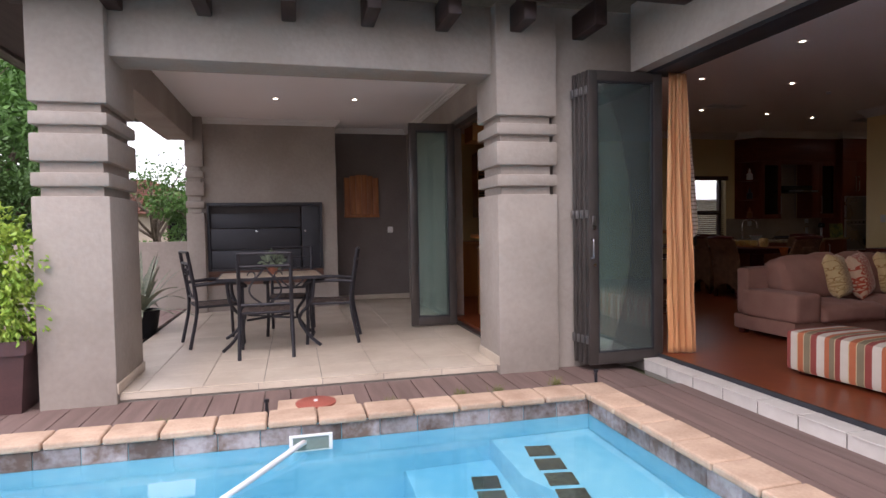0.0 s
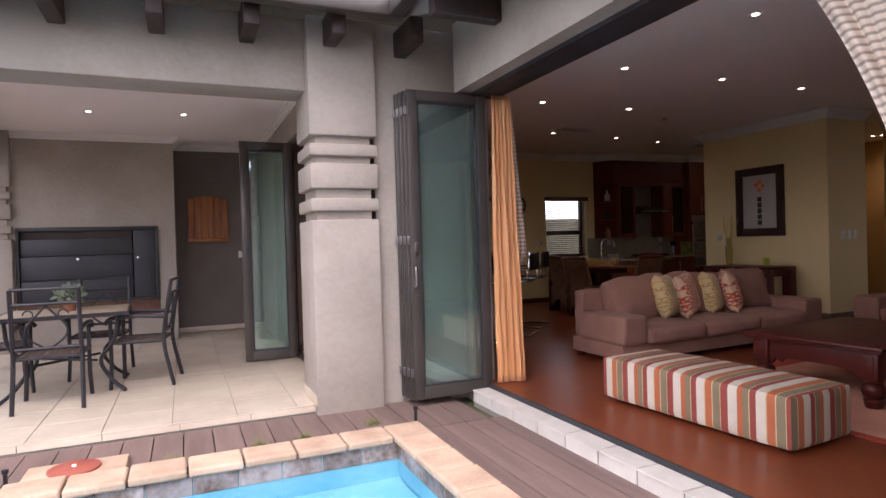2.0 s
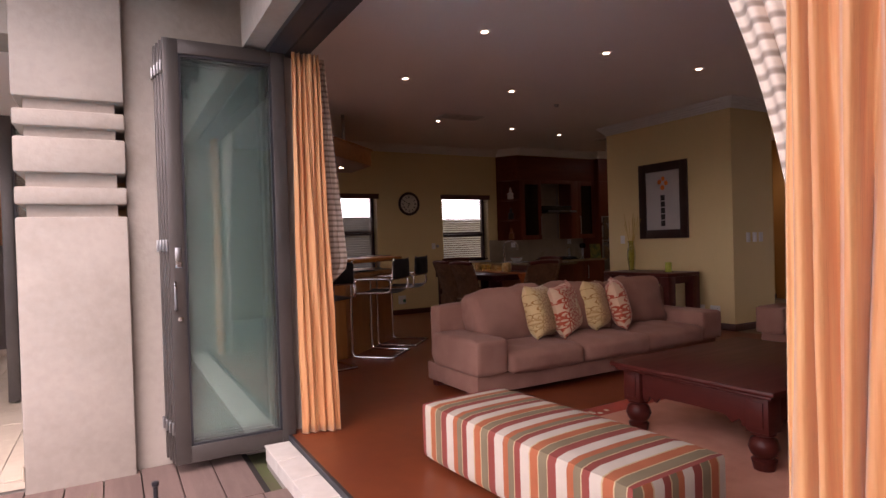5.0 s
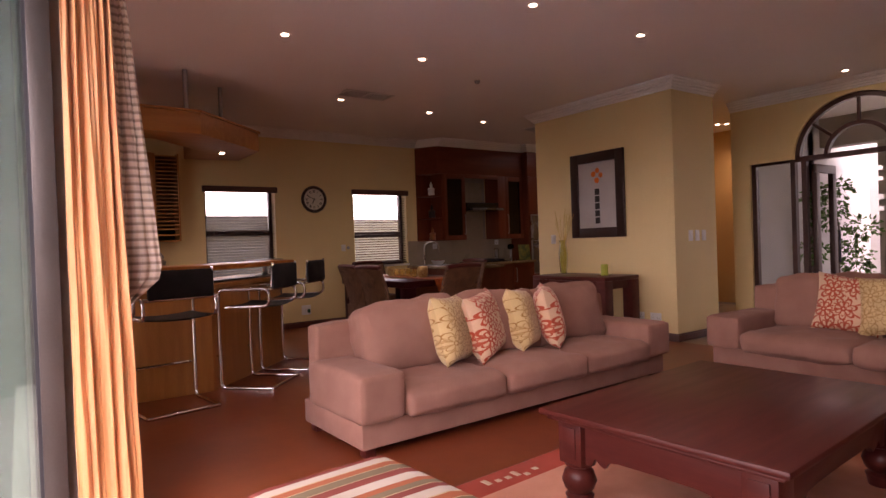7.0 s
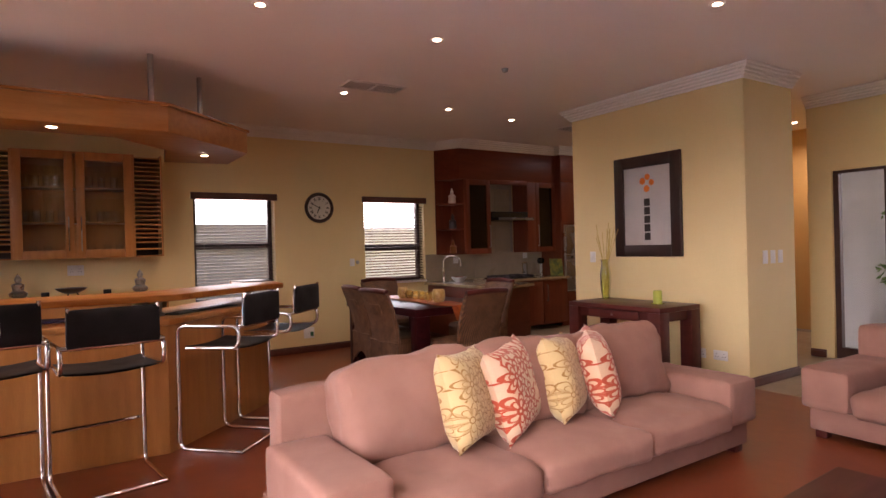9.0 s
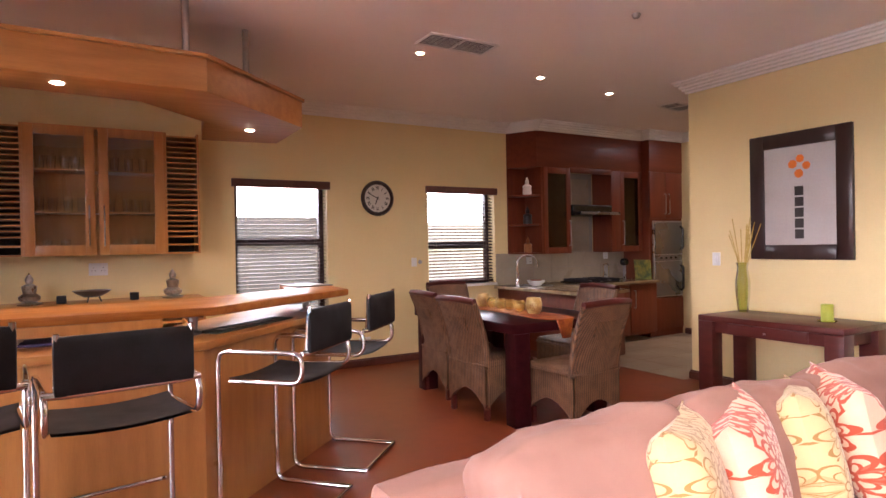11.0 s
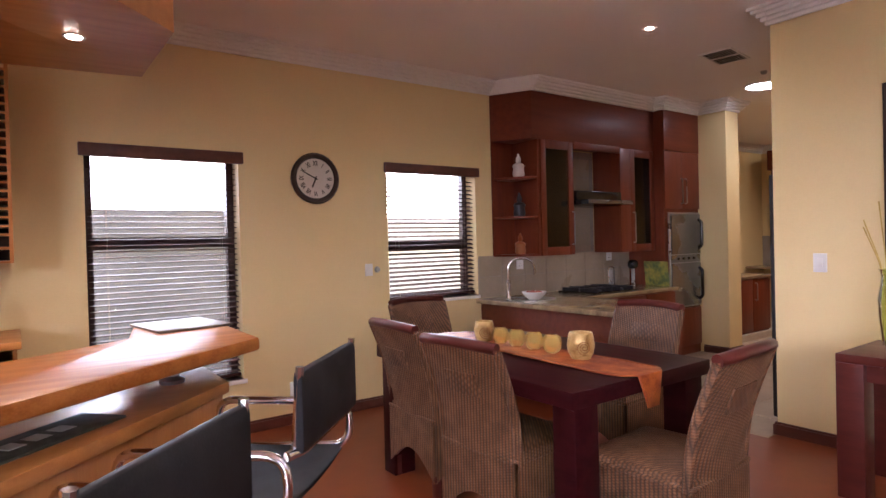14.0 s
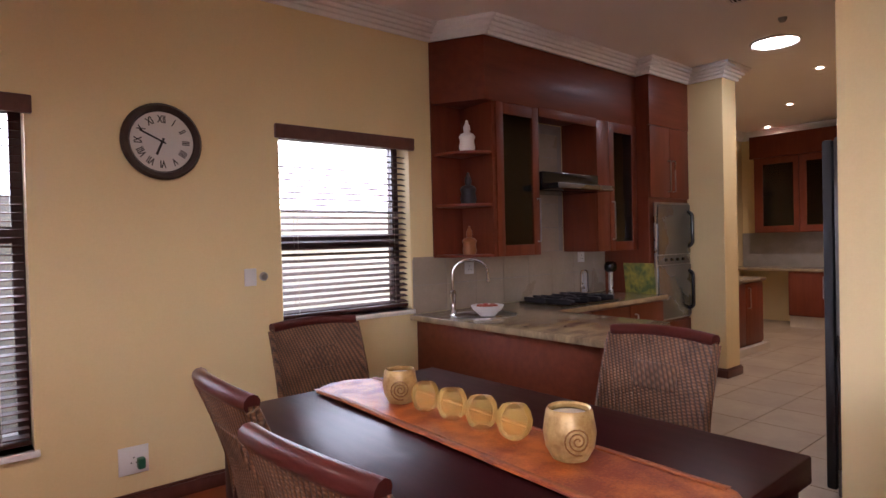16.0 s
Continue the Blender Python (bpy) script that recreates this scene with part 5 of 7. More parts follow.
ob = thing("back_bar_counter", pose(0, 0, 0), "low golden beech back bar shelf with wine slots", "counter")
part("worktop", boxes((0.8, 3.31, 8.20, YB, 0.862, 0.902), b=0.006), M_BEECH_X, ob)
part("body", boxes((0.8, 2.92, 8.26, YB, 0.0, 0.862), b=0.003), M_BEECH, ob)
part("wine_slot_frame", boxes((2.92, 2.94, 8.26, YB, 0, 0.862), (3.27, 3.29, 8.26, YB, 0, 0.862), (3.095, 3.115, 8.26, YB, 0, 0.862), (2.94, 3.27, 8.26, YB, 0.70, 0.72), (2.94, 3.27, 8.26, YB, 0.52, 0.54)), M_BEECH, ob)
ob = thing("glass_cabinet", pose(0, 0, 0), "golden beech wall cabinet with glass doors and glassware", "wall cabinet")
YC = 8.50
for nm, r in (("back", (1.97, 2.98, YB - 0.02, YB - 0.002, 1.32, 2.37)), ("bottom", (1.95, 3.00, YC, YB - 0.002, 1.30, 1.32)), ("top", (1.95, 3.00, YC, YB - 0.002, 2.37, 2.39)), ("side", (1.95, 1.97, YC, YB - 0.002, 1.32, 2.37)), ("side", (2.98, 3.00, YC, YB - 0.002, 1.32, 2.37)), ("shelf", (1.97, 2.98, YC + 0.05, YB - 0.02, 1.66, 1.675)), ("shelf", (1.97, 2.98, YC + 0.05, YB - 0.02, 2.02, 2.035))):
    part(nm, boxes(r), M_BEECH, ob)
for x0, hs in ((1.955, 0.46), (2.485, 0.04)):
    d = part("door", boxes((x0, x0 + 0.075, YC - 0.022, YC, 1.30, 2.39), (x0 + 0.43, x0 + 0.505, YC - 0.022, YC, 1.30, 2.39), (x0 + 0.075, x0 + 0.43, YC - 0.022, YC, 1.30, 1.385), (x0 + 0.075, x0 + 0.43, YC - 0.022, YC, 2.305, 2.39), b=0.003), M_BEECH, ob)
    part("pane", boxes((x0 + 0.075, x0 + 0.43, YC - 0.014, YC - 0.009, 1.385, 2.305)), M_PANE, d).visible_shadow = False
    part("handle", tube(B(), fillet([(x0 + hs, YC - 0.022, 1.38), (x0 + hs, YC - 0.05, 1.38), (x0 + hs, YC - 0.05, 1.72), (x0 + hs, YC - 0.022, 1.72)], 0.012, 3), 0.006, 8), M_STEEL, d)
M_CLEAR = bpy.data.materials.new("drinking_glass")
M_CLEAR.use_nodes = True
cb = M_CLEAR.node_tree.nodes["Principled BSDF"]
cb.inputs["Base Color"].default_value, cb.inputs["Roughness"].default_value, cb.inputs["Transmission Weight"].default_value = (0.95, 0.97, 0.97, 1), 0.02, 1.0
glass0 = None
for z, xs in ((1.675, (2.05, 2.15, 2.25, 2.36, 2.58, 2.70, 2.78, 2.86)), (2.035, (2.05, 2.14, 2.23, 2.32, 2.60, 2.72, 2.84)), (1.32, (2.10, 2.24, 2.62, 2.76, 2.88))):
    for x in xs:
        if glass0 is None:
            glass0 = thing("drinking_glass", pose(x, 8.66, z), "clear stemless drinking glass in the cabinet", "glass", "glasses in the bar cabinet")
            part("bowl", lathe(B(), [(0, 0), (0.028, 0), (0.034, 0.06), (0.036, 0.12), (0.034, 0.12), (0.031, 0.06), (0.024, 0.008), (0, 0.008)], 16), M_CLEAR, glass0)
        else:
            copy_thing(glass0, pose(x + random.uniform(-0.01, 0.01), 8.66 + random.uniform(-0.03, 0.03), z))
for rx0, rx1 in ((3.00, 3.29), (1.66, 1.95)):
    ob = thing("wine_rack", pose(0, 0, 0), "beech wall rack with rows of dark slots", "wine rack", "wall racks")
    part("side", boxes((rx0, rx0 + 0.018, YC, YB, 1.30, 2.39)), M_BEECH, ob)
    part("side", boxes((rx1 - 0.018, rx1, YC, YB, 1.30, 2.39)), M_BEECH, ob)
    # dark sheet in place of the shade behind the slats
    part("back", boxes((rx0 + 0.018, rx1 - 0.018, YB - 0.06, YB, 1.30, 2.39)), M_HOLE, ob)
    for k in range(20):
        z = 1.45 + k * 0.0475
        part("slat", boxes((rx0 + 0.018, rx1 - 0.018, YC + 0.004, YB - 0.06, z, z + 0.013)), M_BEECH_X, ob)
    part("slat", boxes((rx0 + 0.018, rx1 - 0.018, YC + 0.004, YB - 0.06, 1.375, 1.39), (rx0 + 0.018, rx1 - 0.018, YC + 0.004, YB - 0.06, 1.30, 1.312)), M_BEECH_X, ob)
M_SILVER = surface("aged_silver", (0.50, 0.47, 0.44), (0.35, 0.33, 0.31), 0.3, 1, 20, 80, 0.3)
for x in (3.05, 1.98):
    ob = tagged(part("statuette", lathe(B(), [(0, 0), (0.085, 0), (0.09, 0.012), (0.05, 0.025), (0.075, 0.045), (0.078, 0.07), (0.045, 0.095), (0.052, 0.13), (0.055, 0.155), (0.02, 0.175), (0.03, 0.195), (0.03, 0.215), (0.018, 0.235), (0.008, 0.25), (0, 0.265)], 20), M_SILVER), "silver seated statuette on the back bar shelf", "statuette", "statuettes")
    ob.location = (x, 8.52, 0.902)
ob = thing("footed_bowl", pose(2.42, 8.50, 0.902), "dark metal footed bowl on the back bar shelf", "bowl")
part("bowl", lathe(B(), [(0, 0.04), (0.06, 0.045), (0.12, 0.075), (0.145, 0.10), (0.138, 0.10), (0.10, 0.078), (0, 0.055)], 28), surface("dark_pewter", (0.13, 0.11, 0.11), (0.09, 0.08, 0.08), 0.35, 0.7), ob)
for k in range(3):
    a = 2.1 * k
    part("foot", tube(B(), [(0.05 * math.cos(a), 0.05 * math.sin(a), 0.05), (0.07 * math.cos(a), 0.07 * math.sin(a), 0.0)], 0.006, 8), M_IRON, ob)
for x in (2.20, 2.74):
    ob = thing("candle_cup", pose(x, 8.52, 0.902), "small square dark candle cup", "candle holder", "candle cups")
    part("cup", boxes((-0.035, 0.035, -0.035, 0.035, 0, 0.065), b=0.006), M_LEATHER, ob)

# ---- kitchen ----
M_GRANITE = surface("veined_granite", (0.34, 0.25, 0.14), (0.14, 0.10, 0.07), 0.18, 0, 4, 30, 0.0, stretch=(1, 2.5, 1), mix=(0.3, 0.75), coat=0.3)
M_SPLASH = surface("beige_wall_tile", (0.34, 0.275, 0.205), (0.29, 0.235, 0.17), 0.3, 0, 3, 40, 0.03, vary=0.04)
M_OVEN = surface("oven_steel", (0.20, 0.20, 0.205), (0.17, 0.17, 0.175), 0.28, 0.8, 3, 90, 0.0)
M_BLACKG = surface("black_glass", (0.012, 0.012, 0.013), None, 0.1, 0, 3, 60, 0.0)


def handle(x, y, z0, z1, parent):
    part("handle", tube(B(), fillet([(x, y, z0), (x, y - 0.03, z0), (x, y - 0.03, z1), (x, y, z1)], 0.012, 3), 0.006, 8), M_STEEL, parent)


ob = thing("kitchen_peninsula", pose(0, 0, 0), "cherry wood kitchen peninsula with a plain back panel", "kitchen cabinet", "kitchen cabinets")
part("back_panel", prism(B(), [(6.86, YB), (6.86, 7.30), (6.99, 7.20), (7.54, 7.36), (7.54, YB)], 0.08, 0.77, 0.003), M_KITCH_X, ob)
part("plinth", prism(B(), [(6.88, YB), (6.88, 7.32), (7.0, 7.23), (7.5, 7.40), (7.5, YB)], 0.0, 0.08), M_SKIRT, ob)
ob = thing("hob_cabinet", pose(0, 0, 0), "cherry wood base cabinet with drawers under the hob", "kitchen cabinet", "kitchen cabinets")
part("body", boxes((7.54, 9.10, 8.24, YB, 0.08, 0.77)), M_KITCH, ob)
for k in range(3):
    d = part("door", boxes((7.56 + 0.515 * k, 8.06 + 0.515 * k, 8.222, 8.24, 0.10, 0.755), b=0.003), M_KITCH, ob)
    handle(7.62 + 0.515 * k, 8.222, 0.45, 0.68, d)
tagged(part("worktop", prism(B(), [(6.80, YB), (6.80, 7.24), (6.97, 7.12), (7.60, 7.33), (7.60, 8.18), (9.10, 8.18), (9.10, YB)], 0.772, 0.812, 0.006), M_GRANITE), "brown veined granite worktop on the kitchen cabinets", "worktop")

ob = thing("oven_tower", pose(0, 0, 0), "tall cherry wood oven cabinet", "oven cabinet", "kitchen cabinets")
part("body", boxes((9.10, 9.78, 8.35, YB, 0.0, 2.745)), M_KITCH, ob)
for k in range(2):
    d = part("door", boxes((9.105 + 0.337 * k, 9.438 + 0.337 * k, 8.33, 8.35, 1.66, 2.30), b=0.003), M_KITCH, ob)
    handle(9.40 + 0.08 * k, 8.33, 1.72, 2.0, d)
part("bulkhead", boxes((9.10, 9.78, 8.328, 8.35, 2.305, 2.745), b=0.002), M_KITCH_X, ob)
part("drawer", boxes((9.105, 9.775, 8.33, 8.35, 0.10, 0.53), b=0.003), M_KITCH, ob)
ob = thing("double_oven", pose(9.44, 8.33, 0.55), "built-in double oven with steel doors and black handles", "oven")
part("surround", boxes((-0.30, 0.30, -0.016, 0.0, 0, 1.07), b=0.003), M_STEEL, ob)
for z0, z1 in ((0.02, 0.50), (0.60, 1.05)):
    d = part("door", boxes((-0.275, 0.285, -0.034, -0.016, z0, z1), b=0.004), M_OVEN, ob)
    part("handle", tube(B(), fillet([(0.245, -0.034, z0 + 0.06), (0.245, -0.075, z0 + 0.09), (0.245, -0.075, z1 - 0.09), (0.245, -0.034, z1 - 0.06)], 0.04, 5), 0.017, 10), M_BLACKG, d)
part("control_panel", boxes((-0.275, 0.285, -0.028, -0.016, 0.508, 0.592), b=0.002), M_OVEN, ob)
for k in range(4):
    part("knob", lathe(B(), [(0, 0.02), (0.013, 0.018), (0.015, 0)], 14, Matrix.Translation((-0.16 + 0.1 * k, -0.028, 0.55)) @ Matrix.Rotation(radians(90), 4, 'X')), M_BLACKG, ob)

YU = 8.46
ob = thing("corner_shelf_unit", pose(0, 0, 0), "cherry wood open corner shelves with ornaments", "wall shelf", "kitchen wall units")
part("side_panel", boxes((7.30, 7.32, YU + 0.02, YB, 1.20, 2.32)), M_KITCH, ob)
part("back_panel", boxes((7.02, 7.30, YB - 0.014, YB - 0.002, 1.20, 2.32)), M_KITCH, ob)
for z in (1.20, 1.56, 1.93):
    pts = [(7.30, YB - 0.014), (7.30, YU + 0.03)]
    for k in range(1, 7):
        a = math.pi / 2 * k / 6
        pts.append((7.30 - 0.26 * math.sin(a), YB - 0.014 - (YB - 0.044 - YU) * math.cos(a)))
    part("shelf", prism(B(), pts, z, z + 0.02, 0.003), M_KITCH_X, ob)
ob = thing("bulkhead", pose(0, 0, 0), "cherry wood bulkhead over the wall cabinets", "bulkhead", "kitchen wall units")
part("panel", prism(B(), [(7.02, YB - 0.002), (7.22, YU), (9.10, YU), (9.10, YB - 0.002)], 2.30, 2.745, 0.003), M_KITCH_X, ob)
part("arched_valance", boxes((7.78, 8.50, YU - 0.004, YU + 0.02, 2.24, 2.31), b=0.004), M_KITCH_X, ob)
M_SMOKE = glassy("smoked_glass", (0.35, 0.28, 0.26), 0.02, 1.5)
for x0, x1 in ((7.32, 7.78), (8.50, 9.10)):
    ob = thing("wall_cabinet", pose(0, 0, 0), "cherry wood wall cabinet with a smoked glass door", "wall cabinet", "kitchen wall units")
    for nm, r in (("side", (x0 + 0.001, x0 + 0.016, YU + 0.02, YB - 0.002, 1.20, 2.30)), ("side", (x1 - 0.016, x1 - 0.001, YU + 0.02, YB - 0.002, 1.20, 2.30)), ("back", (x0 + 0.016, x1 - 0.016, YB - 0.016, YB - 0.006, 1.216, 2.30)), ("bottom", (x0 + 0.016, x1 - 0.016, YU + 0.02, YB - 0.006, 1.20, 1.216)), ("shelf", (x0 + 0.016, x1 - 0.016, YU + 0.05, YB - 0.016, 1.56, 1.57)), ("shelf", (x0 + 0.016, x1 - 0.016, YU + 0.05, YB - 0.016, 1.92, 1.93))):
        part(nm, boxes(r), M_KITCH, ob)
    a, b = (x0 + 0.005, x1 - 0.005) if x0 < 8 else (x0 + 0.18, x1 - 0.005)
    if x0 > 8:
        part("plain_door", boxes((x0 + 0.004, x0 + 0.176, YU, YU + 0.02, 1.20, 2.30), b=0.002), M_KITCH, ob)
    d = part("door", boxes((a, a + 0.07, YU, YU + 0.02, 1.20, 2.30), (b - 0.07, b, YU, YU + 0.02, 1.20, 2.30), (a + 0.07, b - 0.07, YU, YU + 0.02, 1.20, 1.28), (a + 0.07, b - 0.07, YU, YU + 0.02, 2.22, 2.30), b=0.002), M_KITCH, ob)
    part("pane", boxes((a + 0.07, b - 0.07, YU + 0.008, YU + 0.013, 1.28, 2.22)), M_SMOKE, d).visible_shadow = False
    handle(b - 0.03 if x0 < 8 else a + 0.03, YU, 1.30, 1.62, d)
for x, z in ((7.45, 1.57), (7.55, 1.57), (7.65, 1.57), (7.47, 1.216), (7.6, 1.216)):
    copy_thing(glass0, pose(x, 8.62, z))
ob = thing("extractor_hood", pose(8.14, 8.60, 1.66), "slim black extractor hood with a steel front", "extractor hood")
part("body", boxes((-0.35, 0.35, -0.16, 0.225, 0.03, 0.17), b=0.008), M_BLACKG, ob)
part("visor", prism(B(), [(-0.35, -0.30), (0.35, -0.30), (0.35, -0.10), (-0.35, -0.10)], 0.03, 0.075, 0.008), M_BLACKG, ob)
part("trim", boxes((-0.345, 0.345, -0.312, -0.30, 0.035, 0.07), b=0.003), M_OVEN, ob)

ob = thing("hob", pose(8.15, 8.50, 0.812), "black gas hob with iron pan supports", "hob")
part("plate", boxes((-0.32, 0.32, -0.25, 0.25, 0, 0.012), b=0.004), M_BLACKG, ob)
for x in (-0.17, 0.17):
    for y in (-0.12, 0.12):
        part("burner", lathe(B(), [(0.05, 0.012), (0.05, 0.025), (0.03, 0.032), (0, 0.032)], 18, Matrix.Translation((x, y, 0))), M_IRON, ob)
        part("pan_support", boxes((x - 0.11, x + 0.11, y - 0.005, y + 0.005, 0.036, 0.05), (x - 0.005, x + 0.005, y - 0.11, y + 0.11, 0.036, 0.05), (x - 0.11, x - 0.1, y - 0.11, y + 0.11, 0.012, 0.045), (x + 0.1, x + 0.11, y - 0.11, y + 0.11, 0.012, 0.045)), M_IRON, ob)
ob = thing("sink", pose(7.12, 8.42, 0.812), "round steel sink with a tall chrome mixer tap", "sink")
part("rim", lathe(B(), [(0.20, 0.003), (0.225, 0.004), (0.225, 0.0)], 36), M_STEEL, ob)
part("basin", lathe(B(), [(0.20, 0.003), (0.19, 0.002), (0, 0.0015)], 36), M_OVEN, ob)
part("tap_body", lathe(B(), [(0.026, 0.0), (0.024, 0.03), (0.018, 0.04), (0.018, 0.12), (0.022, 0.13), (0.022, 0.17), (0, 0.18)], 18, Matrix.Translation((-0.15, 0.14, 0))), M_CHROME, ob)
arc = [(-0.15, 0.14, 0.16), (-0.15, 0.14, 0.28)] + [(-0.15 + 0.10 * (1 - math.cos(a)), 0.14 - 0.07 * (1 - math.cos(a)), 0.28 + 0.10 * math.sin(a)) for a in [math.pi * k / 10 for k in range(1, 11)]] + [(0.05, 0.0, 0.22)]
part("spout", tube(B(), arc, 0.011, 10), M_CHROME, ob)
part("lever", tube(B(), [(-0.15, 0.14, 0.14), (-0.20, 0.10, 0.17)], 0.006, 8), M_CHROME, ob)
ob = thing("fruit_bowl", pose(7.10, 8.36, 0.815), "small white bowl with red fruit beside the sink", "bowl")
part("bowl", lathe(B(), [(0, 0.0), (0.05, 0.0), (0.10, 0.045), (0.112, 0.07), (0.105, 0.07), (0.05, 0.015), (0, 0.012)], 24), M_PLASTIC, ob)
M_RED = surface("red_fruit", (0.35, 0.05, 0.03), (0.25, 0.10, 0.03), 0.35)
for k in range(6):
    a = k * 1.05
    part("fruit", lathe(B(), [(0, 0.0), (0.022, 0.01), (0.028, 0.026), (0.02, 0.044), (0, 0.05)], 12, Matrix.Translation((0.05 * math.cos(a), 0.05 * math.sin(a), 0.03))), M_RED, ob)
ob = thing("utensil_stand", pose(8.62, 8.70, 0.812), "steel utensil stand on the worktop", "utensil stand")
part("base", lathe(B(), [(0, 0), (0.06, 0), (0.06, 0.012), (0, 0.014)], 18), M_CHROME, ob)
part("loop", tube(B(), fillet([(-0.05, 0, 0.01), (-0.05, 0, 0.22), (0.05, 0, 0.22), (0.05, 0, 0.01)], 0.04, 5), 0.006, 8), M_CHROME, ob)
for k in range(3):
    part("utensil", tube(B(), [(-0.025 + 0.025 * k, 0.0, 0.03), (-0.025 + 0.025 * k, 0.0, 0.2)], 0.009, 8, taper=0.004), M_STEEL, ob)
ob = thing("knife_rack", pose(8.90, 8.62, 0.812), "black kitchen tool holder with steel legs", "kitchen tool")
part("head", soft(B(), (0, 0, 0.24), (0.12, 0.09, 0.10), 0.04), M_BLACKG, ob)
part("stem", tube(B(), [(0, 0, 0), (0, 0, 0.2)], 0.02, 10), M_STEEL, ob)
ob = thing("art_board", pose(9.06, 8.42, 0.812, 0, 0, 84), "green and yellow picture board leaning by the oven", "board")
part("board", spread(boxes((-0.16, 0.16, -0.006, 0.006, 0, 0.27), b=0.002), Matrix.Rotation(radians(-6), 4, 'X')), surface("green_yellow_print", (0.10, 0.14, 0.05), (0.42, 0.36, 0.06), 0.6, 0, 7, 30, 0.0, "object"), ob)

# ornaments on the corner shelves
for z, kind in ((1.95, "white_figurine"), (1.58, "dark_figurine"), (1.22, "small_figurine")):
    s = {"white_figurine": 1.0, "dark_figurine": 1.0, "small_figurine": 0.9}[kind]
    mt = {"white_figurine": M_PLASTIC, "dark_figurine": M_IRON, "small_figurine": M_RED}[kind]
    ob = tagged(part("figurine", lathe(B(), [(0, 0), (0.05, 0), (0.058, 0.03), (0.05, 0.08), (0.06, 0.105), (0.045, 0.125), (0.02, 0.135), (0.026, 0.16), (0.022, 0.185), (0.012, 0.20), (0.01, 0.22), (0, 0.225)], 18), mt),
                {"white_figurine": "white china figurine on a corner shelf", "dark_figurine": "dark painted figurine on a corner shelf", "small_figurine": "small red figurine on a corner shelf"}[kind], "figurine", "kitchen figurines")
    ob.location = (7.19, 8.62, z)
    ob.scale = (s, s, s)

ob = thing("fridge", pose(7.64, 6.05, 0), "tall steel fridge beside the wall end", "fridge")
part("body", boxes((0, 0.60, -0.33, 0.44, 0.02, 1.78), b=0.012), M_OVEN, ob)
part("door", boxes((0, 0.60, 0.445, 0.49, 0.05, 1.77), b=0.012), M_BLACK_ALU, ob)

# scullery
ob = thing("scullery_cabinet", pose(0, 0, 0), "cherry wood scullery base cabinet with a granite top", "kitchen cabinet", "scullery cabinets")
part("body", boxes((10.10, 11.45, 8.36, 9.0, 0.08, 0.78)), M_KITCH, ob)
part("plinth", boxes((10.12, 11.50, 8.30, 9.0, 0.0, 0.08)), M_TILE, ob)
for k in range(3):
    d = part("door", boxes((10.11 + 0.45 * k, 10.55 + 0.45 * k, 8.342, 8.36, 0.10, 0.77), b=0.003), M_KITCH, ob)
    handle(10.16 + 0.45 * k, 8.342, 0.5, 0.72, d)
part("worktop", boxes((10.06, 11.50, 8.32, 9.0, 0.78, 0.815), b=0.005), M_GRANITE, ob)
ob = thing("microwave", pose(10.40, 8.62, 0.815), "black microwave oven on the scullery worktop", "microwave")
part("body", boxes((-0.24, 0.24, -0.18, 0.18, 0.01, 0.29), b=0.008), M_BLACK_ALU, ob)
part("door", boxes((-0.23, 0.10, -0.19, -0.18, 0.03, 0.27), b=0.003), M_BLACKG, ob)
ob = thing("scullery_wall_unit", pose(0, 0, 0), "cherry wood scullery wall cabinet with glass doors", "wall cabinet", "scullery cabinets")
part("body", boxes((13.60, 13.9, 6.9, 9.3, 1.32, 2.42)), M_KITCH, ob)
part("bulkhead", boxes((13.57, 13.9, 6.85, 9.35, 2.42, 2.745)), M_KITCH, ob)
for k in range(4):
    y = 6.95 + 0.58 * k
    d = part("door", boxes((13.58, 13.60, y, y + 0.07, 1.33, 2.41), (13.58, 13.60, y + 0.48, y + 0.55, 1.33, 2.41), (13.58, 13.60, y + 0.07, y + 0.48, 1.33, 1.42), (13.58, 13.60, y + 0.07, y + 0.48, 2.32, 2.41)), M_KITCH, ob)
    part("pane", boxes((13.586, 13.592, y + 0.07, y + 0.48, 1.42, 2.32)), M_SMOKE, d)
ob = thing("scullery_far_cabinet", pose(0, 0, 0), "cherry wood scullery base cabinet along the far wall", "kitchen cabinet", "scullery cabinets")
part("body", boxes((13.32, 13.9, 6.6, 8.75, 0.16, 0.78)), M_KITCH, ob)
part("plinth", boxes((13.36, 13.9, 6.6, 8.75, 0.0, 0.16)), M_TILE, ob)
for k in range(4):
    d = part("door", boxes((13.30, 13.32, 6.65 + 0.52 * k, 7.155 + 0.52 * k, 0.17, 0.77), b=0.003), M_KITCH, ob)
    part("handle", tube(B(), [(13.285, 6.75 + 0.52 * k, 0.42), (13.285, 6.75 + 0.52 * k, 0.72)], 0.006, 6), M_STEEL, d)
part("worktop", boxes((13.28, 13.9, 6.6, 9.6, 0.78, 0.815), b=0.005), M_GRANITE, ob)

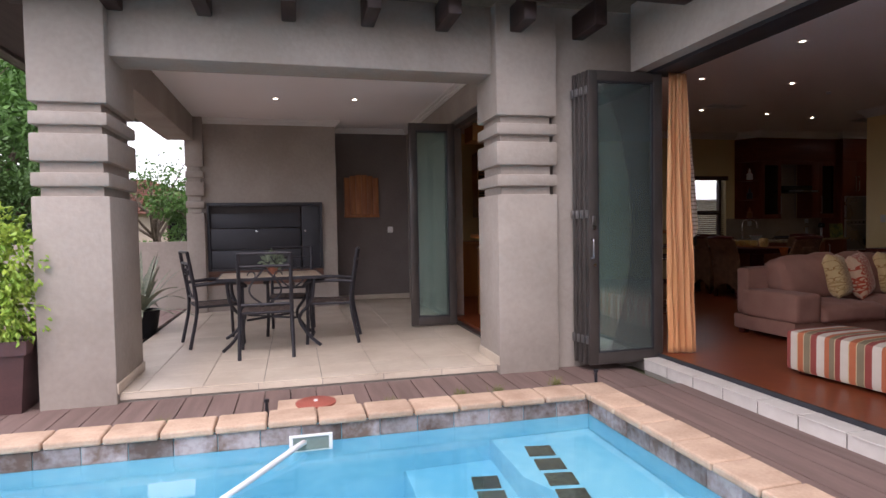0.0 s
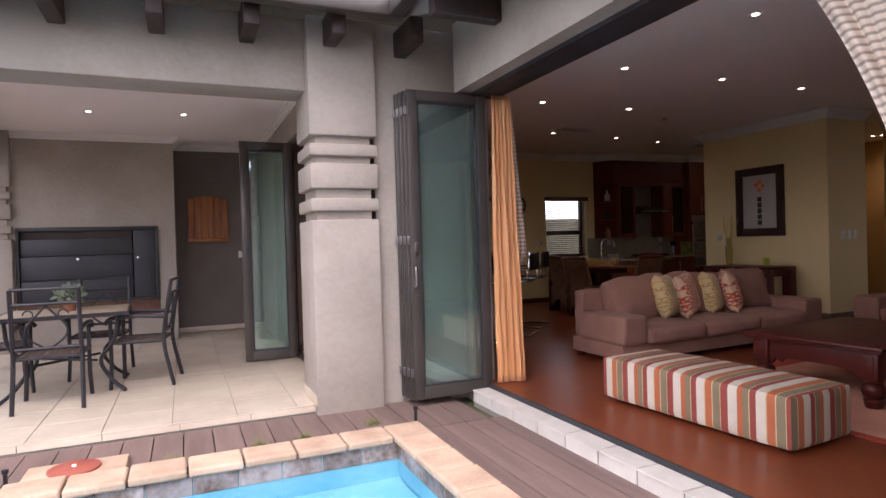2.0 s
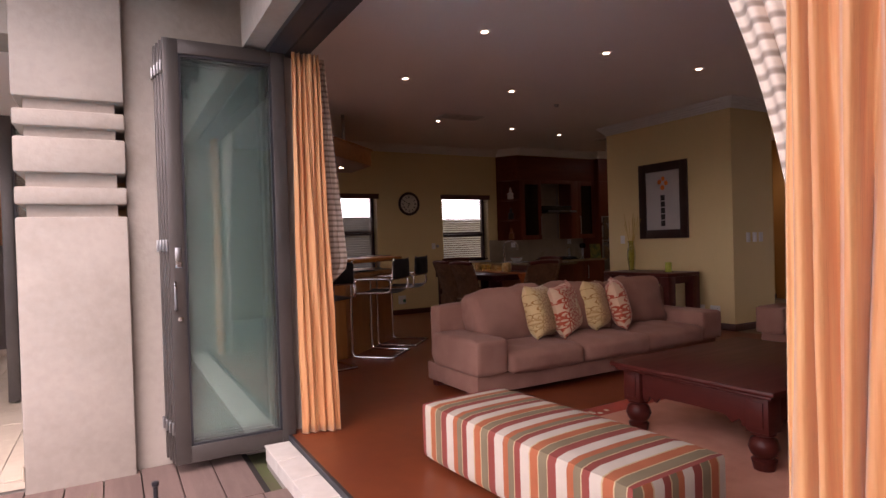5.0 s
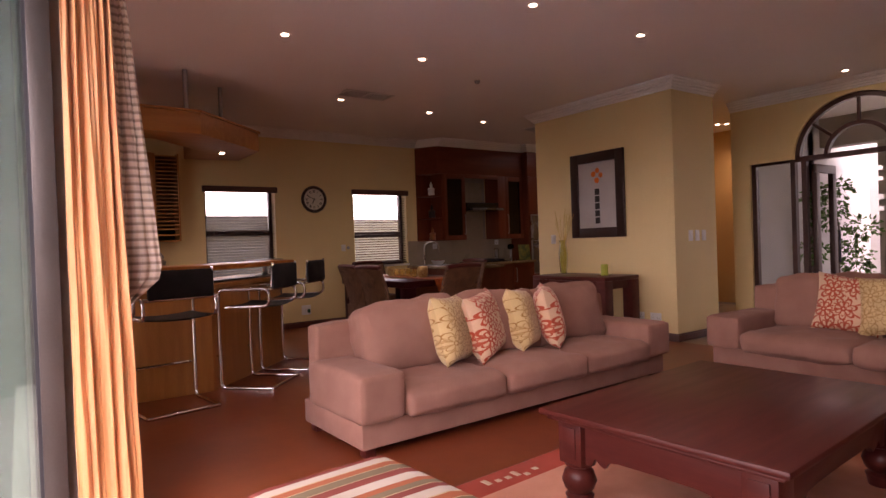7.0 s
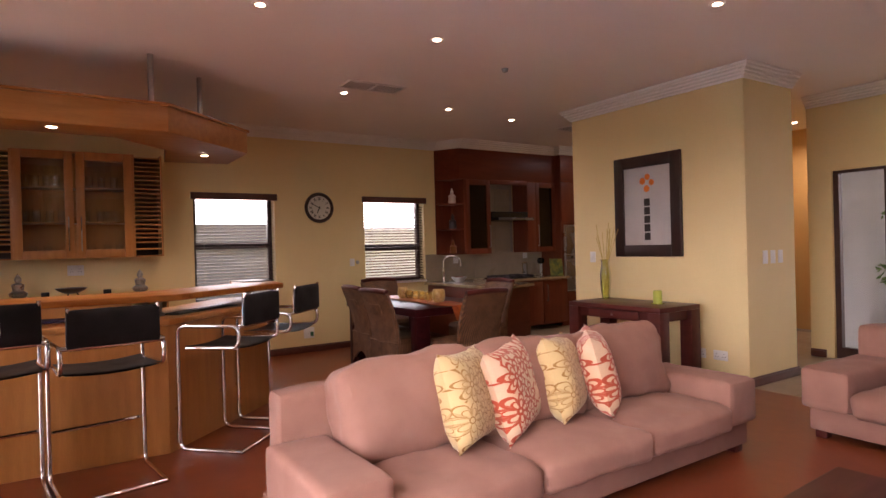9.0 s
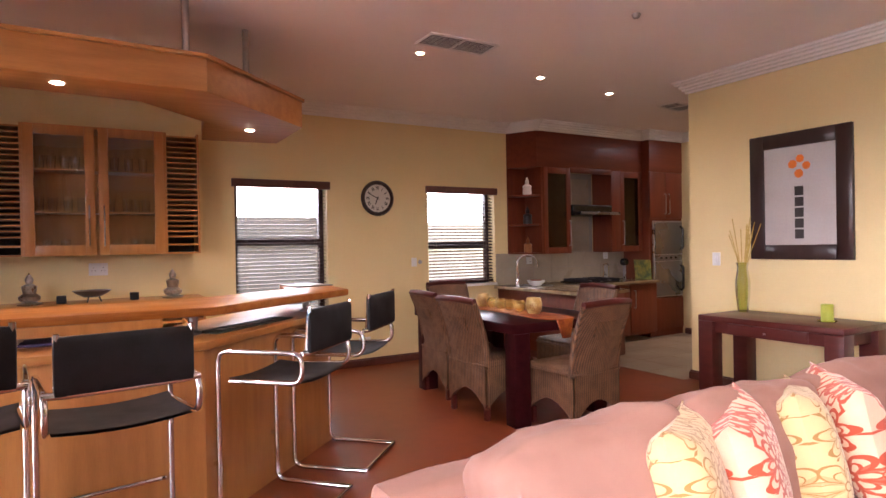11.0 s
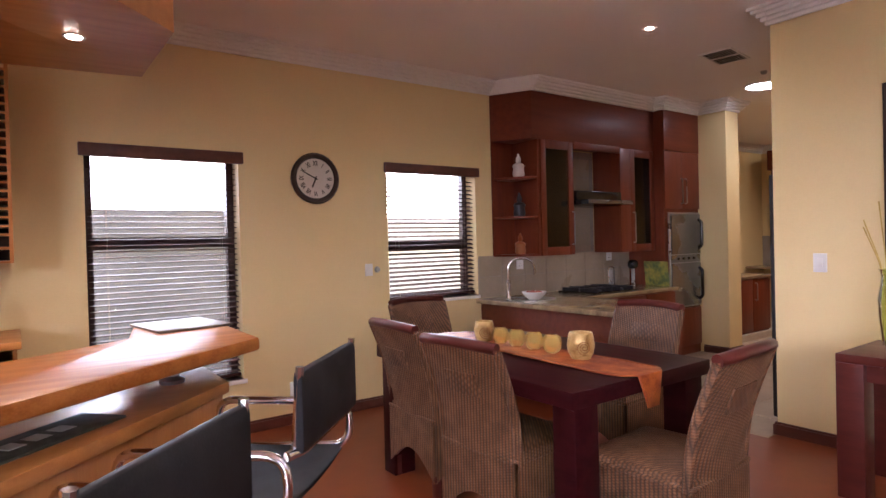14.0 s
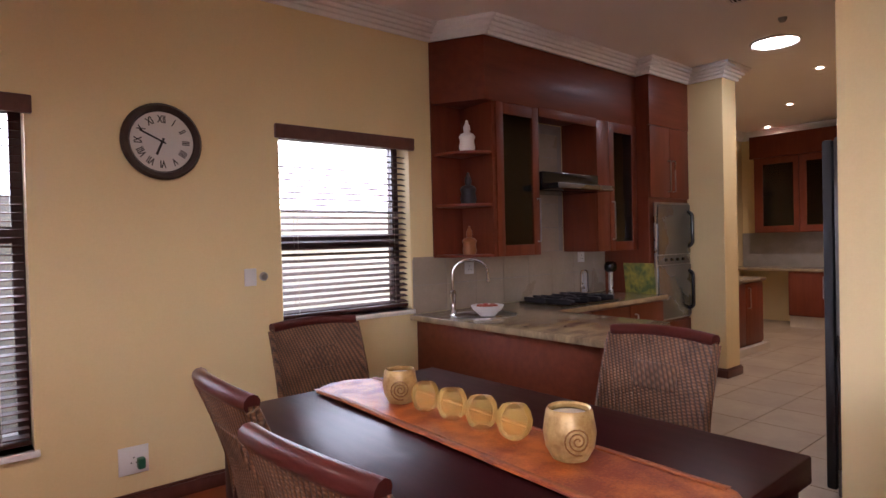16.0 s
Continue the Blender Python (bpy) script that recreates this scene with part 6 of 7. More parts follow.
# ---- folding doors ----
def door_panel(ob, x0, x1, y, z0, z1, pane_label=""):
    f, th = 0.085, 0.042
    d = part("panel", boxes((x0, x0 + f, y, y + th, z0, z1), (x1 - f, x1, y, y + th, z0, z1), (x0 + f, x1 - f, y, y + th, z0, z0 + 0.10), (x0 + f, x1 - f, y, y + th, z1 - f, z1), b=0.004), M_ALU, ob)
    part("bead", boxes((x0 + f, x0 + f + 0.014, y + 0.008, y + th - 0.008, z0 + 0.10, z1 - f), (x1 - f - 0.014, x1 - f, y + 0.008, y + th - 0.008, z0 + 0.10, z1 - f), (x0 + f, x1 - f, y + 0.008, y + th - 0.008, z0 + 0.10, z0 + 0.114), (x0 + f, x1 - f, y + 0.008, y + th - 0.008, z1 - f - 0.014, z1 - f)), M_BLACK_ALU, d)
    g = part("pane", boxes((x0 + f, x1 - f, y + 0.018, y + 0.024, z0 + 0.10, z1 - f)), M_GLASS, d)
    g.visible_shadow = False
    return d


ob = tagged(new("door_1"), "folded stack of bronze aluminium glass doors, open", "folding door", "", "structure")
for k in range(4):
    d = door_panel(ob, 1.06 - 0.012 * k, 1.77 - 0.012 * k, 3.50 + 0.062 * k, -0.06, 2.45)
    if k == 0:
        part("handle", tube(B(), fillet([(1.085, 3.50, 0.86), (1.085, 3.465, 0.86), (1.085, 3.465, 1.02), (1.085, 3.50, 1.02)], 0.012, 3), 0.007, 8), M_STEEL, d)
        part("lock", lathe(B(), [(0, 0.012), (0.014, 0.01), (0.016, 0)], 16, Matrix.Translation((1.11, 3.50, 0.80)) @ Matrix.Rotation(radians(90), 4, 'X')), M_CHROME, d)
        part("latch_plate", boxes((1.092, 1.128, 3.496, 3.5, 1.10, 1.22), b=0.003), M_STEEL, d)
    for z in (0.12, 1.2, 2.25):
        part("hinge", boxes((1.045 - 0.012 * k, 1.06 - 0.012 * k, 3.51 + 0.062 * k, 3.545 + 0.062 * k, z, z + 0.07), b=0.004), M_STEEL, d)
setting("door_track", boxes((1.66, 1.78, -0.26, 3.60, 2.44, 2.475), (1.718, 1.738, -0.26, 3.60, -0.085, 0.003)), M_BLACK_ALU, "dark aluminium folding door track", "door track")
setting("door_frame", boxes((1.66, 1.76, 3.55, 3.60, 0.0, 2.44)), M_ALU, "bronze aluminium door frame", "door frame")
ob = tagged(new("door_2"), "bronze aluminium glass patio door, folded open", "folding door", "", "structure")
for k in range(2):
    door_panel(ob, -0.03 + 0.01 * k, 0.53 + 0.01 * k, 5.83 + 0.06 * k, -0.03, 2.38)
setting("door_frame_patio", boxes((0.54, 0.62, 4.25, 4.32, -0.05, 2.42), (0.54, 0.62, 6.23, 6.3, -0.05, 2.42), (0.54, 0.62, 4.32, 6.23, 2.36, 2.42), (0.54, 0.62, 4.32, 6.23, -0.06, -0.03)), M_ALU, "bronze aluminium patio door frame", "door frame")

# ---- curtains ----
M_CURT = surface("orange_gold_curtain", (0.54, 0.175, 0.055), (0.66, 0.36, 0.15), 0.5, 0, 20, 70, 0.6, stretch=(2.2, 2.2, 0.07), mix=(0.2, 0.75), sheen=0.4, dist=0.004)
M_SHEER = striped("ribbed_taupe_curtain", [(0, (0.33, 0.255, 0.20)), (0.2, (0.33, 0.255, 0.20)), (0.4, (0.68, 0.57, 0.47)), (0.85, (0.72, 0.61, 0.51)), (1.0, (0.33, 0.255, 0.20))], 0.036, 2, 0.7, 0.4, 'LINEAR', 260)


def curtain(name, mat, label, line, folds, amp, parts=96, rows=40):
    """line(t, u): the point at height share t (0 floor, 1 top) and width share u."""
    bm = B()
    grid = []
    for j in range(rows + 1):
        t = j / rows
        r = []
        for i in range(parts + 1):
            u = i / parts
            p, nrm = line(t, u)
            uu = u + 0.16 * noise.noise((u * 3.1, t * 0.9, 8.0 + folds)) + 0.035 * noise.noise((u * 9.0, t * 2.4, 4.0 + folds))
            w = math.sin(uu * folds * 2 * math.pi + 2.6 * noise.noise((u * 5, t * 1.1, 2.0))) * amp * (0.8 + 1.3 * noise.noise((u * 6, t * 1.2, 5.0)))
            w += 0.35 * amp * noise.noise((u * 21, t * 2.5, 1.0)) + 0.4 * amp * noise.noise((u * 8, t * 7, 3.0)) + 0.014 * noise.noise((u * 9, t * 6, 3.0)) * (1 - t)
            r.append(bm.verts.new(Vector(p) + Vector(nrm) * w))
        grid.append(r)
    for a, b in zip(grid, grid[1:]):
        for i in range(parts):
            bm.faces.new((a[i], a[i + 1], b[i + 1], b[i]))
    ob = thing("curtain", pose(0, 0, 0), label, "curtain", "curtains at the opening")
    c = part("drape", bm, mat, ob, sharp=180)
    s = c.modifiers.new("thickness", 'SOLIDIFY')
    s.thickness = 0.004
    return ob


curtain("l", M_CURT, "orange gold floor-length curtain, drawn open", lambda t, u: ((1.80 + (0.235 - 0.055 * t) * u, 3.47 - 0.06 * (1 - t) * u, 0.006 + 2.44 * t), (0.15, -1, 0)), 4, 0.024)
curtain("ls", M_SHEER, "ribbed taupe under-curtain, drawn open", lambda t, u: ((1.95 + (0.10 + 0.12 * min(1, (1 - t) / 0.55) if t > 0.43 else 0.03 + 0.19 * max(0, t - 0.36) / 0.07) * u, 3.53 + 0.02 * u, 0.006 + 2.44 * t), (0.1, -1, 0)), 3, 0.014)
curtain("r", M_CURT, "orange gold floor-length curtain, drawn open", lambda t, u: ((1.82, 0.08 + 0.27 * u - 0.04 * t, 0.006 + 2.44 * t), (1, 0.1, 0)), 5, 0.024)
curtain("rs", M_SHEER, "ribbed taupe under-curtain, tied to one side", lambda t, u: ((1.90 + 0.015 * u, 0.10 + (0.26 + 0.50 * max(0, (t - 0.45) / 0.55) ** 1.6) * u, 0.006 + 2.44 * t), (1, 0.2, 0)), 5, 0.015)
setting("curtain_track", boxes((1.80, 1.93, -0.3, 3.62, 2.45, 2.468)), M_BLACK_ALU, "dark curtain track", "curtain track")

# ---- patio: built-in grill, wall panel, table and chairs ----
ob = thing("built_in_grill", pose(-1.77, 8.22, 0), "black steel built-in barbecue with a lift-up front", "barbecue")
part("frame", boxes((-0.83, -0.79, -0.03, 0.06, 0.55, 1.56), (0.79, 0.83, -0.03, 0.06, 0.55, 1.56), (-0.79, 0.79, -0.03, 0.06, 1.51, 1.56), (-0.79, 0.79, -0.03, 0.06, 0.55, 0.58), b=0.004), M_BLACK_ALU, ob)
for z0, z1 in ((0.585, 0.855), (0.865, 1.175), (1.185, 1.40)):
    part("shutter", boxes((-0.785, 0.50, -0.012 + 0.01 * (z0 > 1.1), 0.02, z0, z1), b=0.004), M_BLACK_ALU, ob)
# dark strip painted as the shade in the gap
part("top_gap", boxes((-0.785, 0.50, 0.03, 0.05, 1.40, 1.51)), M_HOLE, ob)
part("side_door", boxes((0.52, 0.785, -0.016, 0.02, 0.585, 1.505), b=0.005), M_BLACK_ALU, ob)
for x, z in ((-0.14, 1.13), (0.57, 1.13)):
    part("knob", lathe(B(), [(0, 0.03), (0.016, 0.026), (0.012, 0)], 14, Matrix.Translation((x, -0.015, z)) @ Matrix.Rotation(radians(90), 4, 'X')), M_CHROME, ob)
# dark block filling the recess as its inner shade
part("wood_store", boxes((-0.80, 0.80, 0.25, 0.5, 0.35, 0.54)), M_HOLE, ob)
part("brick_edge", boxes((-0.83, 0.83, -0.01, 0.05, 0.34, 0.50), (-0.83, 0.83, -0.02, 0.02, 0.50, 0.548), b=0.006), surface("brown_face_brick", (0.15, 0.075, 0.05), (0.10, 0.05, 0.035), 0.85, 0, 9, 50, 0.4), ob)

M_PINE = wood("varnished_pine", (0.40, 0.15, 0.045), (0.24, 0.075, 0.022), 0.45, 2, 0.1, vary=0.2)
ob = thing("wooden_shutter", pose(-0.265, 8.86, 1.33), "varnished arched wooden wall cabinet with plank doors", "wall cabinet")
for k in range(6):
    x = -0.285 + k * 0.095
    top = 0.62 + 0.085 * math.cos((x + 0.0475) / 0.285 * 1.35)
    part("plank", boxes((x + 0.0015, x + 0.0935, -0.05, 0, 0.0, top), b=0.004), M_PINE, ob)
part("rail", boxes((-0.29, 0.29, -0.062, -0.05, 0.0, 0.05), b=0.004), M_PINE, ob)

PF = -0.045
M_TABLE = surface("beige_stone_tabletop", (0.45, 0.36, 0.27), (0.38, 0.30, 0.22), 0.5, 0, 9, 60, 0.15)
ob = thing("patio_table", pose(-1.62, 5.42, PF, 0, 0, 3), "beige stone patio table on scrolled iron legs", "patio table")
part("tabletop", boxes((-0.50, 0.50, -0.42, 0.42, 0.70, 0.725), b=0.01), M_TABLE, ob)
part("rim", boxes((-0.505, 0.505, -0.43, -0.42, 0.695, 0.727), (-0.505, 0.505, 0.42, 0.43, 0.695, 0.727), (-0.51, -0.50, -0.43, 0.43, 0.695, 0.727), (0.50, 0.51, -0.43, 0.43, 0.695, 0.727)), M_IRON, ob)
for sx in (-1, 1):
    for sy in (-1, 1):
        pts = [(sx * 0.42, sy * 0.34, 0.70), (sx * 0.40, sy * 0.33, 0.45), (sx * 0.24, sy * 0.2, 0.28), (sx * 0.38, sy * 0.31, 0.08), (sx * 0.47, sy * 0.38, 0.012)]
        part("leg", tube(B(), fillet(pts, 0.12, 6), 0.017, 8), M_IRON, ob)
part("stretcher", tube(B(), [(-0.24, -0.2, 0.28), (0.24, 0.2, 0.28)], 0.012, 8), M_IRON, ob)
part("stretcher", tube(B(), [(-0.24, 0.2, 0.28), (0.24, -0.2, 0.28)], 0.012, 8), M_IRON, ob)


def patio_chair(m):
    ob = thing("patio_chair", m, "black wrought iron patio armchair with strap seat", "chair", "chairs round the patio table")
    for s in (-1, 1):
        x = 0.235 * s
        part("front_leg", tube(B(), [(x, 0.22, 0.645), (x, 0.22, 0.2), (x * 1.05, 0.23, 0.0)], 0.0175, 8), M_IRON, ob)
        part("back_post", tube(B(), fillet([(x * 1.03, -0.30, 0.0), (x, -0.21, 0.42), (x * 0.98, -0.30, 0.98)], 0.15, 5), 0.0175, 8), M_IRON, ob)
        part("arm", tube(B(), fillet([(x, -0.24, 0.645), (x * 1.08, 0.0, 0.665), (x * 1.1, 0.22, 0.65), (x * 1.1, 0.26, 0.60)], 0.06, 5), 0.0185, 8), M_IRON, ob)
    for z, y in ((0.98, -0.30), (0.86, -0.283), (0.50, -0.222)):
        part("back_rail", tube(B(), [(-0.23, y, z), (0.23, y, z)], 0.0135, 8), M_IRON, ob)
    for s in (-1, 1):
        sc = [(s * (0.02 + 0.17 * math.sin(a) * (1 - a / 5.4)), -0.222 - 0.061 * ((0.50 + 0.36 * a / 3.9) - 0.5) / 0.36, 0.50 + 0.34 * min(1, a / 3.3)) for a in [k * 0.3 for k in range(14)]]
        part("scroll", tube(B(), sc, 0.009, 6), M_IRON, ob)
        cur = [(s * (0.12 + 0.035 * math.cos(a)), -0.272, 0.775 + 0.035 * math.sin(a)) for a in [k * 0.55 for k in range(11)]]
        part("scroll", tube(B(), cur, 0.006, 6), M_IRON, ob)
    part("seat_frame", tube(B(), [(-0.235, 0.22, 0.42), (0.235, 0.22, 0.42), (0.235, -0.21, 0.42), (-0.235, -0.21, 0.42)], 0.013, 8, True), M_IRON, ob)
    for k in range(5):
        a = -0.185 + k * 0.0925
        part("strap", boxes((-0.235, 0.235, a - 0.026, a + 0.026, 0.418, 0.423)), M_STRAP, ob)
        part("strap", boxes((a * 1.05 - 0.026, a * 1.05 + 0.026, -0.21, 0.22, 0.4235, 0.4275)), M_STRAP, ob)
    return ob


M_STRAP = surface("brown_seat_strap", (0.13, 0.095, 0.08), (0.09, 0.065, 0.055), 0.7, 0, 20, 90, 0.2)
pc = patio_chair(pose(-1.645, 4.90, PF, 0, 0, 1))
for m in (pose(-2.20, 5.62, PF, 0, 0, -72), pose(-1.0, 5.40, PF, 0, 0, 82), pose(-1.42, 6.02, PF, 0, 0, 176)):
    copy_thing(pc, m)

M_TERRA = surface("terracotta", (0.30, 0.12, 0.07), (0.24, 0.09, 0.055), 0.8)


def leaf_cloud(bm, centre, radii, count, size, droop=0.3, hollow=0.25):
    """Many small folded leaves scattered over clumps."""
    c = Vector(centre)
    for _ in range(count):
        while True:
            p = Vector([random.uniform(-1, 1) for _ in range(3)])
            if hollow < p.length < 1 and noise.noise(p * 2.3 + c) > -0.12:
                break
        q = c + Vector((p.x * radii[0], p.y * radii[1], p.z * radii[2]))
        d = (p.normalized() + Vector([random.uniform(-0.8, 0.8) for _ in range(3)]) - Vector((0, 0, droop))).normalized()
        s = d.cross(Vector([random.uniform(-1, 1) for _ in range(3)])).normalized()
        l = size * random.uniform(0.6, 1.3)
        up = d.cross(s) * l * 0.12
        v = [bm.verts.new(x) for x in (q, q + d * l * 0.5 + s * l * 0.28 + up, q + d * l, q + d * l * 0.5 - s * l * 0.28 + up)]
        bm.faces.new((v[0], v[1], v[2]))
        bm.faces.new((v[0], v[2], v[3]))


ob = thing("pot_plant", pose(-1.60, 5.45, PF + 0.725), "small succulent in a terracotta pot on the table", "pot plant")
part("pot", lathe(B(), [(0, 0), (0.045, 0), (0.062, 0.09), (0.066, 0.095), (0.06, 0.10), (0.055, 0.085), (0, 0.08)], 20), M_TERRA, ob)
bm = B()
leaf_cloud(bm, (0, 0, 0.14), (0.09, 0.09, 0.07), 90, 0.07, -0.6)
part("leaves", bm, surface("grey_green_leaf", (0.16, 0.21, 0.14), (0.22, 0.26, 0.18), 0.6), ob)

ob = thing("planter_shrub", pose(-3.46, 3.86, DECK) @ Matrix.Scale(1.12, 4), "lime green shrub in a square brown plastic planter", "pot plant")
bm = B()
pr = [(0.17, 0.0), (0.215, 0.38)]
for (a, za), (b, zb) in ((pr[0], pr[1]), ((0.235, 0.38), (0.24, 0.47))):
    lo = [bm.verts.new((sx * a, sy * a, za)) for sx, sy in ((-1, -1), (1, -1), (1, 1), (-1, 1))]
    hi = [bm.verts.new((sx * b, sy * b, zb)) for sx, sy in ((-1, -1), (1, -1), (1, 1), (-1, 1))]
    for i in range(4):
        bm.faces.new((lo[i], lo[(i + 1) % 4], hi[(i + 1) % 4], hi[i]))
    bm.faces.new(lo[::-1])
part("planter", bm, surface("brown_plastic_planter", (0.10, 0.05, 0.05), (0.075, 0.038, 0.038), 0.45, 0, 4, 60, 0.1), ob)
part("soil", boxes((-0.22, 0.22, -0.22, 0.22, 0.40, 0.43)), M_BARK, ob)
bm = B()
for c, rr, n in (((0, 0, 0.70), (0.30, 0.30, 0.26), 1600), ((0.08, -0.08, 0.95), (0.27, 0.27, 0.24), 1150), ((-0.08, 0.05, 1.15), (0.22, 0.22, 0.20), 800), ((0.16, -0.12, 0.62), (0.2, 0.2, 0.18), 300)):
    leaf_cloud(bm, c, rr, n, 0.045, 0.7, 0.15)
tagged(part("leaves", bm, M_LEAF_Y, ob), kind="stuff")
for k in range(5):
    part("stem", tube(B(), [(0.03 * k - 0.06, 0.02, 0.42), (0.05 * k - 0.1, 0.03 * (k - 2), 0.9)], 0.009, 6, taper=0.004), M_BARK, ob)

M_AGAVE = surface("striped_agave_leaf", (0.15, 0.19, 0.14), (0.34, 0.34, 0.24), 0.55, 0, 14, 60, 0.1, stretch=(6, 6, 0.7))
ob = thing("agave_plant", pose(-3.22, 6.75, DECK) @ Matrix.Scale(1.2, 4), "spiky grey-green variegated plant in a dark pot", "plant")
part("pot", lathe(B(), [(0, 0), (0.16, 0), (0.2, 0.25), (0.21, 0.27), (0.18, 0.27), (0.17, 0.22), (0, 0.22)], 24), M_LEATHER, ob)
for k in range(46):
    a, el, l = random.uniform(0, 6.28), random.uniform(0.25, 1.35), random.uniform(0.5, 0.95)
    d, o = Vector((math.cos(a), math.sin(a), 0)), Vector((-math.sin(a), math.cos(a), 0))
    bm = B()
    prev = None
    for i in range(8):
        t = i / 7
        p = d * (0.03 + l * math.cos(el) * t) + Vector((0, 0, 0.24 + l * math.sin(el) * t - 0.45 * l * math.cos(el) * t * t))
        w = 0.026 * (1 - t) ** 0.6 * (0.6 + 0.8 * min(1, 3 * t)) + 0.001
        cur = (bm.verts.new(p - o * w), bm.verts.new(p - Vector((0, 0, 0.006))), bm.verts.new(p + o * w))
        if prev:
            bm.faces.new((prev[0], prev[1], cur[1], cur[0]))
            bm.faces.new((prev[1], prev[2], cur[2], cur[1]))
        prev = cur
    part("leaf", bm, M_AGAVE, ob)

# ---- trees, hedge and the house beyond the garden wall ----
def tree(x, y, h, crown, leaves, size, mat, label, bare=False, trunk=0.12):
    ob = thing("tree", pose(x, y, -0.17), label, "tree")
    t = B()
    tube(t, fillet([(0, 0, 0), (0.08, 0.05, h * 0.25), (-0.05, 0.02, h * 0.5)], 0.3, 4), trunk, 10, taper=trunk * 0.7)
    tips = []
    for k in range(9 if not bare else 12):
        a = k * 2.4
        e = Vector((math.cos(a), math.sin(a), random.uniform(0.7, 1.6))).normalized() * h * random.uniform(0.35, 0.55)
        s = Vector((0, 0, h * random.uniform(0.25, 0.5)))
        mid = s + e * 0.5 + Vector([random.uniform(-0.15, 0.15) for _ in range(3)]) * h * 0.2
        tube(t, fillet([s, mid, s + e], 0.3, 3), trunk * 0.5, 7, taper=trunk * 0.1)
        tips.append(s + e)
        for j in range(5 if bare else 3):
            f = Vector([random.uniform(-1, 1), random.uniform(-1, 1), random.uniform(0.0, 1.2)]).normalized() * h * random.uniform(0.12, 0.26)
            b0 = s + e * random.uniform(0.45, 1.0)
            tube(t, [b0, b0 + f * 0.5 + Vector((0, 0, 0.03)), b0 + f], trunk * 0.13, 5, taper=trunk * 0.03)
            tips.append(b0 + f)
    part("trunk", t, M_BARK, ob)
    bm = B()
    for p in tips:
        r = crown * random.uniform(0.7, 1.3)
        leaf_cloud(bm, p, (r, r, r * 0.75), leaves, size, 0.3, 0.1)
    tagged(part("crown", bm, mat, ob), kind="stuff")
    return ob


tree(-7.0, 12.6, 5.6, 0.80, 280, 0.15, M_LEAF, "tall leafy green tree behind the garden wall")
tree(-6.6, 10.9, 3.0, 0.55, 280, 0.10, M_LEAF, "dense green shrub tree behind the garden wall", trunk=0.08)
tree(-10.0, 16.0, 6.5, 0.9, 240, 0.2, M_LEAF, "tall leafy green tree behind the garden wall")
tree(-4.543, 14.2, 3.6, 0.26, 9, 0.09, M_LEAF, "thinly leafed branching tree", True, 0.08)
tree(-3.15, 12.6, 2.4, 0.36, 300, 0.08, M_LEAF, "dense green shrub tree behind the garden wall", trunk=0.05)
ob = thing("hedge", pose(-9, 19, -0.17), "clipped green hedge in the distance", "hedge")
bm = B()
for k in range(24):
    leaf_cloud(bm, (-8 + 0.8 * k, 0, 0.55), (0.55, 0.35, 0.55), 150, 0.12, 0.1, 0.3)
tagged(part("leaves", bm, M_LEAF, ob), kind="stuff")


def house(x, y, w, d, eave, ridge, rz, label):
    ob = thing("house", pose(x, y, -0.17, 0, 0, rz), label, "house")
    part("wall", boxes((-w / 2, w / 2, -d / 2, d / 2, 0, eave)), surface("beige_render", (0.45, 0.38, 0.30), (0.40, 0.34, 0.27), 0.9), ob)
    bm = B()
    e = 0.4
    v = [bm.verts.new(p) for p in ((-w / 2 - e, -d / 2 - e, eave), (w / 2 + e, -d / 2 - e, eave), (w / 2 + e, d / 2 + e, eave), (-w / 2 - e, d / 2 + e, eave), (-w / 2 + d / 2, 0, ridge), (w / 2 - d / 2, 0, ridge))]
    for f in ((0, 1, 5, 4), (1, 2, 5), (2, 3, 4, 5), (3, 0, 4), (3, 2, 1, 0)):
        bm.faces.new([v[i] for i in f])
    roof = part("roof", bm, M_ROOFTILE, ob, "terracotta tiled hipped roof")
    n = int((ridge - eave) / 0.09)
    rows = B()
    for k in range(n):
        t = k / n
        z = eave + (ridge - eave) * t + 0.02
        yy = (d / 2 + e) * (1 - t)
        xx = w / 2 + e - (e + d / 2) * t
        for s in (-1, 1):
            box(rows, -xx, xx, s * yy - 0.04, s * yy + 0.04, z - 0.01, z + 0.03)
    part("tile_course", rows, M_ROOFTILE, roof)
    for k in (-0.3, 0.05, 0.3):
        wd = part("window", boxes((k * w - 0.6, k * w + 0.6, -d / 2 - 0.02, -d / 2 + 0.02, 0.9, 2.1)), M_FRAME, ob)
        part("pane", boxes((k * w - 0.53, k * w + 0.53, -d / 2 - 0.026, -d / 2 - 0.02, 0.97, 2.03)), M_BLACKG, wd)
    return ob


house(-8.49, 27, 9, 7, 2.0, 3.6, 5, "distant beige house with a terracotta tiled roof")
house(0.5, -14.5, 14, 8, 2.4, 4.8, 180, "neighbouring house with a terracotta tiled roof")

# ---- arched entrance and courtyard ----
ob = tagged(new("door_3"), "dark timber arched glass entrance with side panels", "entrance door", "", "structure")
F = 0.055
X0, X1 = AX + 0.04, AX + 0.11


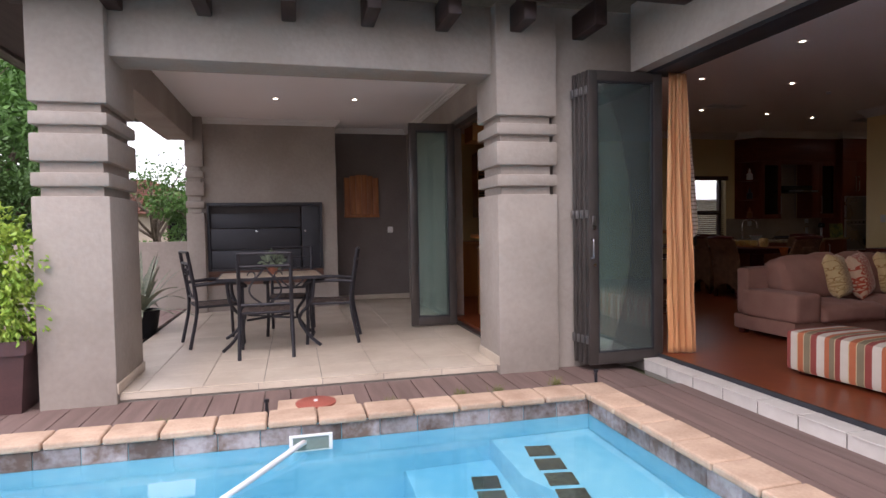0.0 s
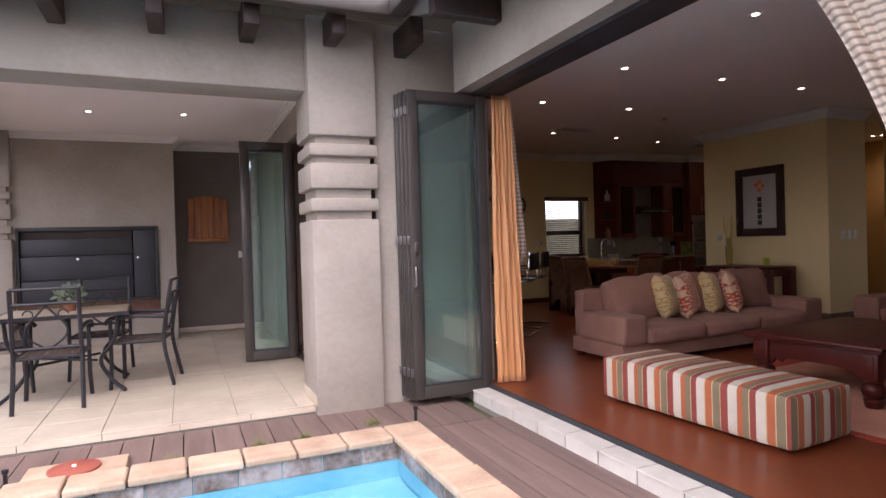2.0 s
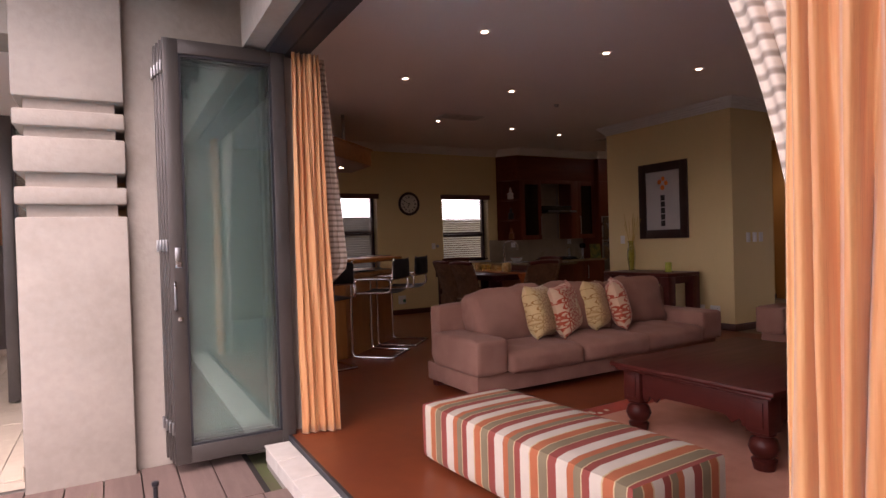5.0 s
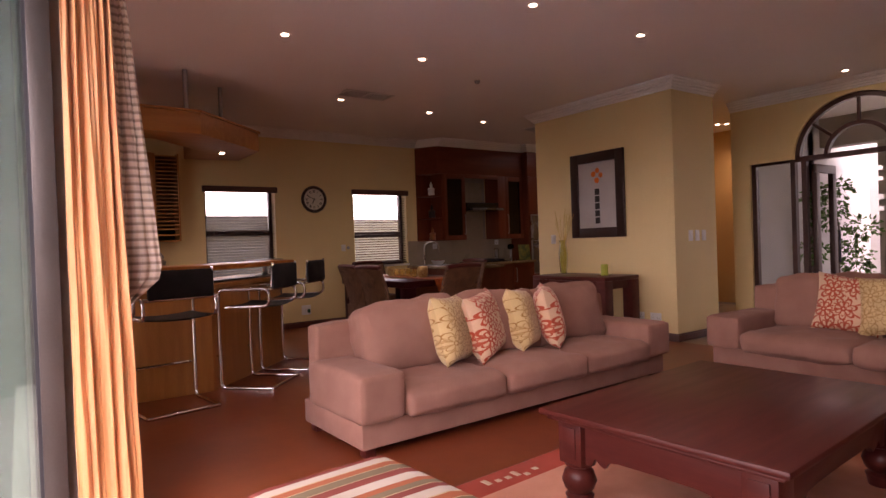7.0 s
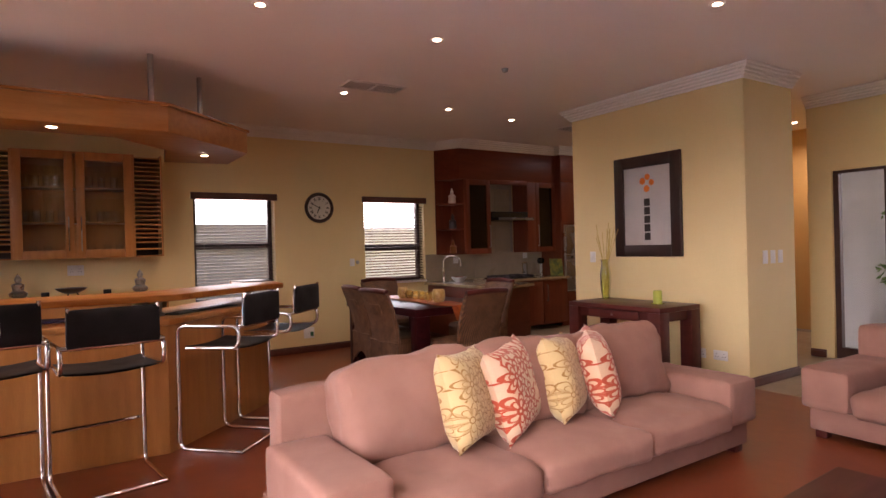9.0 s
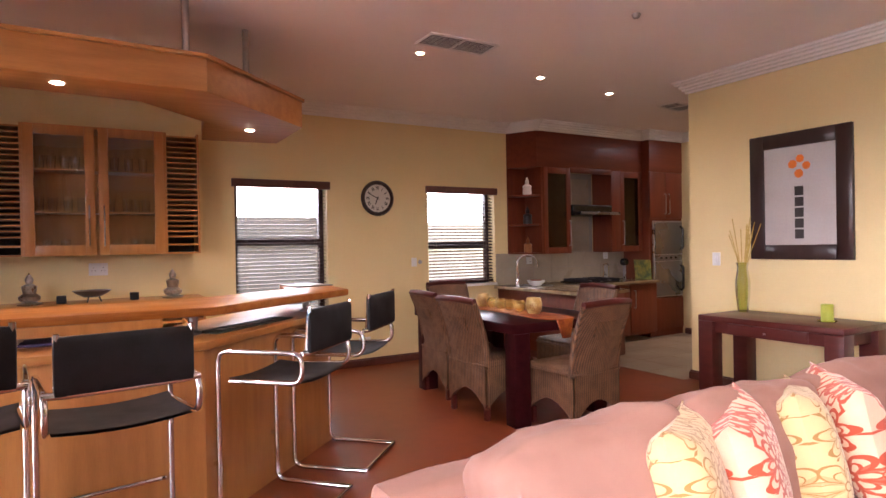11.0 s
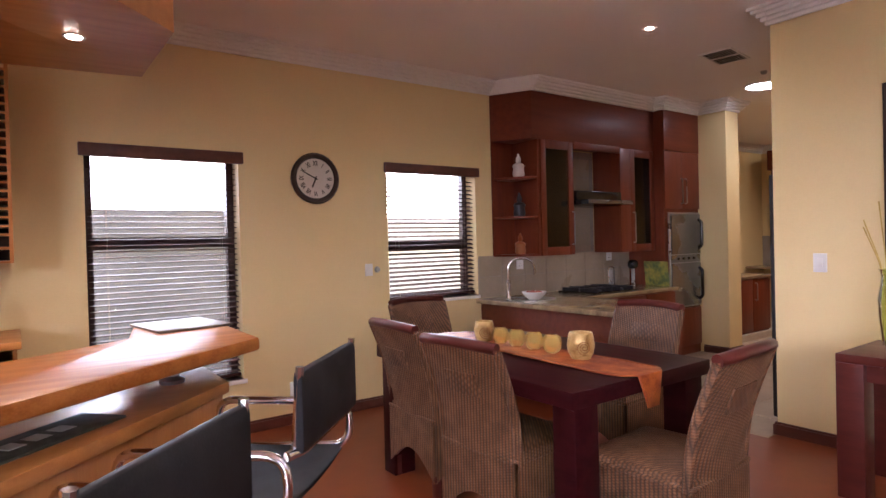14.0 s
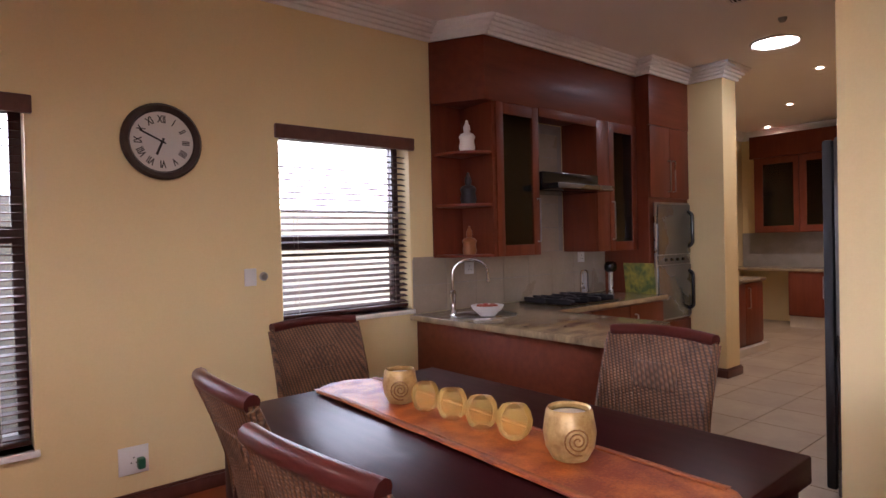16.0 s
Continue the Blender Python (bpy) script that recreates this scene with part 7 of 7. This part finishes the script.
def arch_bar(r, w):
    bm = B()
    m = 28
    for k in range(m):
        a, b = math.pi * k / m, math.pi * (k + 1) / m
        q = [(AC + rr * math.cos(c), AZ + rr * math.sin(c)) for c in (a, b) for rr in (r - w, r)]
        lo = [bm.verts.new((X0, y, z)) for y, z in (q[0], q[1], q[3], q[2])]
        hi = [bm.verts.new((X1, y, z)) for y, z in (q[0], q[1], q[3], q[2])]
        bm.faces.new(lo)
        bm.faces.new(hi[::-1])
        bm.faces.new((lo[0], lo[3], hi[3], hi[0]))
        bm.faces.new((lo[1], hi[1], hi[2], lo[2]))
    return bm


part("arch_frame", arch_bar(AR, F), M_FRAME, ob)
part("inner_arch", arch_bar(0.36, 0.045), M_FRAME, ob)
for a in (40, 90, 140):
    c, s = math.cos(radians(a)), math.sin(radians(a))
    part("glazing_bar", tube(B(), [(AX + 0.075, AC + 0.34 * c, AZ + 0.34 * s), (AX + 0.075, AC + 0.65 * c, AZ + 0.65 * s)], 0.022, 4), M_FRAME, ob)
part("transom", boxes((X0, X1, 2.06, 4.48, AZ - 0.03, AZ + 0.03)), M_FRAME, ob)
for y in (2.06, 2.59 - F, 2.66, 3.88 - F, 3.95, 4.48 - F):
    part("post", boxes((X0, X1, y, y + F, 0, AZ - 0.03)), M_FRAME, ob)
for y0, y1 in ((2.06 + F, 2.59 - F), (3.95 + F, 4.48 - F)):
    part("bottom_rail", boxes((X0, X1, y0, y1, 0.0, 0.12)), M_FRAME, ob)
    part("pane", boxes((AX + 0.07, AX + 0.076, y0, y1, 0.12, AZ - 0.03)), M_PANE, ob).visible_shadow = False
leaf_door = part("door_leaf", boxes((X1, X1 + 0.55, 3.74, 3.80, 0.02, 0.14), (X1, X1 + 0.55, 3.74, 3.80, 1.86, 1.96), (X1, X1 + 0.09, 3.74, 3.80, 0.14, 1.86), (X1 + 0.46, X1 + 0.55, 3.74, 3.80, 0.14, 1.86), b=0.004), M_FRAME, ob)
part("pull_handle", tube(B(), [(X1 + 0.50, 3.70, 0.75), (X1 + 0.50, 3.70, 1.15)], 0.014, 8), M_IRON, leaf_door)
bm = B()
bm.faces.new([bm.verts.new((AX + 0.073, AC + (AR - 0.03) * math.cos(math.pi * k / 24), AZ + (AR - 0.03) * math.sin(math.pi * k / 24))) for k in range(25)])
part("fanlight_pane", bm, M_PANE, ob).visible_shadow = False
M_PALE = surface("pale_courtyard_plaster", (0.52, 0.51, 0.51), (0.46, 0.45, 0.45), 0.9, 0, 1.6, 40, 0.3)
setting("wall_courtyard", boxes((13.6, 13.8, -3.2, 4.655, -0.2, 3.4), (9.57, 13.6, -3.4, -3.2, -0.2, 3.4), (9.575, 13.6, 4.60, 4.655, -0.2, 3.4)), M_PALE, "pale plastered courtyard wall", "wall")
setting("ceiling_porch", boxes((9.57, 11.7, -3.2, 4.6, 2.86, 2.98)), M_CEIL, "white painted porch ceiling", "ceiling")
setting("beam_porch", boxes((11.7, 11.98, -3.2, 4.6, 2.42, 2.98)), M_PLASTER, "plastered porch beam", "beam")
ob = thing("porch_downlight", pose(10.35, 3.05, 2.86), "small round recessed porch downlight, lit", "downlight")
part("ring", lathe(B(), [(0.036, -0.002), (0.05, -0.006), (0.055, 0.0)], 24), M_WHITE, ob)
part("bulb", lathe(B(), [(0, -0.003), (0.036, -0.002)], 24), M_SPOT, ob)
ob = notched_pillar(12.0, 12.40, 3.55, 3.95, -0.17, 3.4, CUTS)
part("wall_lamp", boxes((-0.30, -0.20, -0.06, 0.06, 1.75, 1.95), b=0.01), M_IRON, ob)
ob = thing("courtyard_plant", pose(11.0, 4.12, -0.006), "tall green potted plant in the courtyard", "pot plant")
part("pot", lathe(B(), [(0, 0), (0.2, 0), (0.26, 0.42), (0.28, 0.45), (0.24, 0.45), (0, 0.40)], 24), M_IRON, ob)
bm = B()
for k in range(9):
    leaf_cloud(bm, (random.uniform(-0.35, 0.35), random.uniform(-0.3, 0.3), 0.6 + 0.14 * k), (0.22, 0.22, 0.18), 110, 0.075, 0.5, 0.1)
tagged(part("leaves", bm, M_LEAF, ob), kind="stuff")
part("stem", tube(B(), [(0, 0, 0.4), (0.05, 0, 1.2), (-0.05, 0.05, 1.8)], 0.02, 8, taper=0.006), M_BARK, ob)

# ---- pool fittings and small things on the deck ----
ob = thing("skimmer", pose(-1.30, 2.62, -0.16), "white plastic pool skimmer mouth with a hose", "pool skimmer")
part("frame", boxes((-0.13, 0.13, -0.02, 0.0, 0.035, 0.05), (-0.13, 0.13, -0.02, 0.0, -0.075, -0.06), (-0.13, -0.108, -0.02, 0.0, -0.06, 0.035), (0.108, 0.13, -0.02, 0.0, -0.06, 0.035), b=0.004), M_PLASTIC, ob)
part("mouth", boxes((-0.108, 0.108, -0.006, 0.004, -0.06, 0.035)), surface("grey_green_plastic", (0.20, 0.25, 0.22), None, 0.6), ob)
part("hose", tube(B(), fillet([(-0.04, 0.0, 0.0), (-0.08, -0.10, 0.015), (-0.48, -0.62, -0.05), (-1.0, -1.3, -0.07), (-1.9, -2.0, -0.3)], 0.35, 8), 0.017, 10), M_PLASTIC, ob, "white ribbed pool cleaner hose")
ob = thing("inspection_lid", pose(-1.25, 3.14, DECK), "round red plastic lid in a pale concrete surround", "lid")
part("surround", boxes((-0.26, 0.28, -0.15, 0.16, 0, 0.045), b=0.008), M_COPING, ob)
part("lid", lathe(B(), [(0.14, 0.045), (0.14, 0.058), (0.13, 0.062), (0, 0.064)], 32), surface("red_plastic_lid", (0.36, 0.10, 0.07), (0.30, 0.08, 0.06), 0.6), ob)
part("knob", lathe(B(), [(0, 0.076), (0.012, 0.074), (0.014, 0.063)], 12), M_WHITE, ob)
M_GRASS = surface("dry_grass", (0.22, 0.20, 0.07), (0.14, 0.17, 0.05), 0.8)
for x, y in ((-2.25, 3.06), (-0.72, 3.10), (-0.18, 3.14), (0.10, 3.16), (0.62, 3.24)):
    ob = thing("grass_tuft", pose(x, y, DECK), "dry grass tuft growing between the deck boards", "grass tuft", "grass tufts")
    bm = B()
    for k in range(70):
        a, l = random.uniform(0, 6.28), random.uniform(0.04, 0.10)
        p = Vector((random.gauss(0, 0.03), random.gauss(0, 0.015), 0))
        d = Vector((math.cos(a) * 0.7, math.sin(a) * 0.7, 0.8)).normalized()
        o = d.cross(Vector((0, 0, 1))).normalized() * 0.0025
        bm.faces.new([bm.verts.new(q) for q in (p - o, p + o, p + d * l)])
    tagged(part("blades", bm, M_GRASS, ob), kind="stuff")
for x, y in ((-1.58, 3.10), (0.93, 3.16)):
    ob = thing("garden_tap", pose(x, y, DECK), "small black irrigation riser in the deck", "irrigation riser", "irrigation risers")
    part("stem", lathe(B(), [(0, 0), (0.012, 0), (0.012, 0.09), (0.018, 0.095), (0.018, 0.115), (0, 0.12)], 10), M_IRON, ob)

# ---- boards, stones and tiles, piece by piece ----
def shared(name, bm, mat):
    me = bpy.data.meshes.new(name)
    bm.to_mesh(me)
    bm.free()
    me.materials.append(mat)
    return me


def lay(name, me, parent, m):
    o = new(name, me)
    o.parent = parent
    o.matrix_basis = m
    return o


deck = bpy.data.objects["deck_bed"]
BW = 0.192
for (xa, xb, ya, yb) in ((-6.8, 1.52, 2.985, 3.75), (0.864, 1.634, -3.4, 2.975), (-8.9, -3.0, 3.755, 9.4), (-6.8, 0.86, -3.4, -0.69)):
    n = int((xb - xa) / BW)
    me = shared("deck_board", box(B(), -BW / 2 + 0.004, BW / 2 - 0.004, -0.5, 0.5, -0.03, 0.0), M_DECK)
    for k in range(n):
        lay("deck_board", me, deck, Matrix.Translation((xa + BW * (k + 0.5), (ya + yb) / 2, DECK + random.uniform(-0.001, 0.001))) @ Matrix.Diagonal((1, yb - ya, 1, 1)))
pool = bpy.data.objects["pool_shell"]


def stone(l, w):
    bm = box(B(), -l / 2 + 0.004, l / 2 - 0.004, -w / 2, w / 2, -0.05, 0.0, b=0.014, seg=2)
    for v in bm.verts:
        v.co += Vector((noise.noise(v.co * 9) * 0.006, noise.noise(v.co * 9 + Vector((5, 0, 0))) * 0.008, noise.noise(v.co * 7 + Vector((0, 9, 0))) * 0.003))
    return bm


SL, SW = 0.31, 0.25
stones = [shared("coping_stone", stone(SL, SW + random.uniform(-0.01, 0.01)), M_COPING) for _ in range(4)]
n = 22
for k in range(n):
    x = 0.86 - SW - SL * (k + 0.5)
    for y, f in ((2.965 - SW / 2, 0), (GY0 - 0.155, 180)):
        lay("coping_stone", stones[k % 4], pool, Matrix.Translation((x, y + random.uniform(-0.006, 0.006), -0.045 + random.uniform(-0.003, 0.003))) @ Matrix.Rotation(radians(f), 4, 'Z'))
for k in range(12):
    lay("coping_stone", stones[(k * 3) % 4], pool, Matrix.Translation((0.865 - SW / 2 + random.uniform(-0.006, 0.006), 2.965 - SL * (k + 0.5), -0.045 + random.uniform(-0.003, 0.003))) @ Matrix.Rotation(radians(-90), 4, 'Z'))
tl = shared("waterline_tile", box(B(), -0.123, 0.123, -0.006, 0.006, -0.062, 0.062, b=0.004, seg=1), M_SLATE)
for k in range(23):
    lay("waterline_tile", tl, pool, Matrix.Translation((GX1 - 0.13 - 0.25 * k, GY1 - 0.006, -0.158)))
for k in range(12):
    lay("waterline_tile", tl, pool, Matrix.Translation((GX1 - 0.006, GY1 - 0.14 - 0.25 * k, -0.158)) @ Matrix.Rotation(radians(90), 4, 'Z'))
bed = bpy.data.objects["patio_floor_bed"]
TS = 0.45
me = shared("tile", box(B(), -TS / 2 + 0.0025, TS / 2 - 0.0025, -TS / 2 + 0.0025, TS / 2 - 0.0025, -0.01, 0.0, b=0.0015, seg=1), M_TILE)
for i in range(8):
    for j in range(12):
        lay("tile", me, bed, Matrix.Translation((0.62 - TS * (i + 0.5), 3.755 + TS * (j + 0.5), -0.046 + random.uniform(-0.0006, 0.0006))))
me2 = shared("edge_tile", box(B(), -TS / 2 + 0.0025, TS / 2 - 0.0025, -0.005, 0.005, -0.045, 0.0, b=0.0015, seg=1), M_TILE)
for i in range(6):
    lay("edge_tile", me2, bed, Matrix.Translation((0.31 - TS * 1.1 * (i + 0.5), 3.757, -0.058)) @ Matrix.Diagonal((1.1, 1, 1, 1)))
kb = bpy.data.objects["kitchen_floor_bed"]
mk = shared("tile", box(B(), -TS / 2 + 0.0025, TS / 2 - 0.0025, -TS / 2 + 0.0025, TS / 2 - 0.0025, -0.01, 0.0, b=0.0015, seg=1), M_TILE_IN)
for i in range(15):
    for j in range(7):
        lay("tile", mk, kb, Matrix.Translation((7.305 + TS * (i + 0.5), 6.415 + TS * (j + 0.5), 0.0 + random.uniform(-0.0006, 0.0006))))
for i in range(8):
    for j in range(15):
        lay("tile", mk, kb, Matrix.Translation((7.435 + TS * (i + 0.5), 6.20 - TS * (j + 0.5), 0.0 + random.uniform(-0.0006, 0.0006))))
sill = setting("sill_bed", boxes((1.575, 1.716, -0.26, 3.485, -0.2, -0.036)), M_GROUT, "mortar bed under the sill tiles", "sill")
M_SILL = surface("white_stone_sill", (0.66, 0.62, 0.57), (0.58, 0.54, 0.49), 0.45, 0, 3, 20, 0.1, vary=0.06)
ms = shared("sill_tile", box(B(), -0.075, 0.081, -0.158, 0.158, -0.008, 0.0, b=0.002, seg=1), M_SILL)
mr = shared("sill_riser", box(B(), -0.006, 0.0, -0.158, 0.158, -0.09, 0.0, b=0.002, seg=1), M_SILL)
for k in range(12):
    y = 3.32 - 0.327 * k
    lay("sill_tile", ms, sill, Matrix.Translation((1.635, y, -0.028)))
    lay("sill_riser", mr, sill, Matrix.Translation((1.574, y, -0.037)))
sp = setting("splashback", boxes((6.83, 9.10, YB - 0.004, YB - 0.001, 0.813, 1.19), (7.79, 8.49, YB - 0.004, YB - 0.001, 1.19, 2.29), (13.88, 13.9, 6.5, 9.6, 0.815, 1.32)), M_GROUT, "grout behind the kitchen wall tiles", "splashback")
ws = shared("wall_tile", box(B(), -0.148, 0.148, -0.005, 0.0, -0.098, 0.098, b=0.0015, seg=1), M_SPLASH)
for i in range(8):
    for j in range(2):
        lay("wall_tile", ws, sp, Matrix.Translation((6.98 + 0.3 * i, YB - 0.004, 0.912 + 0.2 * j)))
for i in range(2):
    for j in range(5):
        lay("wall_tile", ws, sp, Matrix.Translation((7.98 + 0.3 * i, YB - 0.004, 1.312 + 0.2 * j)))
